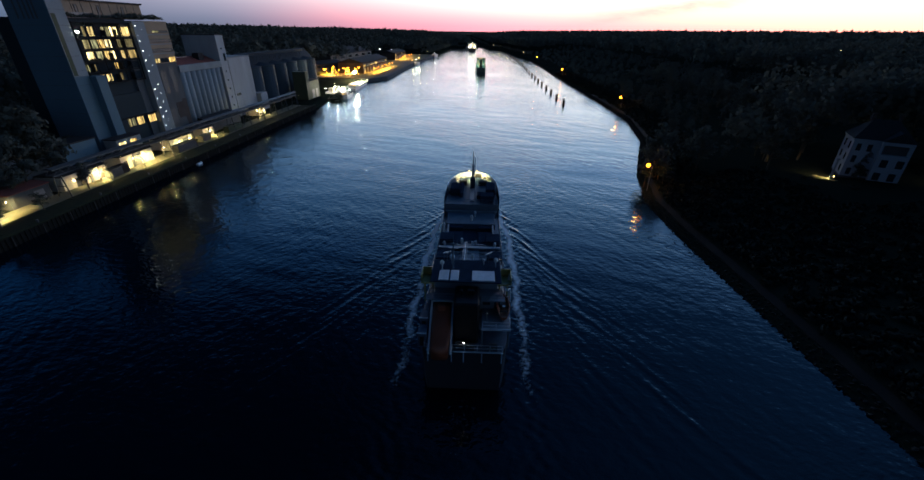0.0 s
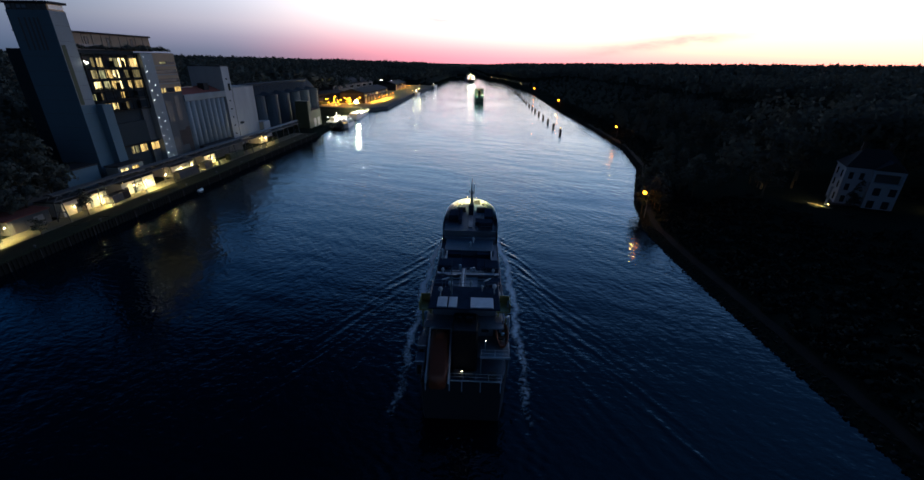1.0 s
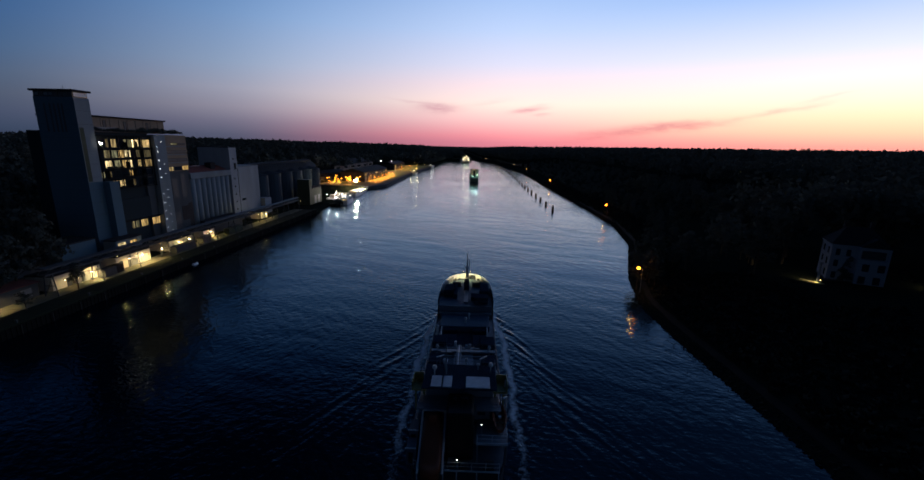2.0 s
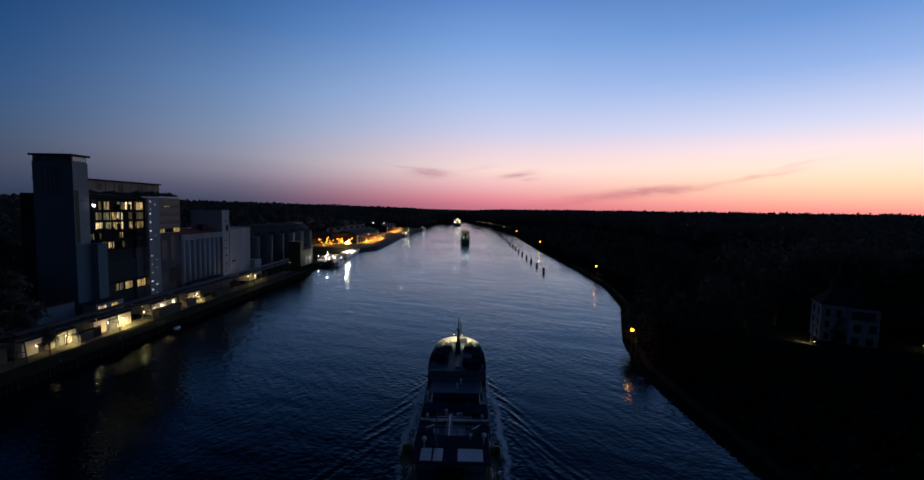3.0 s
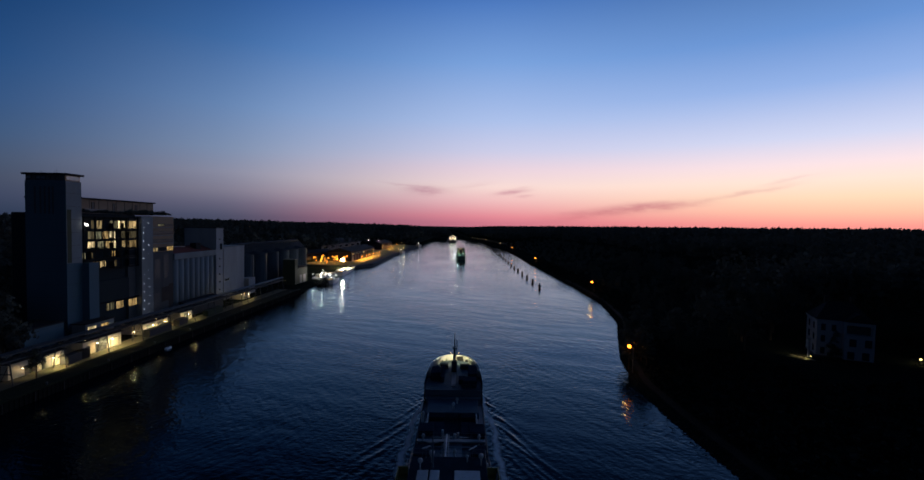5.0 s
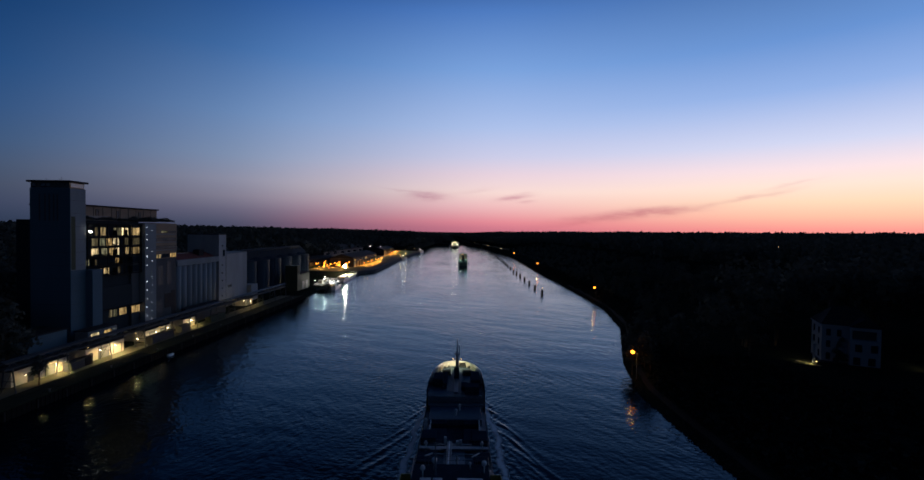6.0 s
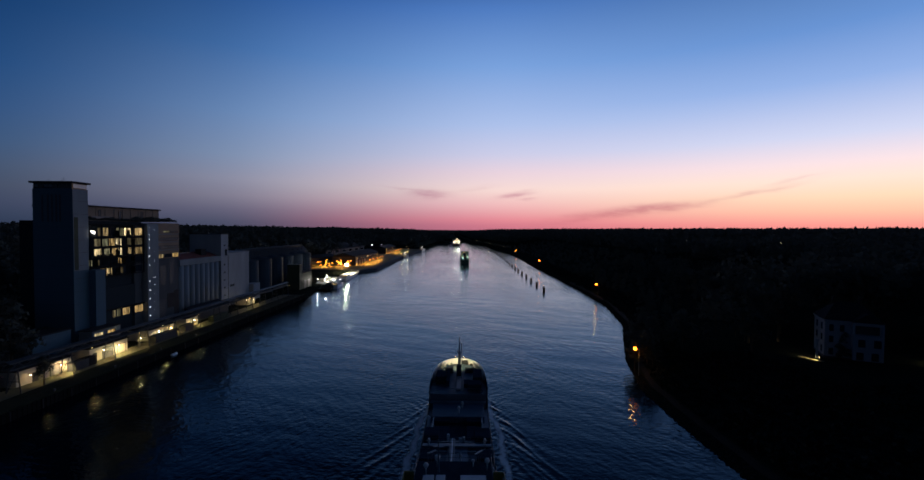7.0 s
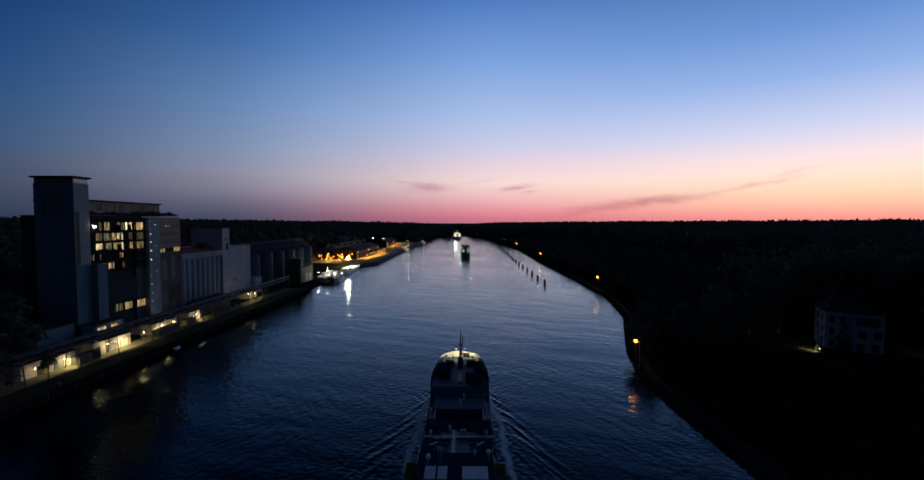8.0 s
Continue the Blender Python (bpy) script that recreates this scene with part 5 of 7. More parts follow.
def make_villa():
    v = thing("villa", pose(110.2, 112.3, 7.6, 0, 0, -30) @ Matrix.Diagonal((0.78, 0.8, 1.0, 1)), "white plastered villa with a hipped dark roof and gabled bay", "house")
    bm = bm_new()
    box(bm, 0, 15.8, 0, 12, -1.0, 10.8, 0.05)
    part("wall", bm, VILLA_WHITE, v)
    bm = bm_new()
    box(bm, -0.15, 15.95, -0.15, 12.15, -1.0, 0.7)
    part("plinth", bm, CONCRETE_DARK, v)
    bm = bm_new()
    box(bm, -0.35, 16.15, -0.35, 12.35, 10.8, 11.2, 0.05)
    part("cornice", bm, VILLA_WHITE, v)
    bm = bm_new()
    a = [bm.verts.new(p) for p in ((-0.5, -0.5, 11.2), (16.3, -0.5, 11.2), (16.3, 12.5, 11.2), (-0.5, 12.5, 11.2))]
    r = [bm.verts.new(p) for p in ((4.5, 6, 16.0), (11.3, 6, 16.0))]
    for f in ((a[0], a[1], r[1], r[0]), (a[1], a[2], r[1]), (a[2], a[3], r[0], r[1]), (a[3], a[0], r[0]), (a[3], a[2], a[1], a[0])):
        bm.faces.new(f)
    part("roof", bm, ROOF_DARK, v)
    for x in (4.2, 11.6):
        bm = bm_new()
        box(bm, x - 0.5, x + 0.5, 6.4, 7.4, 13.6, 17.4, 0.04)
        part("chimney", bm, BRICK_WALL, v)
    # projecting bay with a gable and a loggia
    bm = bm_new()
    box(bm, 7.4, 15.7, -1.8, -0.02, -1.0, 7.7, 0.05)
    part("bay", bm, VILLA_WHITE, v)
    bm = bm_new()
    along_x = [(7.1, -2.1), (16.0, -2.1), (16.0, 0.0), (7.1, 0.0)]
    lo = [bm.verts.new((x, y, 11.2)) for x, y in along_x]
    t = [bm.verts.new((11.5, -1.2, 13.6)), bm.verts.new((11.5, 4.0, 13.8))]
    for f in ((lo[0], lo[1], t[0]), (lo[1], lo[2], t[1], t[0]), (lo[3], lo[0], t[0], t[1]), (lo[3], lo[2], lo[1], lo[0]), (lo[2], lo[3], t[1])):
        bm.faces.new(f)
    part("gable_roof", bm, ROOF_DARK, v)
    bm = bm_new()
    box(bm, 7.4, 15.7, -1.8, -0.4, 10.3, 11.2, 0.04)
    part("loggia_beam", bm, VILLA_WHITE, v)
    for x in (7.7, 15.4):
        bm = bm_new()
        box(bm, x - 0.3, x + 0.3, -1.78, -1.2, 7.7, 10.3)
        part("loggia_post", bm, VILLA_WHITE, v)
    bm = bm_new()
    box(bm, 8.1, 15.0, -0.08, -0.02, 7.75, 10.25)
    part("loggia_back", bm, STEEL_DARK, v)
    for x, z in ((1.9, 1.2), (1.9, 4.7), (1.9, 8.0), (4.9, 8.0)):
        put_window(v, x, -0.03, z, 1.25, 1.9, PANE_DARK, -90)
    for x, z in ((9.4, 0.8), (13.4, 0.9), (9.8, 4.4), (14.0, 4.5)):
        put_window(v, x, -1.82, z, 1.9, 2.1, PANE_DARK, -90)
    for y, z in ((3, 1.4), (3, 4.8), (8.5, 1.4), (8.5, 4.8), (3, 8.0), (8.5, 8.0)):
        put_window(v, -0.03, y, z, 1.25, 1.9, PANE_DARK, 180)
    # ivy on the front between the windows
    cs = np.array([(5.6, -0.15, 3.0), (5.2, -0.15, 5.2), (5.8, -0.15, 6.8), (4.6, -0.15, 1.5), (6.4, -0.15, 1.6), (4.2, -0.15, 3.6)])
    part("ivy", leaf_cloud("ivy", cs, np.array([(1.3, 0.25, 1.5)] * 6), 130, 0.18, 61), None, v)
    # a small tree against the front
    o = part("climber", TREE_MODELS[2][1], None, v, "dark climbing shrub on the front wall")
    o.matrix_local = pose(5.0, -1.0, -1.5) @ Matrix.Scale(0.5, 4)
    # porch column at the corner
    bm = bm_new()
    rod(bm, (-2.2, -0.6, -0.6), (-2.2, -0.6, 5.0), 0.4, 0.36, 12)
    box(bm, -2.75, -1.65, -1.15, -0.05, 5.0, 5.4, 0.04)
    box(bm, -2.75, -1.65, -1.15, -0.05, -0.9, -0.5, 0.04)
    part("porch_column", bm, VILLA_WHITE, v)
    g = thing("garden_lamp", pose(106.2, 109.5, land_height(106.2, 109.5)), "low garden lamp throwing warm light on the lawn", "lamp", "garden lamps at the villa")
    bm = bm_new()
    rod(bm, (0, 0, -0.2), (0, 0, 1.1), 0.06, seg=8)
    part("pole", bm, STEEL_DARK, g)
    bm = bm_new()
    ball(bm, 0, 0, 1.25, 0.13, 8)
    part("bulb", bm, BULB_WARM, g)
    spot_lamp((106.0, 109.8, land_height(106.2, 109.5) + 1.2), (106.2, 112.0, land_height(106.2, 112.0)), 1500, WARM, 75, 0.1)
    # a strip of pale path in the lamp's light
    bm = bm_new()
    for i in range(4):
        x, y = 105.6 + i * 0.5, 114.4 - i * 1.5
        z = land_height(x, y) + 0.06
        box(bm, x - 0.6, x + 0.6, y - 0.73, y + 0.73, z - 0.3, z + 0.02)
    p = part("path", bm, PAVING)
    tagged(p, "pale garden path lit by a lamp", "path", kind="structure")
    g2 = thing("garden_lamp", pose(131.7, 103.3, land_height(131.7, 103.3)), "garden lamp beside the villa's trees", "lamp", "garden lamps at the villa")
    bm = bm_new()
    rod(bm, (0, 0, -0.2), (0, 0, 1.4), 0.06, seg=8)
    part("pole", bm, STEEL_DARK, g2)
    bm = bm_new()
    ball(bm, 0, 0, 1.6, 0.26, 8)
    part("bulb", bm, BULB_WARM, g2)
    point_lamp(131.2, 102.8, land_height(131.7, 103.3) + 2.0, 120, WARM)


make_villa()


# the ship ahead
def hull_half(s, long, beam):
    f = s / long
    return beam / 2 * float(np.interp(f, (0, 0.03, 0.10, 0.76, 0.84, 0.89, 0.93, 0.965, 0.985, 0.995, 1.0), (0.80, 0.90, 1.0, 1.0, 0.97, 0.91, 0.80, 0.62, 0.42, 0.22, 0.05)))


def make_hull(long, beam, tops, draught=2.5):
    """A ship's hull with a sheer line given as (place, height)."""
    bm = bm_new()
    rings = []
    n = 60
    for i in range(n + 1):
        s = long * (i / n) ** 0.92
        w = hull_half(s, long, beam)
        top = float(np.interp(s, [a for a, _ in tops], [b for _, b in tops]))
        fine = float(np.interp(s / long, (0, 0.7, 1.0), (0.95, 0.95, 0.5)))
        prof = ((w * fine * 0.8, -draught), (w * fine, 0.0), (w * (fine + 1) / 2, top * 0.5), (w, top))
        ring = [bm.verts.new((-a, s, z)) for a, z in reversed(prof)] + [bm.verts.new((a, s, z)) for a, z in prof]
        rings.append(ring)
    for p, q in zip(rings, rings[1:]):
        for k in range(7):
            bm.faces.new((p[k], p[k + 1], q[k + 1], q[k]))
    bm.faces.new(rings[0])
    bm.faces.new(rings[-1][::-1])
    return bm


def deck_plate(s0, s1, long, beam, z, inset=0.15, thick=0.12, steps=14):
    out = [(-max(hull_half(s0 + (s1 - s0) * i / steps, long, beam) - inset, 0.05), s0 + (s1 - s0) * i / steps) for i in range(steps + 1)]
    out += [(-x, s) for x, s in reversed(out)]
    return prism(bm_new(), out, z - thick, z)


def bulwark(s0, s1, long, beam, z0, z1, sx, steps=16, thick=0.12):
    bm = bm_new()
    pts = [(hull_half(s0 + (s1 - s0) * i / steps, long, beam), s0 + (s1 - s0) * i / steps) for i in range(steps + 1)]
    for (x, s), (x2, s2) in zip(pts, pts[1:]):
            vs = [bm.verts.new(p) for p in ((sx * x, s, z0), (sx * x2, s2, z0), (sx * x2, s2, z1), (sx * x, s, z1), (sx * max(x - thick, 0.01), s, z0), (sx * max(x2 - thick, 0.01), s2, z0), (sx * max(x2 - thick, 0.01), s2, z1), (sx * max(x - thick, 0.01), s, z1))]
            for f in ((0, 1, 2, 3), (7, 6, 5, 4), (3, 2, 6, 7), (0, 4, 5, 1), (0, 3, 7, 4), (1, 5, 6, 2)):
                bm.faces.new([vs[k] for k in f])
    return bm


def rail(bm, pts, h=1.05, gap=1.2):
    for a, b in zip(pts, pts[1:]):
        a, b = Vector(a), Vector(b)
        for k in (0.5, 1.0):
            rod(bm, a + Vector((0, 0, h * k)), b + Vector((0, 0, h * k)), 0.03, seg=4)
        n = max(1, int((b - a).length / gap))
        for i in range(n + 1):
            p = a.lerp(b, i / n)
            rod(bm, p, p + Vector((0, 0, h)), 0.03, seg=4)
    return bm


def small_boat_hull(bm, x, s0, s1, w, z0, z1, z1b=None, boxy=1.0):
    """A pointed boat body."""
    z1b = z1 if z1b is None else z1b
    rings = []
    for i in range(9):
        f = i / 8
        k = w / 2 * math.sin(math.pi * (0.10 + 0.82 * f)) ** (0.35 * boxy)
        s = s0 + (s1 - s0) * f
        t = z1 + (z1b - z1) * f
        b = t - (z1 - z0)
        rings.append([bm.verts.new((x + k * math.copysign(abs(math.cos(a)) ** boxy, math.cos(a)), s, b + (t - b) * (0.5 + 0.5 * math.copysign(abs(math.sin(a)) ** boxy, math.sin(a))))) for a in np.linspace(0, 2 * math.pi, 12, endpoint=False) + 0.26])
    for p, q in zip(rings, rings[1:]):
        for k in range(12):
            bm.faces.new((p[k], p[(k + 1) % 12], q[(k + 1) % 12], q[k]))
    bm.faces.new(rings[0][::-1])
    bm.faces.new(rings[-1])
    return bm


def make_ship():
    v = thing("cargo_ship", SHIP, "small dark cargo ship with a lit foredeck and orange lifeboats", "ship")
    LG, BM = SHIP_LONG, 13.0
    hull = part("hull", make_hull(LG, BM, ((0, 6.4), (12, 6.4), (12.4, 4.6), (50, 4.8), (51, 7.6), (72, 9.0))), HULL, v, "dark painted hull")
    bmesh_rub = bm_new()
    for sx in (-1, 1):
        for i in range(40):
            s0, s1 = 10 + i, 11 + i
            rod(bmesh_rub, (sx * (hull_half(s0, LG, BM) + 0.03), s0, 3.4), (sx * (hull_half(s1, LG, BM) + 0.03), s1, 3.4), 0.12, seg=5)
    part("rubbing_strake", bmesh_rub, STEEL_DARK, hull)
    part("poop_deck", deck_plate(0.3, 12.2, LG, BM, 6.42), DECK, v)
    part("main_deck", deck_plate(12.2, 51, LG, BM, 4.62), DECK, v)
    part("forecastle_deck", deck_plate(50.8, 71.6, LG, BM, 7.62), DECK, v)
    for sx in (-1, 1):
        part("bow_bulwark", bulwark(58.5, 71.95, LG, BM, 7.5, 9.1, sx), SHIP_WHITE, v, "pale bulwark round the lit bow")
    for sx in (-1, 1):
        for i in range(12):
            s = 59 + i * 0.92
            w = hull_half(s, LG, BM) - 0.14
            bm = bm_new()
            box(bm, sx * w - (0.5 if sx > 0 else 0), sx * w + (0 if sx > 0 else 0.5), s - 0.04, s + 0.04, 7.6, 8.9)
            part("bulwark_stay", bm, SHIP_WHITE, v)
    # foremast
    bm = bm_new()
    rod(bm, (0, 66.6, 7.6), (0, 66.6, 12.4), 0.42, 0.30, 10)
    rod(bm, (0, 66.6, 12.4), (0, 66.6, 16.4), 0.2, 0.07, 8)
    mast = part("foremast", bm, SHIP_GREY, v)
    bm = bm_new()
    box(bm, -0.7, 0.7, 66.2, 67.0, 12.3, 12.45)
    rail(bm, ((-0.7, 66.2, 12.45), (0.7, 66.2, 12.45), (0.7, 67.0, 12.45)), 0.8, 0.7)
    part("mast_platform", bm, SHIP_GREY, mast)
    bm = bm_new()
    rod(bm, (0.55, 66.6, 7.7), (0.55, 66.6, 14.6), 0.09, seg=6)
    box(bm, 0.42, 0.68, 66.45, 66.75, 13.4, 14.6, 0.03)
    part("light_trunk", bm, SHIP_WHITE, mast, "pale signal light trunk")
    for x in (-1.1, 1.1):
        bm = bm_new()
        rod(bm, (x * 0.2, 66.9, 10.9), (x, 67.5, 11.0), 0.05, seg=5)
        part("lamp_arm", bm, SHIP_GREY, mast)
        bm = bm_new()
        ball(bm, x, 67.6, 10.85, 0.08, 8)
        part("bulb", bm, BULB_WARM, mast)
        spot_lamp(SHIP @ Vector((x, 67.75, 10.7)), SHIP @ Vector((x * 2.2, 70.0, 8.2)), 850, (1.0, 0.84, 0.45), 150, 0.12)
    # windlasses, hatches and lockers on the forecastle
    for x in (-2.6, 2.6):
        bm = bm_new()
        rod(bm, (x - 1.0, 65.0, 8.3), (x + 1.0, 65.0, 8.3), 0.5, seg=14)
        for dx in (-1.0, 1.0):
            rod(bm, (x + dx - 0.06, 65.0, 8.3), (x + dx + 0.06, 65.0, 8.3), 0.75, seg=14)
        box(bm, x - 1.2, x + 1.2, 64.3, 65.7, 7.6, 7.85)
        part("windlass", bm, STEEL_DARK, v)
    for x0, x1, s0, s1, z in ((-5.4, -3.2, 56.5, 61.2, 9.4), (3.4, 5.5, 55.6, 61.5, 9.6), (-3.0, -2.2, 55, 63, 8.9), (1.2, 2.6, 54.0, 57.0, 8.6)):
        bm = bm_new()
        box(bm, x0, x1, s0, s1, 7.6, z, 0.08)
        part("deck_locker", bm, DECK_DARK, v)
    bm = bm_new()
    box(bm, -0.5, 0.5, 52.2, 65.0, 7.62, 8.0, 0.05)
    part("walkway", bm, SHIP_GREY, v)
    bm = bm_new()
    box(bm, -0.6, 0.6, 61.0, 62.4, 7.6, 10.6, 0.06)
    part("mast_house", bm, DECK_DARK, v)
    bm = bm_new()
    rail(bm, ((-6.1, 51.0, 7.62), (6.1, 51.0, 7.62)))
    part("break_rail", bm, SHIP_GREY, v)
    bm = bm_new()
    box(bm, -6.2, 6.2, 50.6, 50.95, 4.6, 7.6)
    part("break_bulkhead", bm, SHIP_GREY, v)
    # holds with coamings, hatch covers and pipes
    for s0, s1 in ((14.5, 29.5), (32.5, 48.5)):
        bm = bm_new()
        for a in ((-5.0, -4.7, s0, s1), (4.7, 5.0, s0, s1), (-4.7, 4.7, s0, s0 + 0.3), (-4.7, 4.7, s1 - 0.3, s1)):
            box(bm, a[0], a[1], a[2], a[3], 4.6, 6.0)
        part("hatch_coaming", bm, SHIP_GREY, v)
        bm = bm_new()
        box(bm, -4.7, 4.7, s0 + 0.3, s1 - 0.3, 4.63, 4.8)
        part("hold_floor", bm, DECK_DARK, v)
        for x0, x1 in ((-4.6, -1.6), (1.7, 4.6)):
            for i in range(2):
                a = s0 + 0.8 + i * (s1 - s0) / 2
                bm = bm_new()
                box(bm, x0, x1, a, a + (s1 - s0) / 2 - 1.4, 4.8, 5.5 + 0.25 * i, 0.08)
                part("hatch_cover", bm, DECK if s0 < 30 else DECK_DARK, v)
    bm = bm_new()
    box(bm, -1.7, 1.9, 13.5, 33.4, 4.64, 5.9, 0.06)
    part("trunk_deck", bm, DECK_PALE, v)
    for x0, x1, s0, s1, z in ((-6.0, -3.3, 33.0, 36.4, 6.9), (3.2, 6.0, 32.6, 36.2, 6.9), (-6.1, -3.4, 25.6, 29.2, 6.6), (3.4, 6.1, 26.0, 29.0, 6.6), (2.0, 5.2, 51.8, 54.6, 9.3)):
        bm = bm_new()
        box(bm, x0, x1, s0, s1, 4.66 if s0 < 50 else 7.62, z, 0.08)
        part("deck_box", bm, DECK_DARK, v)
    bm = bm_new()
    box(bm, -5.4, 5.4, 42.6, 49.6, 4.66, 6.08, 0.1)
    part("forward_hatch", bm, DECK, v)
    for sx in (-1, 1):
        part("side_bulwark", bulwark(50.9, 58.6, LG, BM, 7.5, 9.0, sx), DECK_DARK, v)
    for x, s in ((0.6, 32.6), (1.2, 32.9), (-1.6, 34.0)):
        bm = bm_new()
        box(bm, x - 0.22, x + 0.22, s - 0.2, s + 0.2, 5.9 if s < 33.3 else 4.8, 6.7, 0.04)
        part("deck_fitting", bm, SHIP_WHITE, v)
    for sx in (-1, 1):
        bm = bm_new()
        box(bm, min(sx * 5.05, sx * 6.2), max(sx * 5.05, sx * 6.2), 13, 50.4, 4.63, 4.7)
        part("side_deck", bm, DECK_PALE, v)
    for i, x in enumerate((-1.15, -0.8, -0.45)):
        bm = bm_new()
        rod(bm, (x, 13.8, 6.3), (x, 33.0, 6.3), 0.13, seg=8)
        for k in range(7):
            rod(bm, (x, 15 + k * 2.8, 5.9), (x, 15 + k * 2.8, 6.3), 0.06, seg=5)
        part("deck_pipe", bm, SHIP_WHITE if i == 1 else SHIP_GREY, v)
    for s in (13.6, 30.9, 49.6):
        bm = bm_new()
        box(bm, -6.0, 6.0, s - 0.5, s + 0.5, 6.0, 6.35, 0.05)
        for x in (-5.8, 5.5):
            box(bm, x, x + 0.3, s - 0.4, s + 0.4, 4.6, 6.0)
        rail(bm, ((-6.0, s + 0.45, 6.35), (6.0, s + 0.45, 6.35)))
        part("cross_bridge", bm, SHIP_GREY, v)
    for x, s in ((0.4, 20), (0.7, 26), (0.2, 44.5), (0.9, 47), (-4.9, 31), (4.9, 31), (5.7, 22), (-5.7, 40)):
        bm = bm_new()
        rod(bm, (x, s, 4.6 if abs(x) > 3 else 5.9), (x, s, 7.1), 0.16, seg=8)
        rod(bm, (x - 0.35, s, 7.0), (x + 0.35, s, 7.0), 0.12, seg=6)
        ball(bm, x, s, 7.2, 0.26, 8)
        part("vent", bm, SHIP_WHITE, v)
    for sx in (-1, 1):
        bm = bm_new()
        rail(bm, [(sx * (hull_half(s, LG, BM) - 0.15), s, 4.65) for s in np.arange(13, 50.5, 2.5)], 1.05, 1.3)
        part("side_rail", bm, SHIP_GREY, v)
    # deckhouse and wheelhouse
    bm = bm_new()
    box(bm, -5.6, 5.6, 5.0, 12.0, 6.4, 9.2, 0.08)
    part("deckhouse", bm, SHIP_GREY, v)
    bm = bm_new()
    box(bm, -5.2, 5.2, 6.0, 11.6, 9.2, 11.6, 0.08)
    part("upper_deckhouse", bm, SHIP_GREY, v)
    bm = bm_new()
    box(bm, -5.6, 5.6, 11.62, 13.4, 11.3, 11.6, 0.05)
    rail(bm, ((-5.5, 11.7, 11.6), (-5.5, 13.3, 11.6), (5.5, 13.3, 11.6), (5.5, 11.7, 11.6)))
    part("fore_bridge_deck", bm, SHIP_GREY, v)
    for x0, x1, z0, z1 in ((-4.9, -4.1, 9.4, 11.3), (4.0, 4.8, 9.4, 11.3), (-3.4, -2.2, 10.1, 11.0), (2.4, 3.4, 10.1, 11.0)):
        bm = bm_new()
        box(bm, x0, x1, 5.95, 5.99, z0, z1, 0.01)
        part("aft_opening", bm, PANE_DARK, v)
    bm = bm_new()
    box(bm, -4.4, 4.4, 7.6, 11.2, 11.6, 13.9, 0.1)
    wheel = part("wheelhouse", bm, SHIP_GREY, v)
    for x0, x1 in ((-3.7, -2.35), (-2.15, -1.0), (0.8, 3.9)):
        bm = bm_new()
        box(bm, x0, x1, 5.6, 8.3, 14.1, 14.25, 0.06)
        part("white_panel", bm, SHIP_PANEL, wheel, "pale painted panel on the wheelhouse roof")
    bm = bm_new()
    box(bm, -4.8, 4.8, 5.4, 11.6, 13.9, 14.1, 0.05)
    part("wheelhouse_roof", bm, DECK_DARK, wheel)
    for sx in (-1, 1):
        bm = bm_new()
        box(bm, min(sx * 4.4, sx * 6.3), max(sx * 4.4, sx * 6.3), 7.4, 10.0, 12.4, 12.6)
        box(bm, min(sx * 6.2, sx * 6.3), max(sx * 6.2, sx * 6.3), 7.4, 10.0, 12.6, 13.7)
        box(bm, min(sx * 4.4, sx * 6.2), max(sx * 4.4, sx * 6.2), 9.9, 10.0, 12.6, 13.7)
        part("bridge_wing", bm, SHIP_YELLOW, v, "ochre painted bridge wing")
        for k, x in enumerate((4.7, 5.8)):
            bm = bm_new()
            rod(bm, (sx * x, 7.8, 9.2), (sx * x, 7.8, 12.4), 0.12, seg=6)
            part("wing_post", bm, SHIP_YELLOW, v)
    for i in range(7):
        for side in (0, 1):
            bm = bm_new()
            box(bm, -4.1 + i * 1.2, -3.1 + i * 1.2, 11.2, 11.24, 12.5, 13.5)
            if side:
                continue
            part("front_window", bm, PANE_DARK, wheel)
    # masts, domes and aerials on the roof
    bm = bm_new()
    rod(bm, (-1.9, 9.0, 14.1), (-1.9, 9.0, 18.2), 0.14, 0.07, 8)
    rod(bm, (-2.7, 9.0, 16.4), (-1.1, 9.0, 16.4), 0.05, seg=5)
    box(bm, -2.6, -1.2, 8.9, 9.1, 17.2, 17.35)
    part("signal_mast", bm, SHIP_GREY, v)
    for x, s, r, h in ((-2.1, 10.2, 0.36, 1.0), (-3.4, 8.6, 0.32, 0.9), (4.1, 9.6, 0.33, 1.0), (2.4, 10.4, 0.2, 0.6)):
        bm = bm_new()
        rod(bm, (x, s, 14.1), (x, s, 14.1 + h), 0.07, seg=6)
        ball(bm, x, s, 14.1 + h + r * 0.7, r, 12)
        part("radome", bm, SHIP_WHITE, v, smooth=True)
    bm = bm_new()
    rail(bm, ((-4.7, 7.3, 14.1), (-4.7, 11.5, 14.1), (4.7, 11.5, 14.1), (4.7, 7.3, 14.1)))
    part("roof_rail", bm, SHIP_GREY, v)
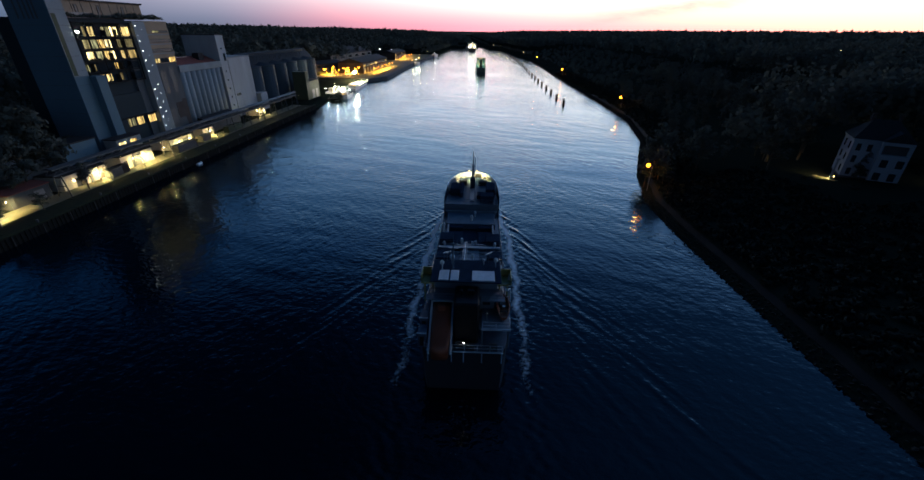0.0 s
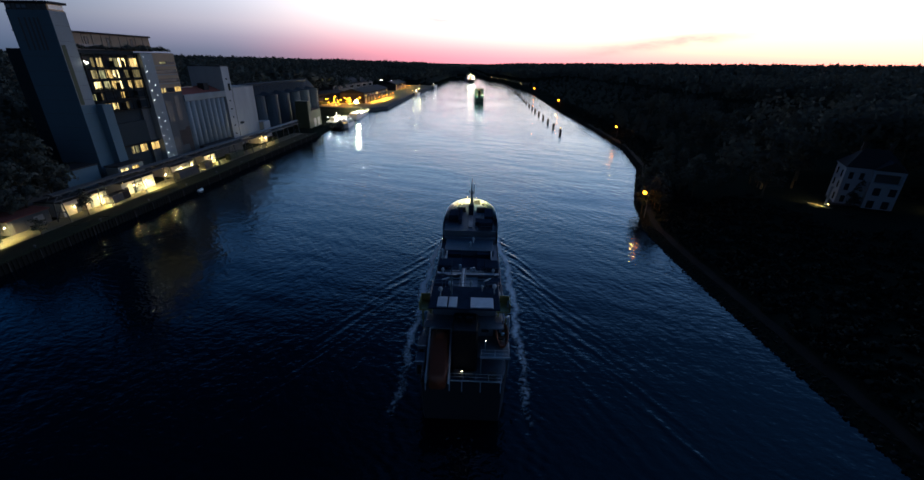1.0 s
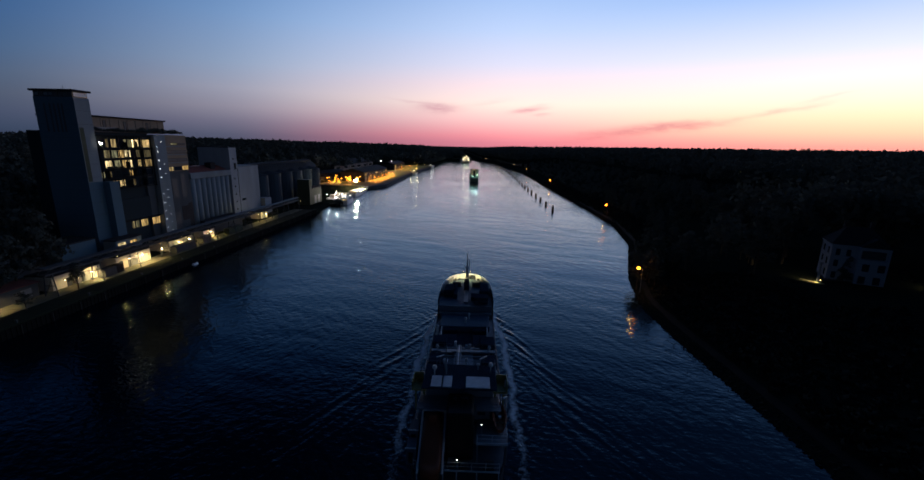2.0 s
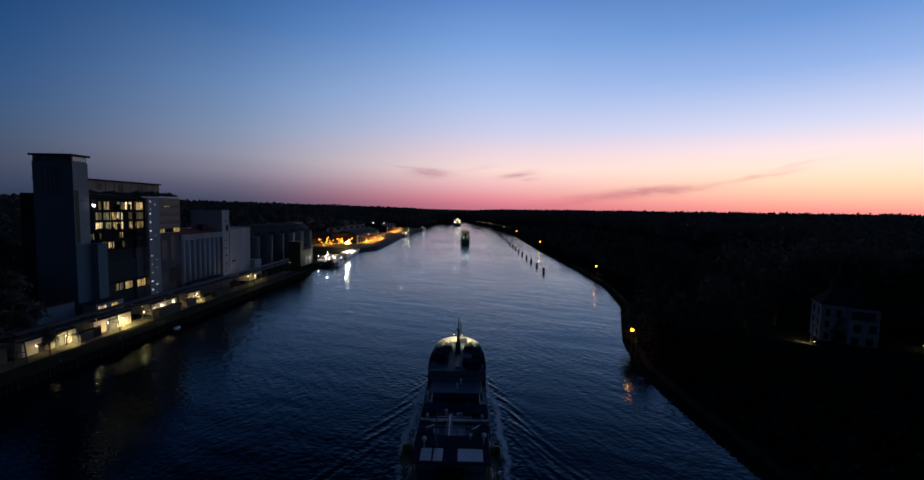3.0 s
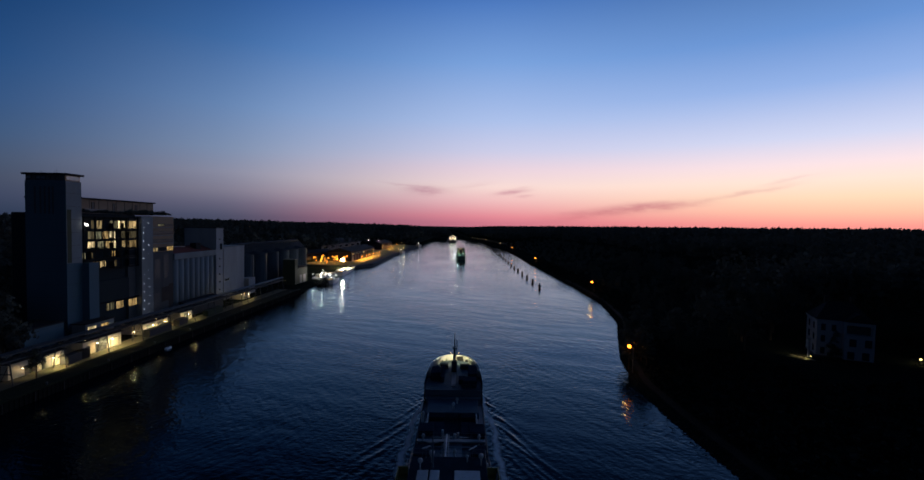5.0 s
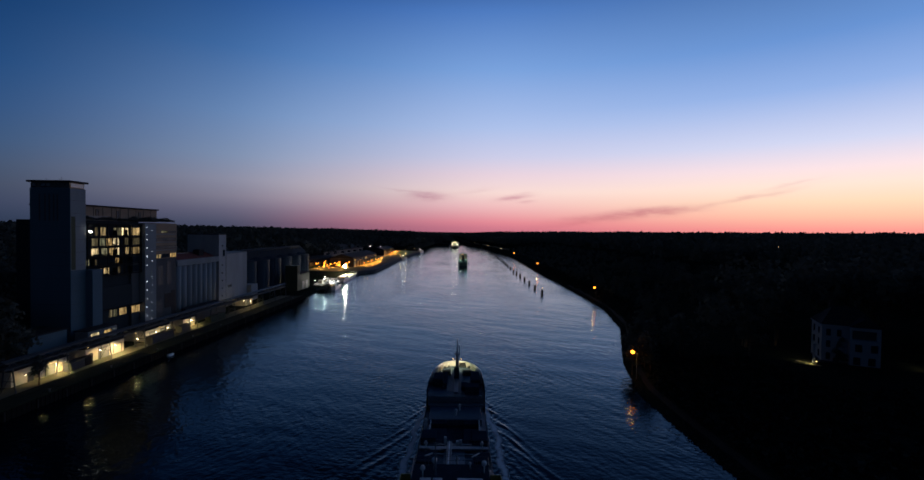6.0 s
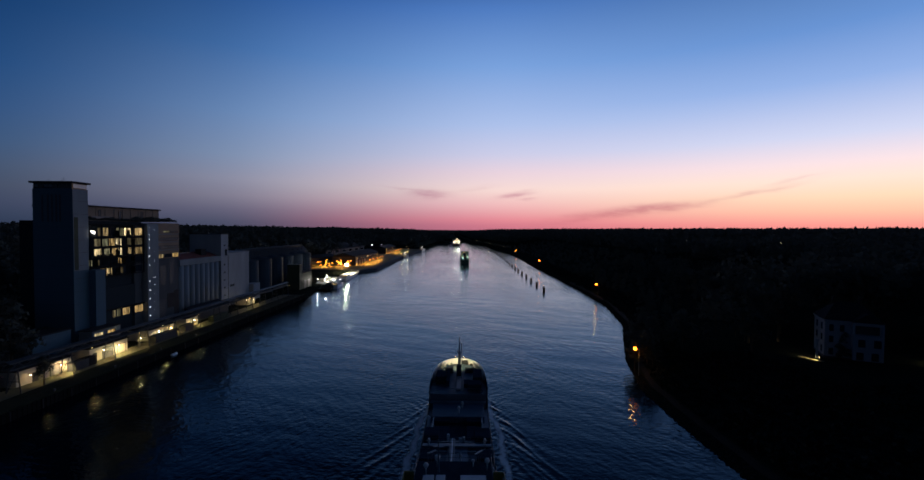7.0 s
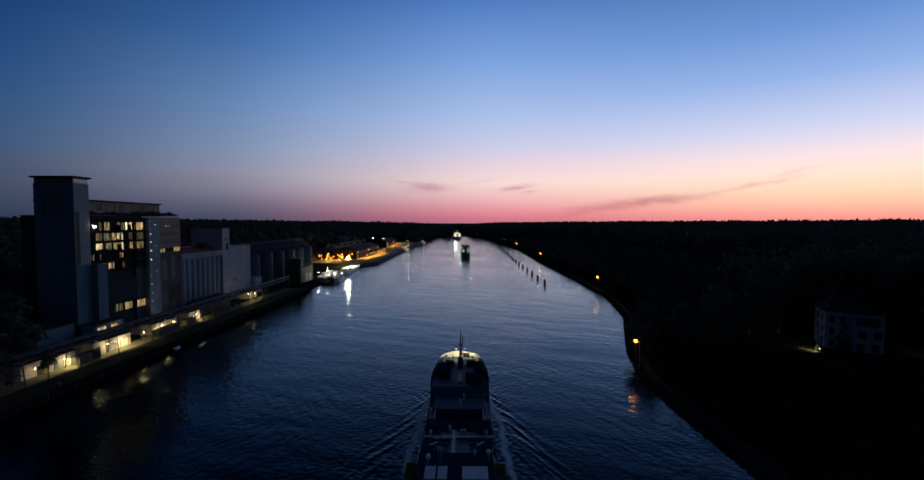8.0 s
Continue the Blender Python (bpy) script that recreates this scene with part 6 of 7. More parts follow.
    for x, tilt in ((-2.9, 0.35), (3.1, 0.5)):
        bm = bm_new()
        rod(bm, (x, 11.2, 14.1), (x, 11.2, 15.3), 0.06, seg=6)
        box(bm, x - 0.12, x + 0.12, 11.05, 11.35, 15.2, 15.4, 0.03)
        foot = part("scanner_post", bm, SHIP_GREY, v)
        bm = bm_new()
        rod(bm, (x - 0.5, 11.2 - tilt, 15.5), (x + 0.5, 11.2 + tilt, 15.5), 0.09, seg=8)
        part("scanner_bar", bm, SHIP_WHITE, foot, "white radar scanner bar")
    # ledges, side lockers and transom posts round the stern
    for x0, x1 in ((-5.4, -1.6), (2.1, 5.4)):
        bm = bm_new()
        box(bm, x0, x1, 4.7, 5.95, 11.45, 11.62, 0.03)
        part("aft_ledge", bm, SHIP_GREY, v)
        bm = bm_new()
        rail(bm, ((x0 + 0.1, 4.8, 11.62), (x1 - 0.1, 4.8, 11.62)), 0.9, 0.9)
        part("ledge_rail", bm, SHIP_GREY, v)
    for s0, s1, z1 in ((0.9, 3.0, 8.7), (3.3, 5.6, 9.4)):
        bm = bm_new()
        box(bm, -6.1, -4.95, s0, s1, 6.42, z1, 0.05)
        side = part("side_locker", bm, DECK, v)
        bm = bm_new()
        box(bm, -5.8, -5.25, s0 - 0.05, s0, 6.7, z1 - 0.5, 0.01)
        part("locker_door", bm, FUNNEL, side)
        bm = bm_new()
        box(bm, -6.15, -4.9, s0 - 0.06, s0 + 0.06, z1, z1 + 0.12)
        part("locker_edge", bm, SHIP_PANEL, side)
    bm = bm_new()
    box(bm, 2.25, 6.1, 1.28, 1.42, 9.26, 9.56, 0.02)
    part("boat_deck_edge", bm, SHIP_PANEL, v)
    bm = bm_new()
    box(bm, -1.5, 5.15, 0.12, 0.3, 6.38, 6.56, 0.02)
    part("stern_edge", bm, SHIP_PANEL, v)
    for x in (-4.7, -1.6, 0.0, 2.4, 5.0):
        bm = bm_new()
        rod(bm, (x, 0.0, 4.9), (x, 0.0, 6.6), 0.09, seg=6)
        part("transom_post", bm, SHIP_PANEL, v)
    bm = bm_new()
    rod(bm, (6.0, 8.6, 12.3), (6.25, 9.5, 13.2), 0.2, seg=8)
    part("smoke_float", bm, SHIP_WHITE, v, "white canister on the bridge wing")
    # funnel
    bm = bm_new()
    box(bm, -1.4, 1.9, 1.9, 6.5, 6.4, 12.9, 0.25)
    part("funnel", bm, FUNNEL, v, "large black funnel casing")
    for x in (-0.5, 0.5, 1.0):
        bm = bm_new()
        rod(bm, (x, 4.4, 12.9), (x, 4.1, 13.7), 0.22, seg=10)
        part("exhaust", bm, FUNNEL, v)
    # free fall lifeboat on its ramp
    for x in (-4.6, -1.7):
        bm = bm_new()
        rod(bm, (x, 5.8, 10.6), (x, -0.6, 6.6), 0.14, seg=8)
        rod(bm, (x, 0.6, 6.4), (x, 0.6, 7.4), 0.12, seg=8)
        rod(bm, (x, 3.6, 6.4), (x, 3.6, 9.2), 0.12, seg=8)
        part("launch_rail", bm, SHIP_WHITE, v)
    bm = bm_new()
    small_boat_hull(bm, -3.15, 5.4, -0.4, 2.7, 8.7, 10.7, 7.4, 0.4)
    boat = part("free_fall_lifeboat", bm, SHIP_ORANGE, v, "orange enclosed lifeboat on a sloping ramp", smooth=True)
    bm = bm_new()
    box(bm, -3.7, -2.6, 4.0, 4.9, 10.2, 11.1, 0.12)
    part("cockpit", bm, SHIP_ORANGE, boat)
    bm = bm_new()
    rod(bm, (-4.6, 5.8, 10.6), (-1.7, 5.8, 10.6), 0.12, seg=8)
    part("ramp_head", bm, SHIP_WHITE, v)
    # rescue boat and davit
    bm = bm_new()
    rings = []
    for f, k in ((0, 0.62), (0.15, 0.8), (0.35, 0.95), (0.55, 0.95), (0.72, 0.78), (0.86, 0.5), (0.95, 0.25), (1.0, 0.04)):
        y = 3.2 + 4.9 * f
        z = 10.6 + 0.35 * max(0.0, f - 0.5)
        rings.append([bm.verts.new((5.2 + k * q, y, zz)) for q, zz in ((-1, z), (-0.55, 9.75), (0, 9.55), (0.55, 9.75), (1, z), (0.78, z - 0.02), (0.5, 10.05), (-0.5, 10.05), (-0.78, z - 0.02))])
    for r0, r1 in zip(rings, rings[1:]):
        for k in range(9):
            bm.faces.new((r0[k], r0[(k + 1) % 9], r1[(k + 1) % 9], r1[k]))
    bm.faces.new(rings[0][::-1])
    bm.faces.new(rings[-1])
    boat = part("rescue_boat", bm, SHIP_ORANGE, v, "open orange rescue boat under a davit")
    for y in (4.2, 5.4, 6.5):
        bm = bm_new()
        box(bm, 4.6, 5.8, y, y + 0.28, 10.2, 10.28, 0.01)
        part("thwart", bm, FUNNEL, boat)
    bm = bm_new()
    rod(bm, (6.2, 7.7, 9.2), (6.2, 7.7, 11.8), 0.14, seg=8)
    rod(bm, (6.2, 7.7, 11.8), (5.6, 6.0, 12.6), 0.12, seg=8)
    part("davit", bm, SHIP_WHITE, v)
    bm = bm_new()
    box(bm, 2.3, 6.0, 1.4, 7.6, 9.3, 9.5)
    for x in (2.4, 5.9):
        for s in (1.5, 4.5):
            rod(bm, (x, s, 6.4), (x, s, 9.3), 0.1, seg=6)
    part("boat_deck", bm, SHIP_GREY, v)
    bm = bm_new()
    rail(bm, ((2.35, 1.45, 9.5), (5.95, 1.45, 9.5), (5.95, 3.4, 9.5)))
    part("boat_deck_rail", bm, SHIP_WHITE, v)
    bm = bm_new()
    rail(bm, ((-1.5, 0.4, 6.42), (5.1, 0.4, 6.42)), 1.05, 1.6)
    rail(bm, ((-5.6, 3.0, 6.42), (-5.2, 0.6, 6.42), (-4.8, 0.4, 6.42)), 1.05, 1.0)
    part("stern_rail", bm, SHIP_WHITE, v)
    bm = bm_new()
    for x in (-5.7, 4.9):
        box(bm, x, x + 0.8, 5.0, 5.06, 7.0, 8.8)
    part("aft_door", bm, STEEL_DARK, v)
    for x, s, r in ((-0.6, 1.2, 0.5), (3.9, 1.0, 0.45), (0.9, 0.9, 0.35)):
        bm = bm_new()
        rod(bm, (x - 0.5, s, 6.95), (x + 0.5, s, 6.95), r, seg=12)
        box(bm, x - 0.6, x + 0.6, s - 0.4, s + 0.4, 6.42, 6.6)
        part("mooring_winch", bm, STEEL_DARK, v)
    for x, s, z, r in ((0.0, 0.35, 7.9, 0.06), (2.9, 2.2, 11.4, 0.035)):
        bm = bm_new()
        rod(bm, (x, s + 0.1, 6.4 if z < 9 else 9.5), (x, s + 0.1, z), 0.04, seg=5)
        part("lamp_stalk", bm, SHIP_GREY, v)
        bm = bm_new()
        ball(bm, x, s, z, r, 8)
        part("bulb", bm, BULB_WHITE, v)
    for x, s in ((-5.3, 7.4), (5.3, 5.6), (-5.5, 3.4)):
        bm = bm_new()
        rod(bm, (x, s, 9.2 if s > 5 else 6.4), (x, s, 10.3 if s > 5 else 7.5), 0.25, seg=10)
        part("life_raft", bm, SHIP_WHITE, v)


make_ship()


def far_ship(m, long, beam, label, lit, hull_mat, bulb, bulbs, power):
    v = thing("far_ship", m, label, "ship", "ships further up the canal")
    part("hull", make_hull(long, beam, ((0, 5.0), (18, 5.0), (19, 3.6), (long * 0.85, 3.8), (long * 0.86, 6), (long, 7.2))), hull_mat, v)
    part("main_deck", deck_plate(0.5, long * 0.96, long, beam, 3.7), DECK_DARK, v)
    part("poop_deck", deck_plate(0.4, 18, long, beam, 5.05), DECK, v)
    w = beam / 2
    z = 5.0
    for k, (a, b, i) in enumerate(((4, 17, 0.6), (5, 16, 1.0), (6, 15, 1.4), (8, 14, 1.0))):
        bm = bm_new()
        box(bm, -w + i, w - i, a, b, z, z + 2.6, 0.06)
        tier = part("deckhouse_tier", bm, lit, v)
        for j in range(5):
            bm = bm_new()
            x = -w + i + 0.8 + j * (2 * (w - i) - 1.6 - 0.9) / 4
            box(bm, x, x + 0.9, a - 0.04, a, z + 1.0, z + 1.9)
            part("window", bm, PANE_LIT if (j + k) % 3 else PANE_DARK, tier)
        z += 2.6
    bm = bm_new()
    box(bm, -1.2, 1.2, 2.4, 4.4, 5, 13.5, 0.2)
    part("funnel", bm, FUNNEL, v)
    bm = bm_new()
    rod(bm, (0, 11, z), (0, 11, z + 6), 0.2, 0.1, 6)
    rod(bm, (-1.6, 11, z + 3), (1.6, 11, z + 3), 0.1, seg=5)
    part("mast", bm, SHIP_GREY, v)
    bm = bm_new()
    rod(bm, (0, long * 0.9, 6), (0, long * 0.9, 15), 0.2, 0.1, 6)
    part("foremast", bm, SHIP_GREY, v)
    for a in range(3):
        bm = bm_new()
        s = 21 + a * (long * 0.6) / 3
        box(bm, -w + 1.2, w - 1.2, s, s + long * 0.17, 3.6, 5.2, 0.1)
        part("hatch", bm, DECK_DARK, v)
    for x, s, zz, r in bulbs:
        bm = bm_new()
        ball(bm, x, s, zz, r, 8)
        part("bulb", bm, bulb, v)
    if power:
        for x, s, zz, r in bulbs[:2]:
            p = m @ Vector((x, s - 0.8, zz))
            point_lamp(p.x, p.y, p.z, power, (1.0, 0.9, 0.6) if bulb is BULB_SHIP else (0.7, 1.0, 0.85))


far_ship(pose(28.0, 520.7, 0, 0, 0, -2), 80, 12.5, "dark green cargo ship seen from astern with pale deck lamps", surface("ship_green_paint", (0.05, 0.14, 0.12), 0.5, vary=0.3), surface("ship_green_hull", (0.02, 0.05, 0.045), 0.5, vary=0.3), BULB_GREEN,
         ((-3.6, 1.5, 7.2, 0.3), (3.4, 1.5, 8.4, 0.3), (0.6, 3.0, 10.5, 0.2), (-1.8, 0.5, 6.6, 0.2)), 500)
far_ship(pose(36.5, 1090, 0, 0, 0, 3), 110, 20, "distant ship with a brightly lit superstructure", SHIP_WHITE, HULL, BULB_SHIP,
         ((-4.0, 2.0, 14.0, 0.7), (4.0, 2.0, 14.0, 0.7), (-6.5, 3.0, 9.0, 0.8), (6.5, 3.0, 9.0, 0.8), (0.0, 3.0, 18.0, 0.8), (0, 1.5, 11.0, 0.6)), 9000)


# the lit quay further up on the harbour side
def far_building(x0, y0, x1, y1, depth, h, wall, label, bays, lit):
    a, b = Vector((x0, y0, 0)), Vector((x1, y1, 0))
    l = (b - a).length
    ang = math.degrees(math.atan2(y1 - y0, x1 - x0)) - 90
    s = thing("warehouse", pose(x0, y0, 2.6, 0, 0, ang), label, "warehouse", "warehouses on the far quay")
    bm = bm_new()
    box(bm, -depth, 0, 0, l, -0.6, h, 0.05)
    part("wall", bm, wall, s)
    bm = bm_new()
    along(bm, ((-depth - 0.5, h), (0.6, h), (0.6, h + 0.3), (-depth / 2, h + depth * 0.16), (-depth - 0.5, h + 0.3)), -0.5, l + 0.5)
    part("roof", bm, ROOF_DARK, s)
    for i in range(bays):
        y = (i + 0.5) * l / bays
        bm = bm_new()
        box(bm, -0.1, 0.35, y - l / bays / 2, y - l / bays / 2 + 0.8, -0.2, h - 0.6)
        part("pilaster", bm, wall, s)
        bm = bm_new()
        box(bm, -0.1, 0.06, y - l / bays * 0.22, y + l / bays * 0.3, 0, h * 0.55)
        part("gate", bm, STEEL_DARK if (i % 3) else STEEL_GREY, s)
        bm = bm_new()
        box(bm, -0.05, 0.06, y - l / bays * 0.2, y + l / bays * 0.28, h * 0.66, h * 0.84)
        part("upper_window", bm, PANE_DARK if i % 4 else lit, s)
    return s


def far_lamp(x, y, z, bulb, r, watts, tint, label="tall lamp mast lighting the far quay", shaded=False, aim=None):
    g = land_height(x, y)
    s = thing("lamp_mast", pose(x, y, g), label, "lamp", "lamp masts on the far quay")
    bm = bm_new()
    rod(bm, (0, 0, -0.3), (0, 0, z - g), 0.14, 0.08, 6)
    box(bm, -0.5, 0.5, -0.2, 0.2, z - g, z - g + 0.15)
    part("pole", bm, STEEL_DARK, s)
    bm = bm_new()
    ball(bm, 0, 0, z - g - r * 0.8, r, 8, 0.7)
    part("bulb", bm, bulb, s)
    if aim:
        spot_lamp((x + r * 0.4, y - r - 0.4, z - r), aim, watts, tint, 140, 0.5)
    elif watts and shaded:
        spot_lamp((x, y - r * 0.3, z - r * 1.5 - 0.6), (x - 1.5, y, z - 6.5 - r), watts, tint, 155, 0.3)
    elif watts:
        point_lamp(x + r + 0.3, y - r - 0.6, z - r * 0.8 - 0.4, watts, tint, 0.5)


def make_far_quay():
    far_building(-96, 451.9, -87, 550.7, 26, 10.5, BRICK_WALL, "brick quay warehouse lit orange by lamps along its front", 9, PANE_LIT)
    far_building(-93, 669, -87, 755.5, 24, 9.5, BRICK_WALL, "long brick warehouse lit orange further up the quay", 7, PANE_LIT)
    far_building(-150, 441.3, -126, 494.3, 20, 8.0, BRICK_WALL, "low brick warehouse standing behind the far quay", 5, PANE_DIM)
    far_building(-150, 529.6, -128, 670.8, 40, 13.0, STEEL_DARK, "wide dark hall behind the far quay", 6, PANE_DARK)
    # flood lamp: its bloom is modelled as a glowing ball of 1.5 m radius
    far_lamp(-92.1, 396.3, 10.5, BULB_FLOOD, 1.5, 36000, (1.0, 0.82, 0.5), aim=(-72, 346, 0))
    for i in range(6):
        far_lamp(-85.5 + i * 1.35, 459 + i * 16.8, 8.2, BULB_SODIUM, 0.5, 22000, (1.0, 0.42, 0.07), shaded=True)
    for x, y in ((-118.7, 459.8), (-112, 445.7), (-128, 454.5), (-108, 439.5), (-104, 423.6), (-122, 432.5), (-101, 443.1), (-134, 445.7)):
        far_lamp(x, y, 8.0, BULB_SODIUM, 0.85, 22000 if x < -110 else 7000, (1.0, 0.42, 0.07), shaded=True)
    for i in range(5):
        far_lamp(-82 + i * 1.3, 675 + i * 17.6, 8.0, BULB_SODIUM, 0.4, 22000, (1.0, 0.42, 0.07), shaded=True)
    for x, y, z, r in ((-127, 739.6, 15.5, 0.75), (-153, 653.1, 16.5, 0.6), (-146, 654.9, 16.5, 0.6), (-110, 750.2, 15, 0.5)):
        far_lamp(x, y, z, BULB_WHITE, r, 0, COOL, "tall lamp mast with a white flood lamp")
    for x, y, z in ((-99, 413.1, 7), (-106, 418.4, 8), (-112, 414.8, 6), (-117, 425.4, 8.5), (-124, 420.1, 7), (-96, 427.2, 6), (-129, 436, 9), (-102, 432.5, 5.5)):
        far_lamp(x, y, z, BULB_SODIUM, 0.5, 0, SODIUM)
    for x, y, z in ((-117.4, 440, 8), (-113.1, 441, 9.3), (-108.4, 440, 9.9), (-97.8, 440, 10.2), (-124.9, 440, 5), (-122.8, 440, 11), (-121.2, 455, 13.2), (-102.5, 446, 8.5), (-111, 447, 6.2), (-119.5, 436, 5.6)):
        far_lamp(x, y, z, BULB_SODIUM, 0.7, 0, SODIUM, "lamp mast with an orange lamp on the far quay")
    far_lamp(-57, 1124.4, 8, BULB_SODIUM, 1.0, 0, SODIUM)
    far_lamp(-55, 637.2, 9, BULB_WARM, 0.8, 400, WARM)
    far_lamp(-62, 617.8, 7, BULB_WARM, 0.5, 150, WARM)
    for x, y, z in ((-60, 891.4, 8), (-54, 820.8, 8), (-64, 759, 8), (-72, 798.8, 9)):
        far_lamp(x, y, z, BULB_WARM, 0.3, 0, WARM)
    q = thing("far_quay_wall", pose(0, 0, 0), "dark quay wall below the lit warehouses", "quay", kind="structure")
    pts = ((-86, 402.5), (-69, 428.9), (-62, 585.2), (-40, 872))
    for (xa, ya), (xb, yb) in zip(pts, pts[1:]):
        bm = bm_new()
        a, b = Vector((xa, ya, 0)), Vector((xb, yb, 0))
        nrm = Vector((-(yb - ya), xb - xa, 0)).normalized()
        lo = [bm.verts.new((p.x, p.y, zz)) for p, zz in ((a - nrm * 0.6, -4), (b - nrm * 0.6, -4), (b - nrm * 0.6, 2.9), (a - nrm * 0.6, 2.9))]
        hi = [bm.verts.new((p.x, p.y, zz)) for p, zz in ((a + nrm * 4, -4), (b + nrm * 4, -4), (b + nrm * 4, 2.9), (a + nrm * 4, 2.9))]
        for f in ((0, 1, 2, 3),):
            bm.faces.new([lo[k] for k in f])
            bm.faces.new([hi[k] for k in reversed(f)])
        for k in range(4):
            bm.faces.new((lo[k], hi[k], hi[(k + 1) % 4], lo[(k + 1) % 4]))
        part("quay_wall", bm, CONCRETE_DARK, q)
    bm = bm_new()
    prism(bm, ((-150, 415), (-88, 408), (-71, 432), (-64, 585), (-46, 838), (-100, 838)), 2.6, 3.05)
    tagged(part("far_quay_paving", bm, PAVING), "worn paving of the lit far quay", "paving", kind="structure")


make_far_quay()


def moored_boat(m, long, beam, label, bulbs, cabin=True):
    v = thing("moored_boat", m, label, "boat", "boats along the quay")
    part("hull", make_hull(long, beam, ((0, 1.7), (long * 0.7, 1.8), (long, 2.8)), 0.8), BOAT_WHITE, v)
    part("deck", deck_plate(0.3, long * 0.97, long, beam, 1.6, 0.1), BOAT_WHITE, v)
    for sx in (-1, 1):
        part("bulwark", bulwark(0.2, long * 0.99, long, beam, 1.6, 2.5, sx), BOAT_WHITE, v)
    if cabin:
        bm = bm_new()
        box(bm, -beam * 0.34, beam * 0.34, long * 0.08, long * 0.3, 1.6, 4.2, 0.1)
        c = part("cabin", bm, BOAT_WHITE, v)
        for i in range(4):
            bm = bm_new()
            box(bm, -beam * 0.3 + i * beam * 0.16, -beam * 0.19 + i * beam * 0.16, long * 0.08 - 0.04, long * 0.08, 2.8, 3.7)
            part("window", bm, PANE_LIT, c)
        bm = bm_new()
        rod(bm, (0, long * 0.2, 4.2), (0, long * 0.2, 7.5), 0.08, seg=6)
        part("mast", bm, STEEL_GREY, v)
    for x, s, z, r in bulbs:
        bm = bm_new()
        rod(bm, (x, s, 1.6), (x, s, z), 0.05, seg=5)
        part("lamp_stalk", bm, STEEL_GREY, v)
        bm = bm_new()
        ball(bm, x, s, z, r, 8)
        part("bulb", bm, BULB_WHITE, v)


moored_boat(pose(-84.5, 346, 0, 0, 0, 1), 60, 9, "long white barge moored along the quay", ())
moored_boat(pose(-79, 300.1, 0, 0, 0, 2), 22, 6, "small white work boat moored under bright lamps", ((-1.5, 6, 5.5, 0.25), (1.5, 14, 5.0, 0.25)))
moored_boat(pose(-58.5, 617.8, 0, 0, 0, -5), 26, 7, "white boat with a lit cabin at the far quay", ((0, 8, 6, 0.5),))
moored_boat(pose(-44, 829.6, 0, 0, 0, -5), 34, 9, "dark shaped launch moored far up the canal", ((0, 10, 7, 0.5),))


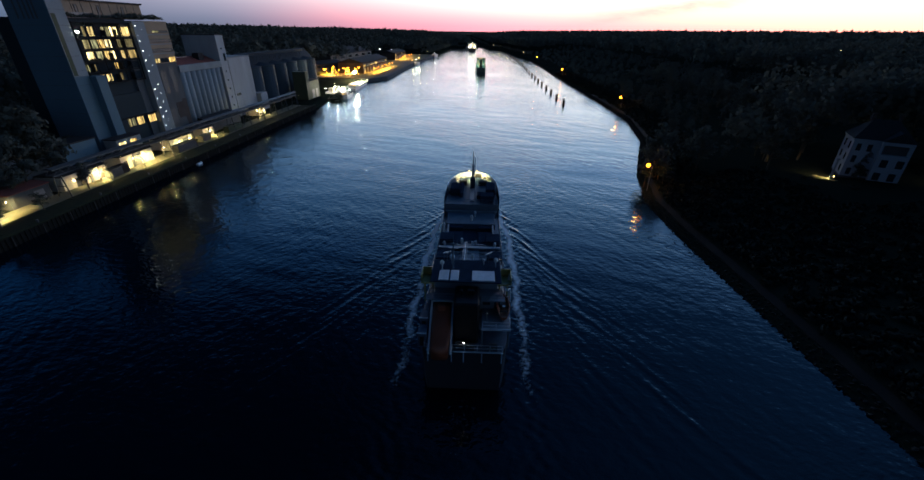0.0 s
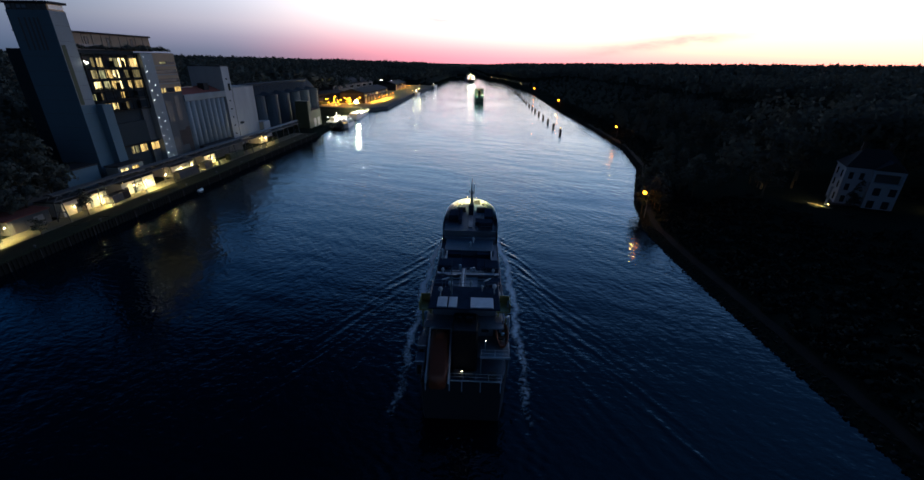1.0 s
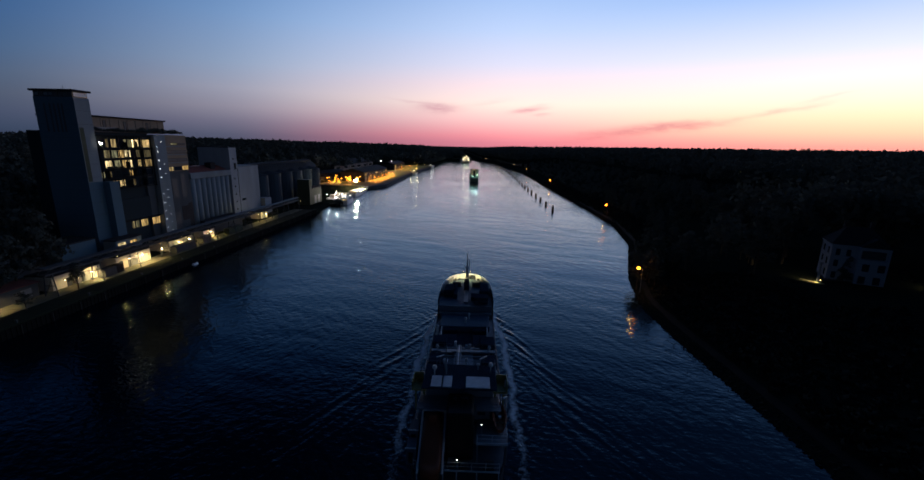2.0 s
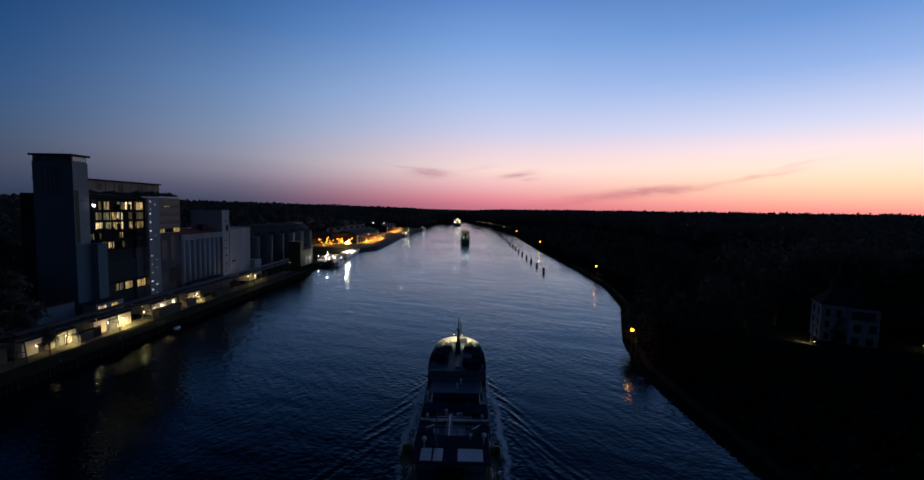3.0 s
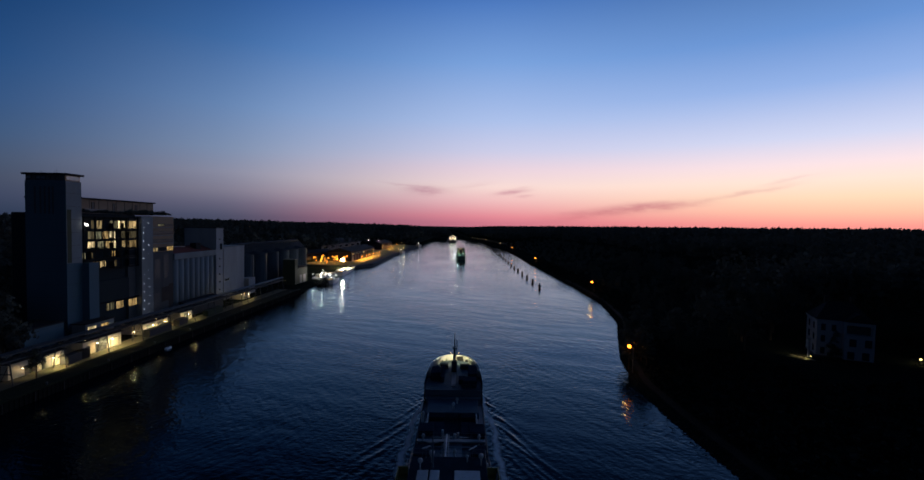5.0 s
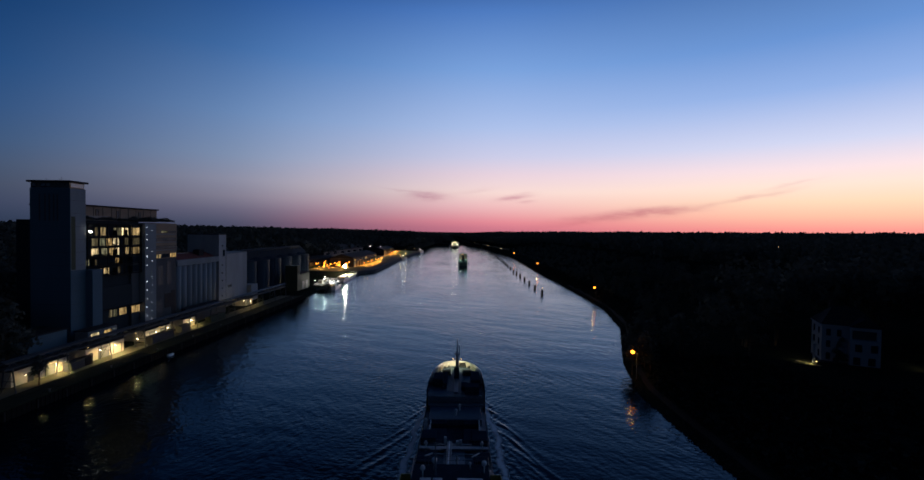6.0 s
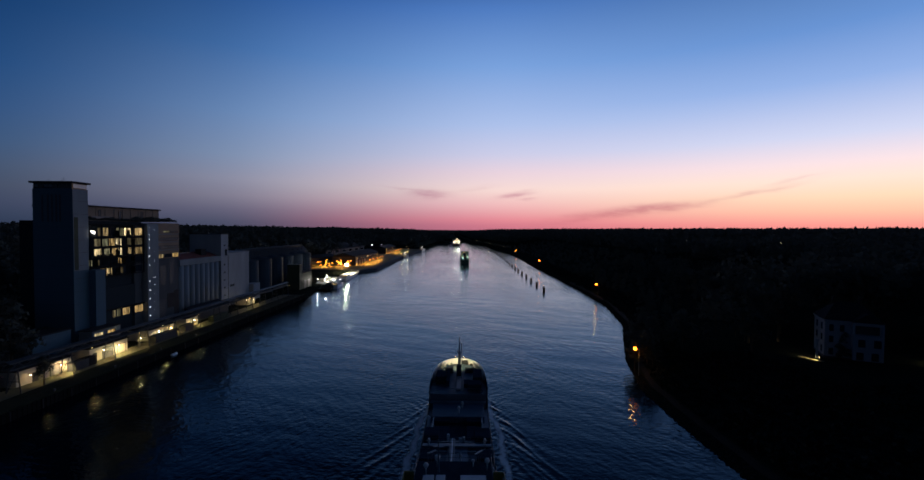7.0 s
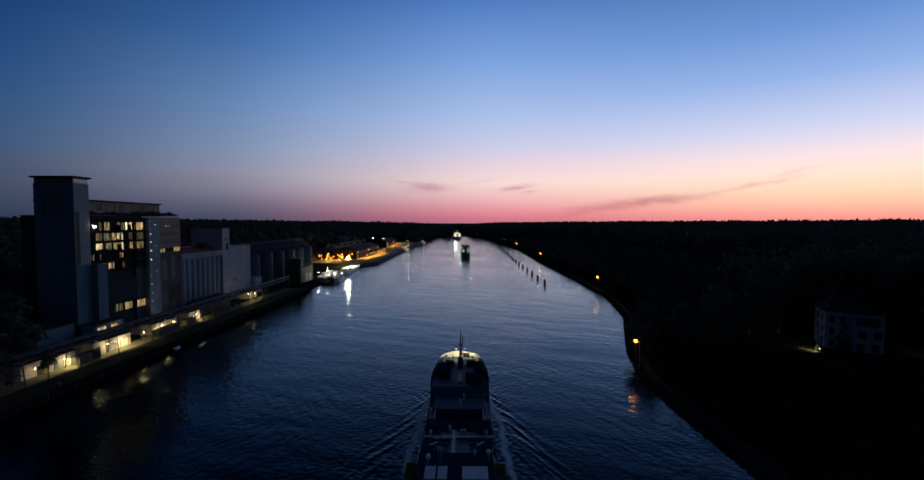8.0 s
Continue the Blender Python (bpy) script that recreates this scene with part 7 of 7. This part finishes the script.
def make_work_place():
    for x, y, z, r, w in ((-88.6, 314.2, 6.5, 0.35, 1500), (-85.5, 321.3, 5, 0.3, 1000), (-90.5, 323, 7.5, 0.25, 500), (-92.5, 305.4, 6.5, 0.25, 500), (-87, 327.4, 4.5, 0.3, 800)):
        g = land_height(x, y)
        s = thing("work_lamp", pose(x, y, g), "bright white work lamp on a pole by the water", "lamp", "work lamps by the moored boats")
        bm = bm_new()
        rod(bm, (0, 0, -0.3), (0, 0, z - g), 0.08, 0.06, 6)
        part("pole", bm, STEEL_DARK, s)
        bm = bm_new()
        ball(bm, 0, 0, z - g, r, 8)
        part("bulb", bm, BULB_WHITE, s)
        if w:
            point_lamp(x + 0.3, y - 0.5, z - 0.6, w, (1.0, 0.95, 0.8))
    p = thing("pontoon", pose(-88.5, 309.8, 0, 0, 0, -2), "pale work pontoon crowded with gear under bright lamps", "pontoon")
    bm = bm_new()
    box(bm, -6, 6.5, 0, 22, -0.8, 3.3, 0.1)
    part("deck", bm, BOAT_WHITE, p)
    for k, (x, y, w, l, h) in enumerate(((-4, 2, 3, 4, 2.4), (1, 4, 2.2, 5, 1.6), (-3, 10, 3.4, 5, 2.8), (3, 12, 2, 3, 1.2), (0.5, 17, 4, 3, 2.0), (4, 18, 1.6, 2.2, 1.0))):
        bm = bm_new()
        box(bm, x, x + w, y, y + l, 3.3, 3.3 + h, 0.1)
        part("gear_crate", bm, SHIP_WHITE if k % 2 else SHED_WALL, p)
    j = thing("jetty", pose(-86, 291.3, 0, 0, 0, -3), "dark timber jetty overgrown with bushes", "jetty")
    bm = bm_new()
    box(bm, -2, 6.5, 0, 24, 1.0, 1.5, 0.04)
    part("deck", bm, TIMBER_DARK, j)
    for k in range(7):
        for x in (0.5, 6.0):
            bm = bm_new()
            rod(bm, (x, 1 + k * 3.6, -4), (x, 1 + k * 3.6, 2.3), 0.25, seg=7)
            part("pile", bm, TIMBER_DARK, j)
    cs = np.array([(1.5 + 2.0 * (i % 3), 1.5 + 1.9 * i, 2.3) for i in range(11)])
    me = leaf_cloud("bushes", cs + np.array((-86, 291.3, 0)), np.array([(2.4, 2.2, 2.0)] * 11), 120, 0.16, 77)
    tagged(new("bushes", me), "dark bushes growing along the jetty", "bushes", kind="stuff")


make_work_place()


def make_dinghy():
    d = thing("dinghy", at_harbour(1.35, 52.6, 0), "small white dinghy lying against the quay wall", "boat", "boats along the quay")
    part("hull", small_boat_hull(bm_new(), 0, 0, 2.6, 1.3, -0.35, 0.55), BOAT_WHITE, d)
    bm = bm_new()
    box(bm, -0.5, 0.5, 1.1, 1.4, 0.5, 0.58, 0.02)
    part("thwart", bm, TIMBER_DARK, d)


make_dinghy()
for x, y, bulb in ((192, 314, BULB_WHITE), (206, 240, BULB_WARM), (-232, 513, BULB_WARM)):
    far_lamp(x, y, land_height(x, y) + 27, bulb, 0.11, 0, WARM, "tall lamp mast standing far back in the woods")
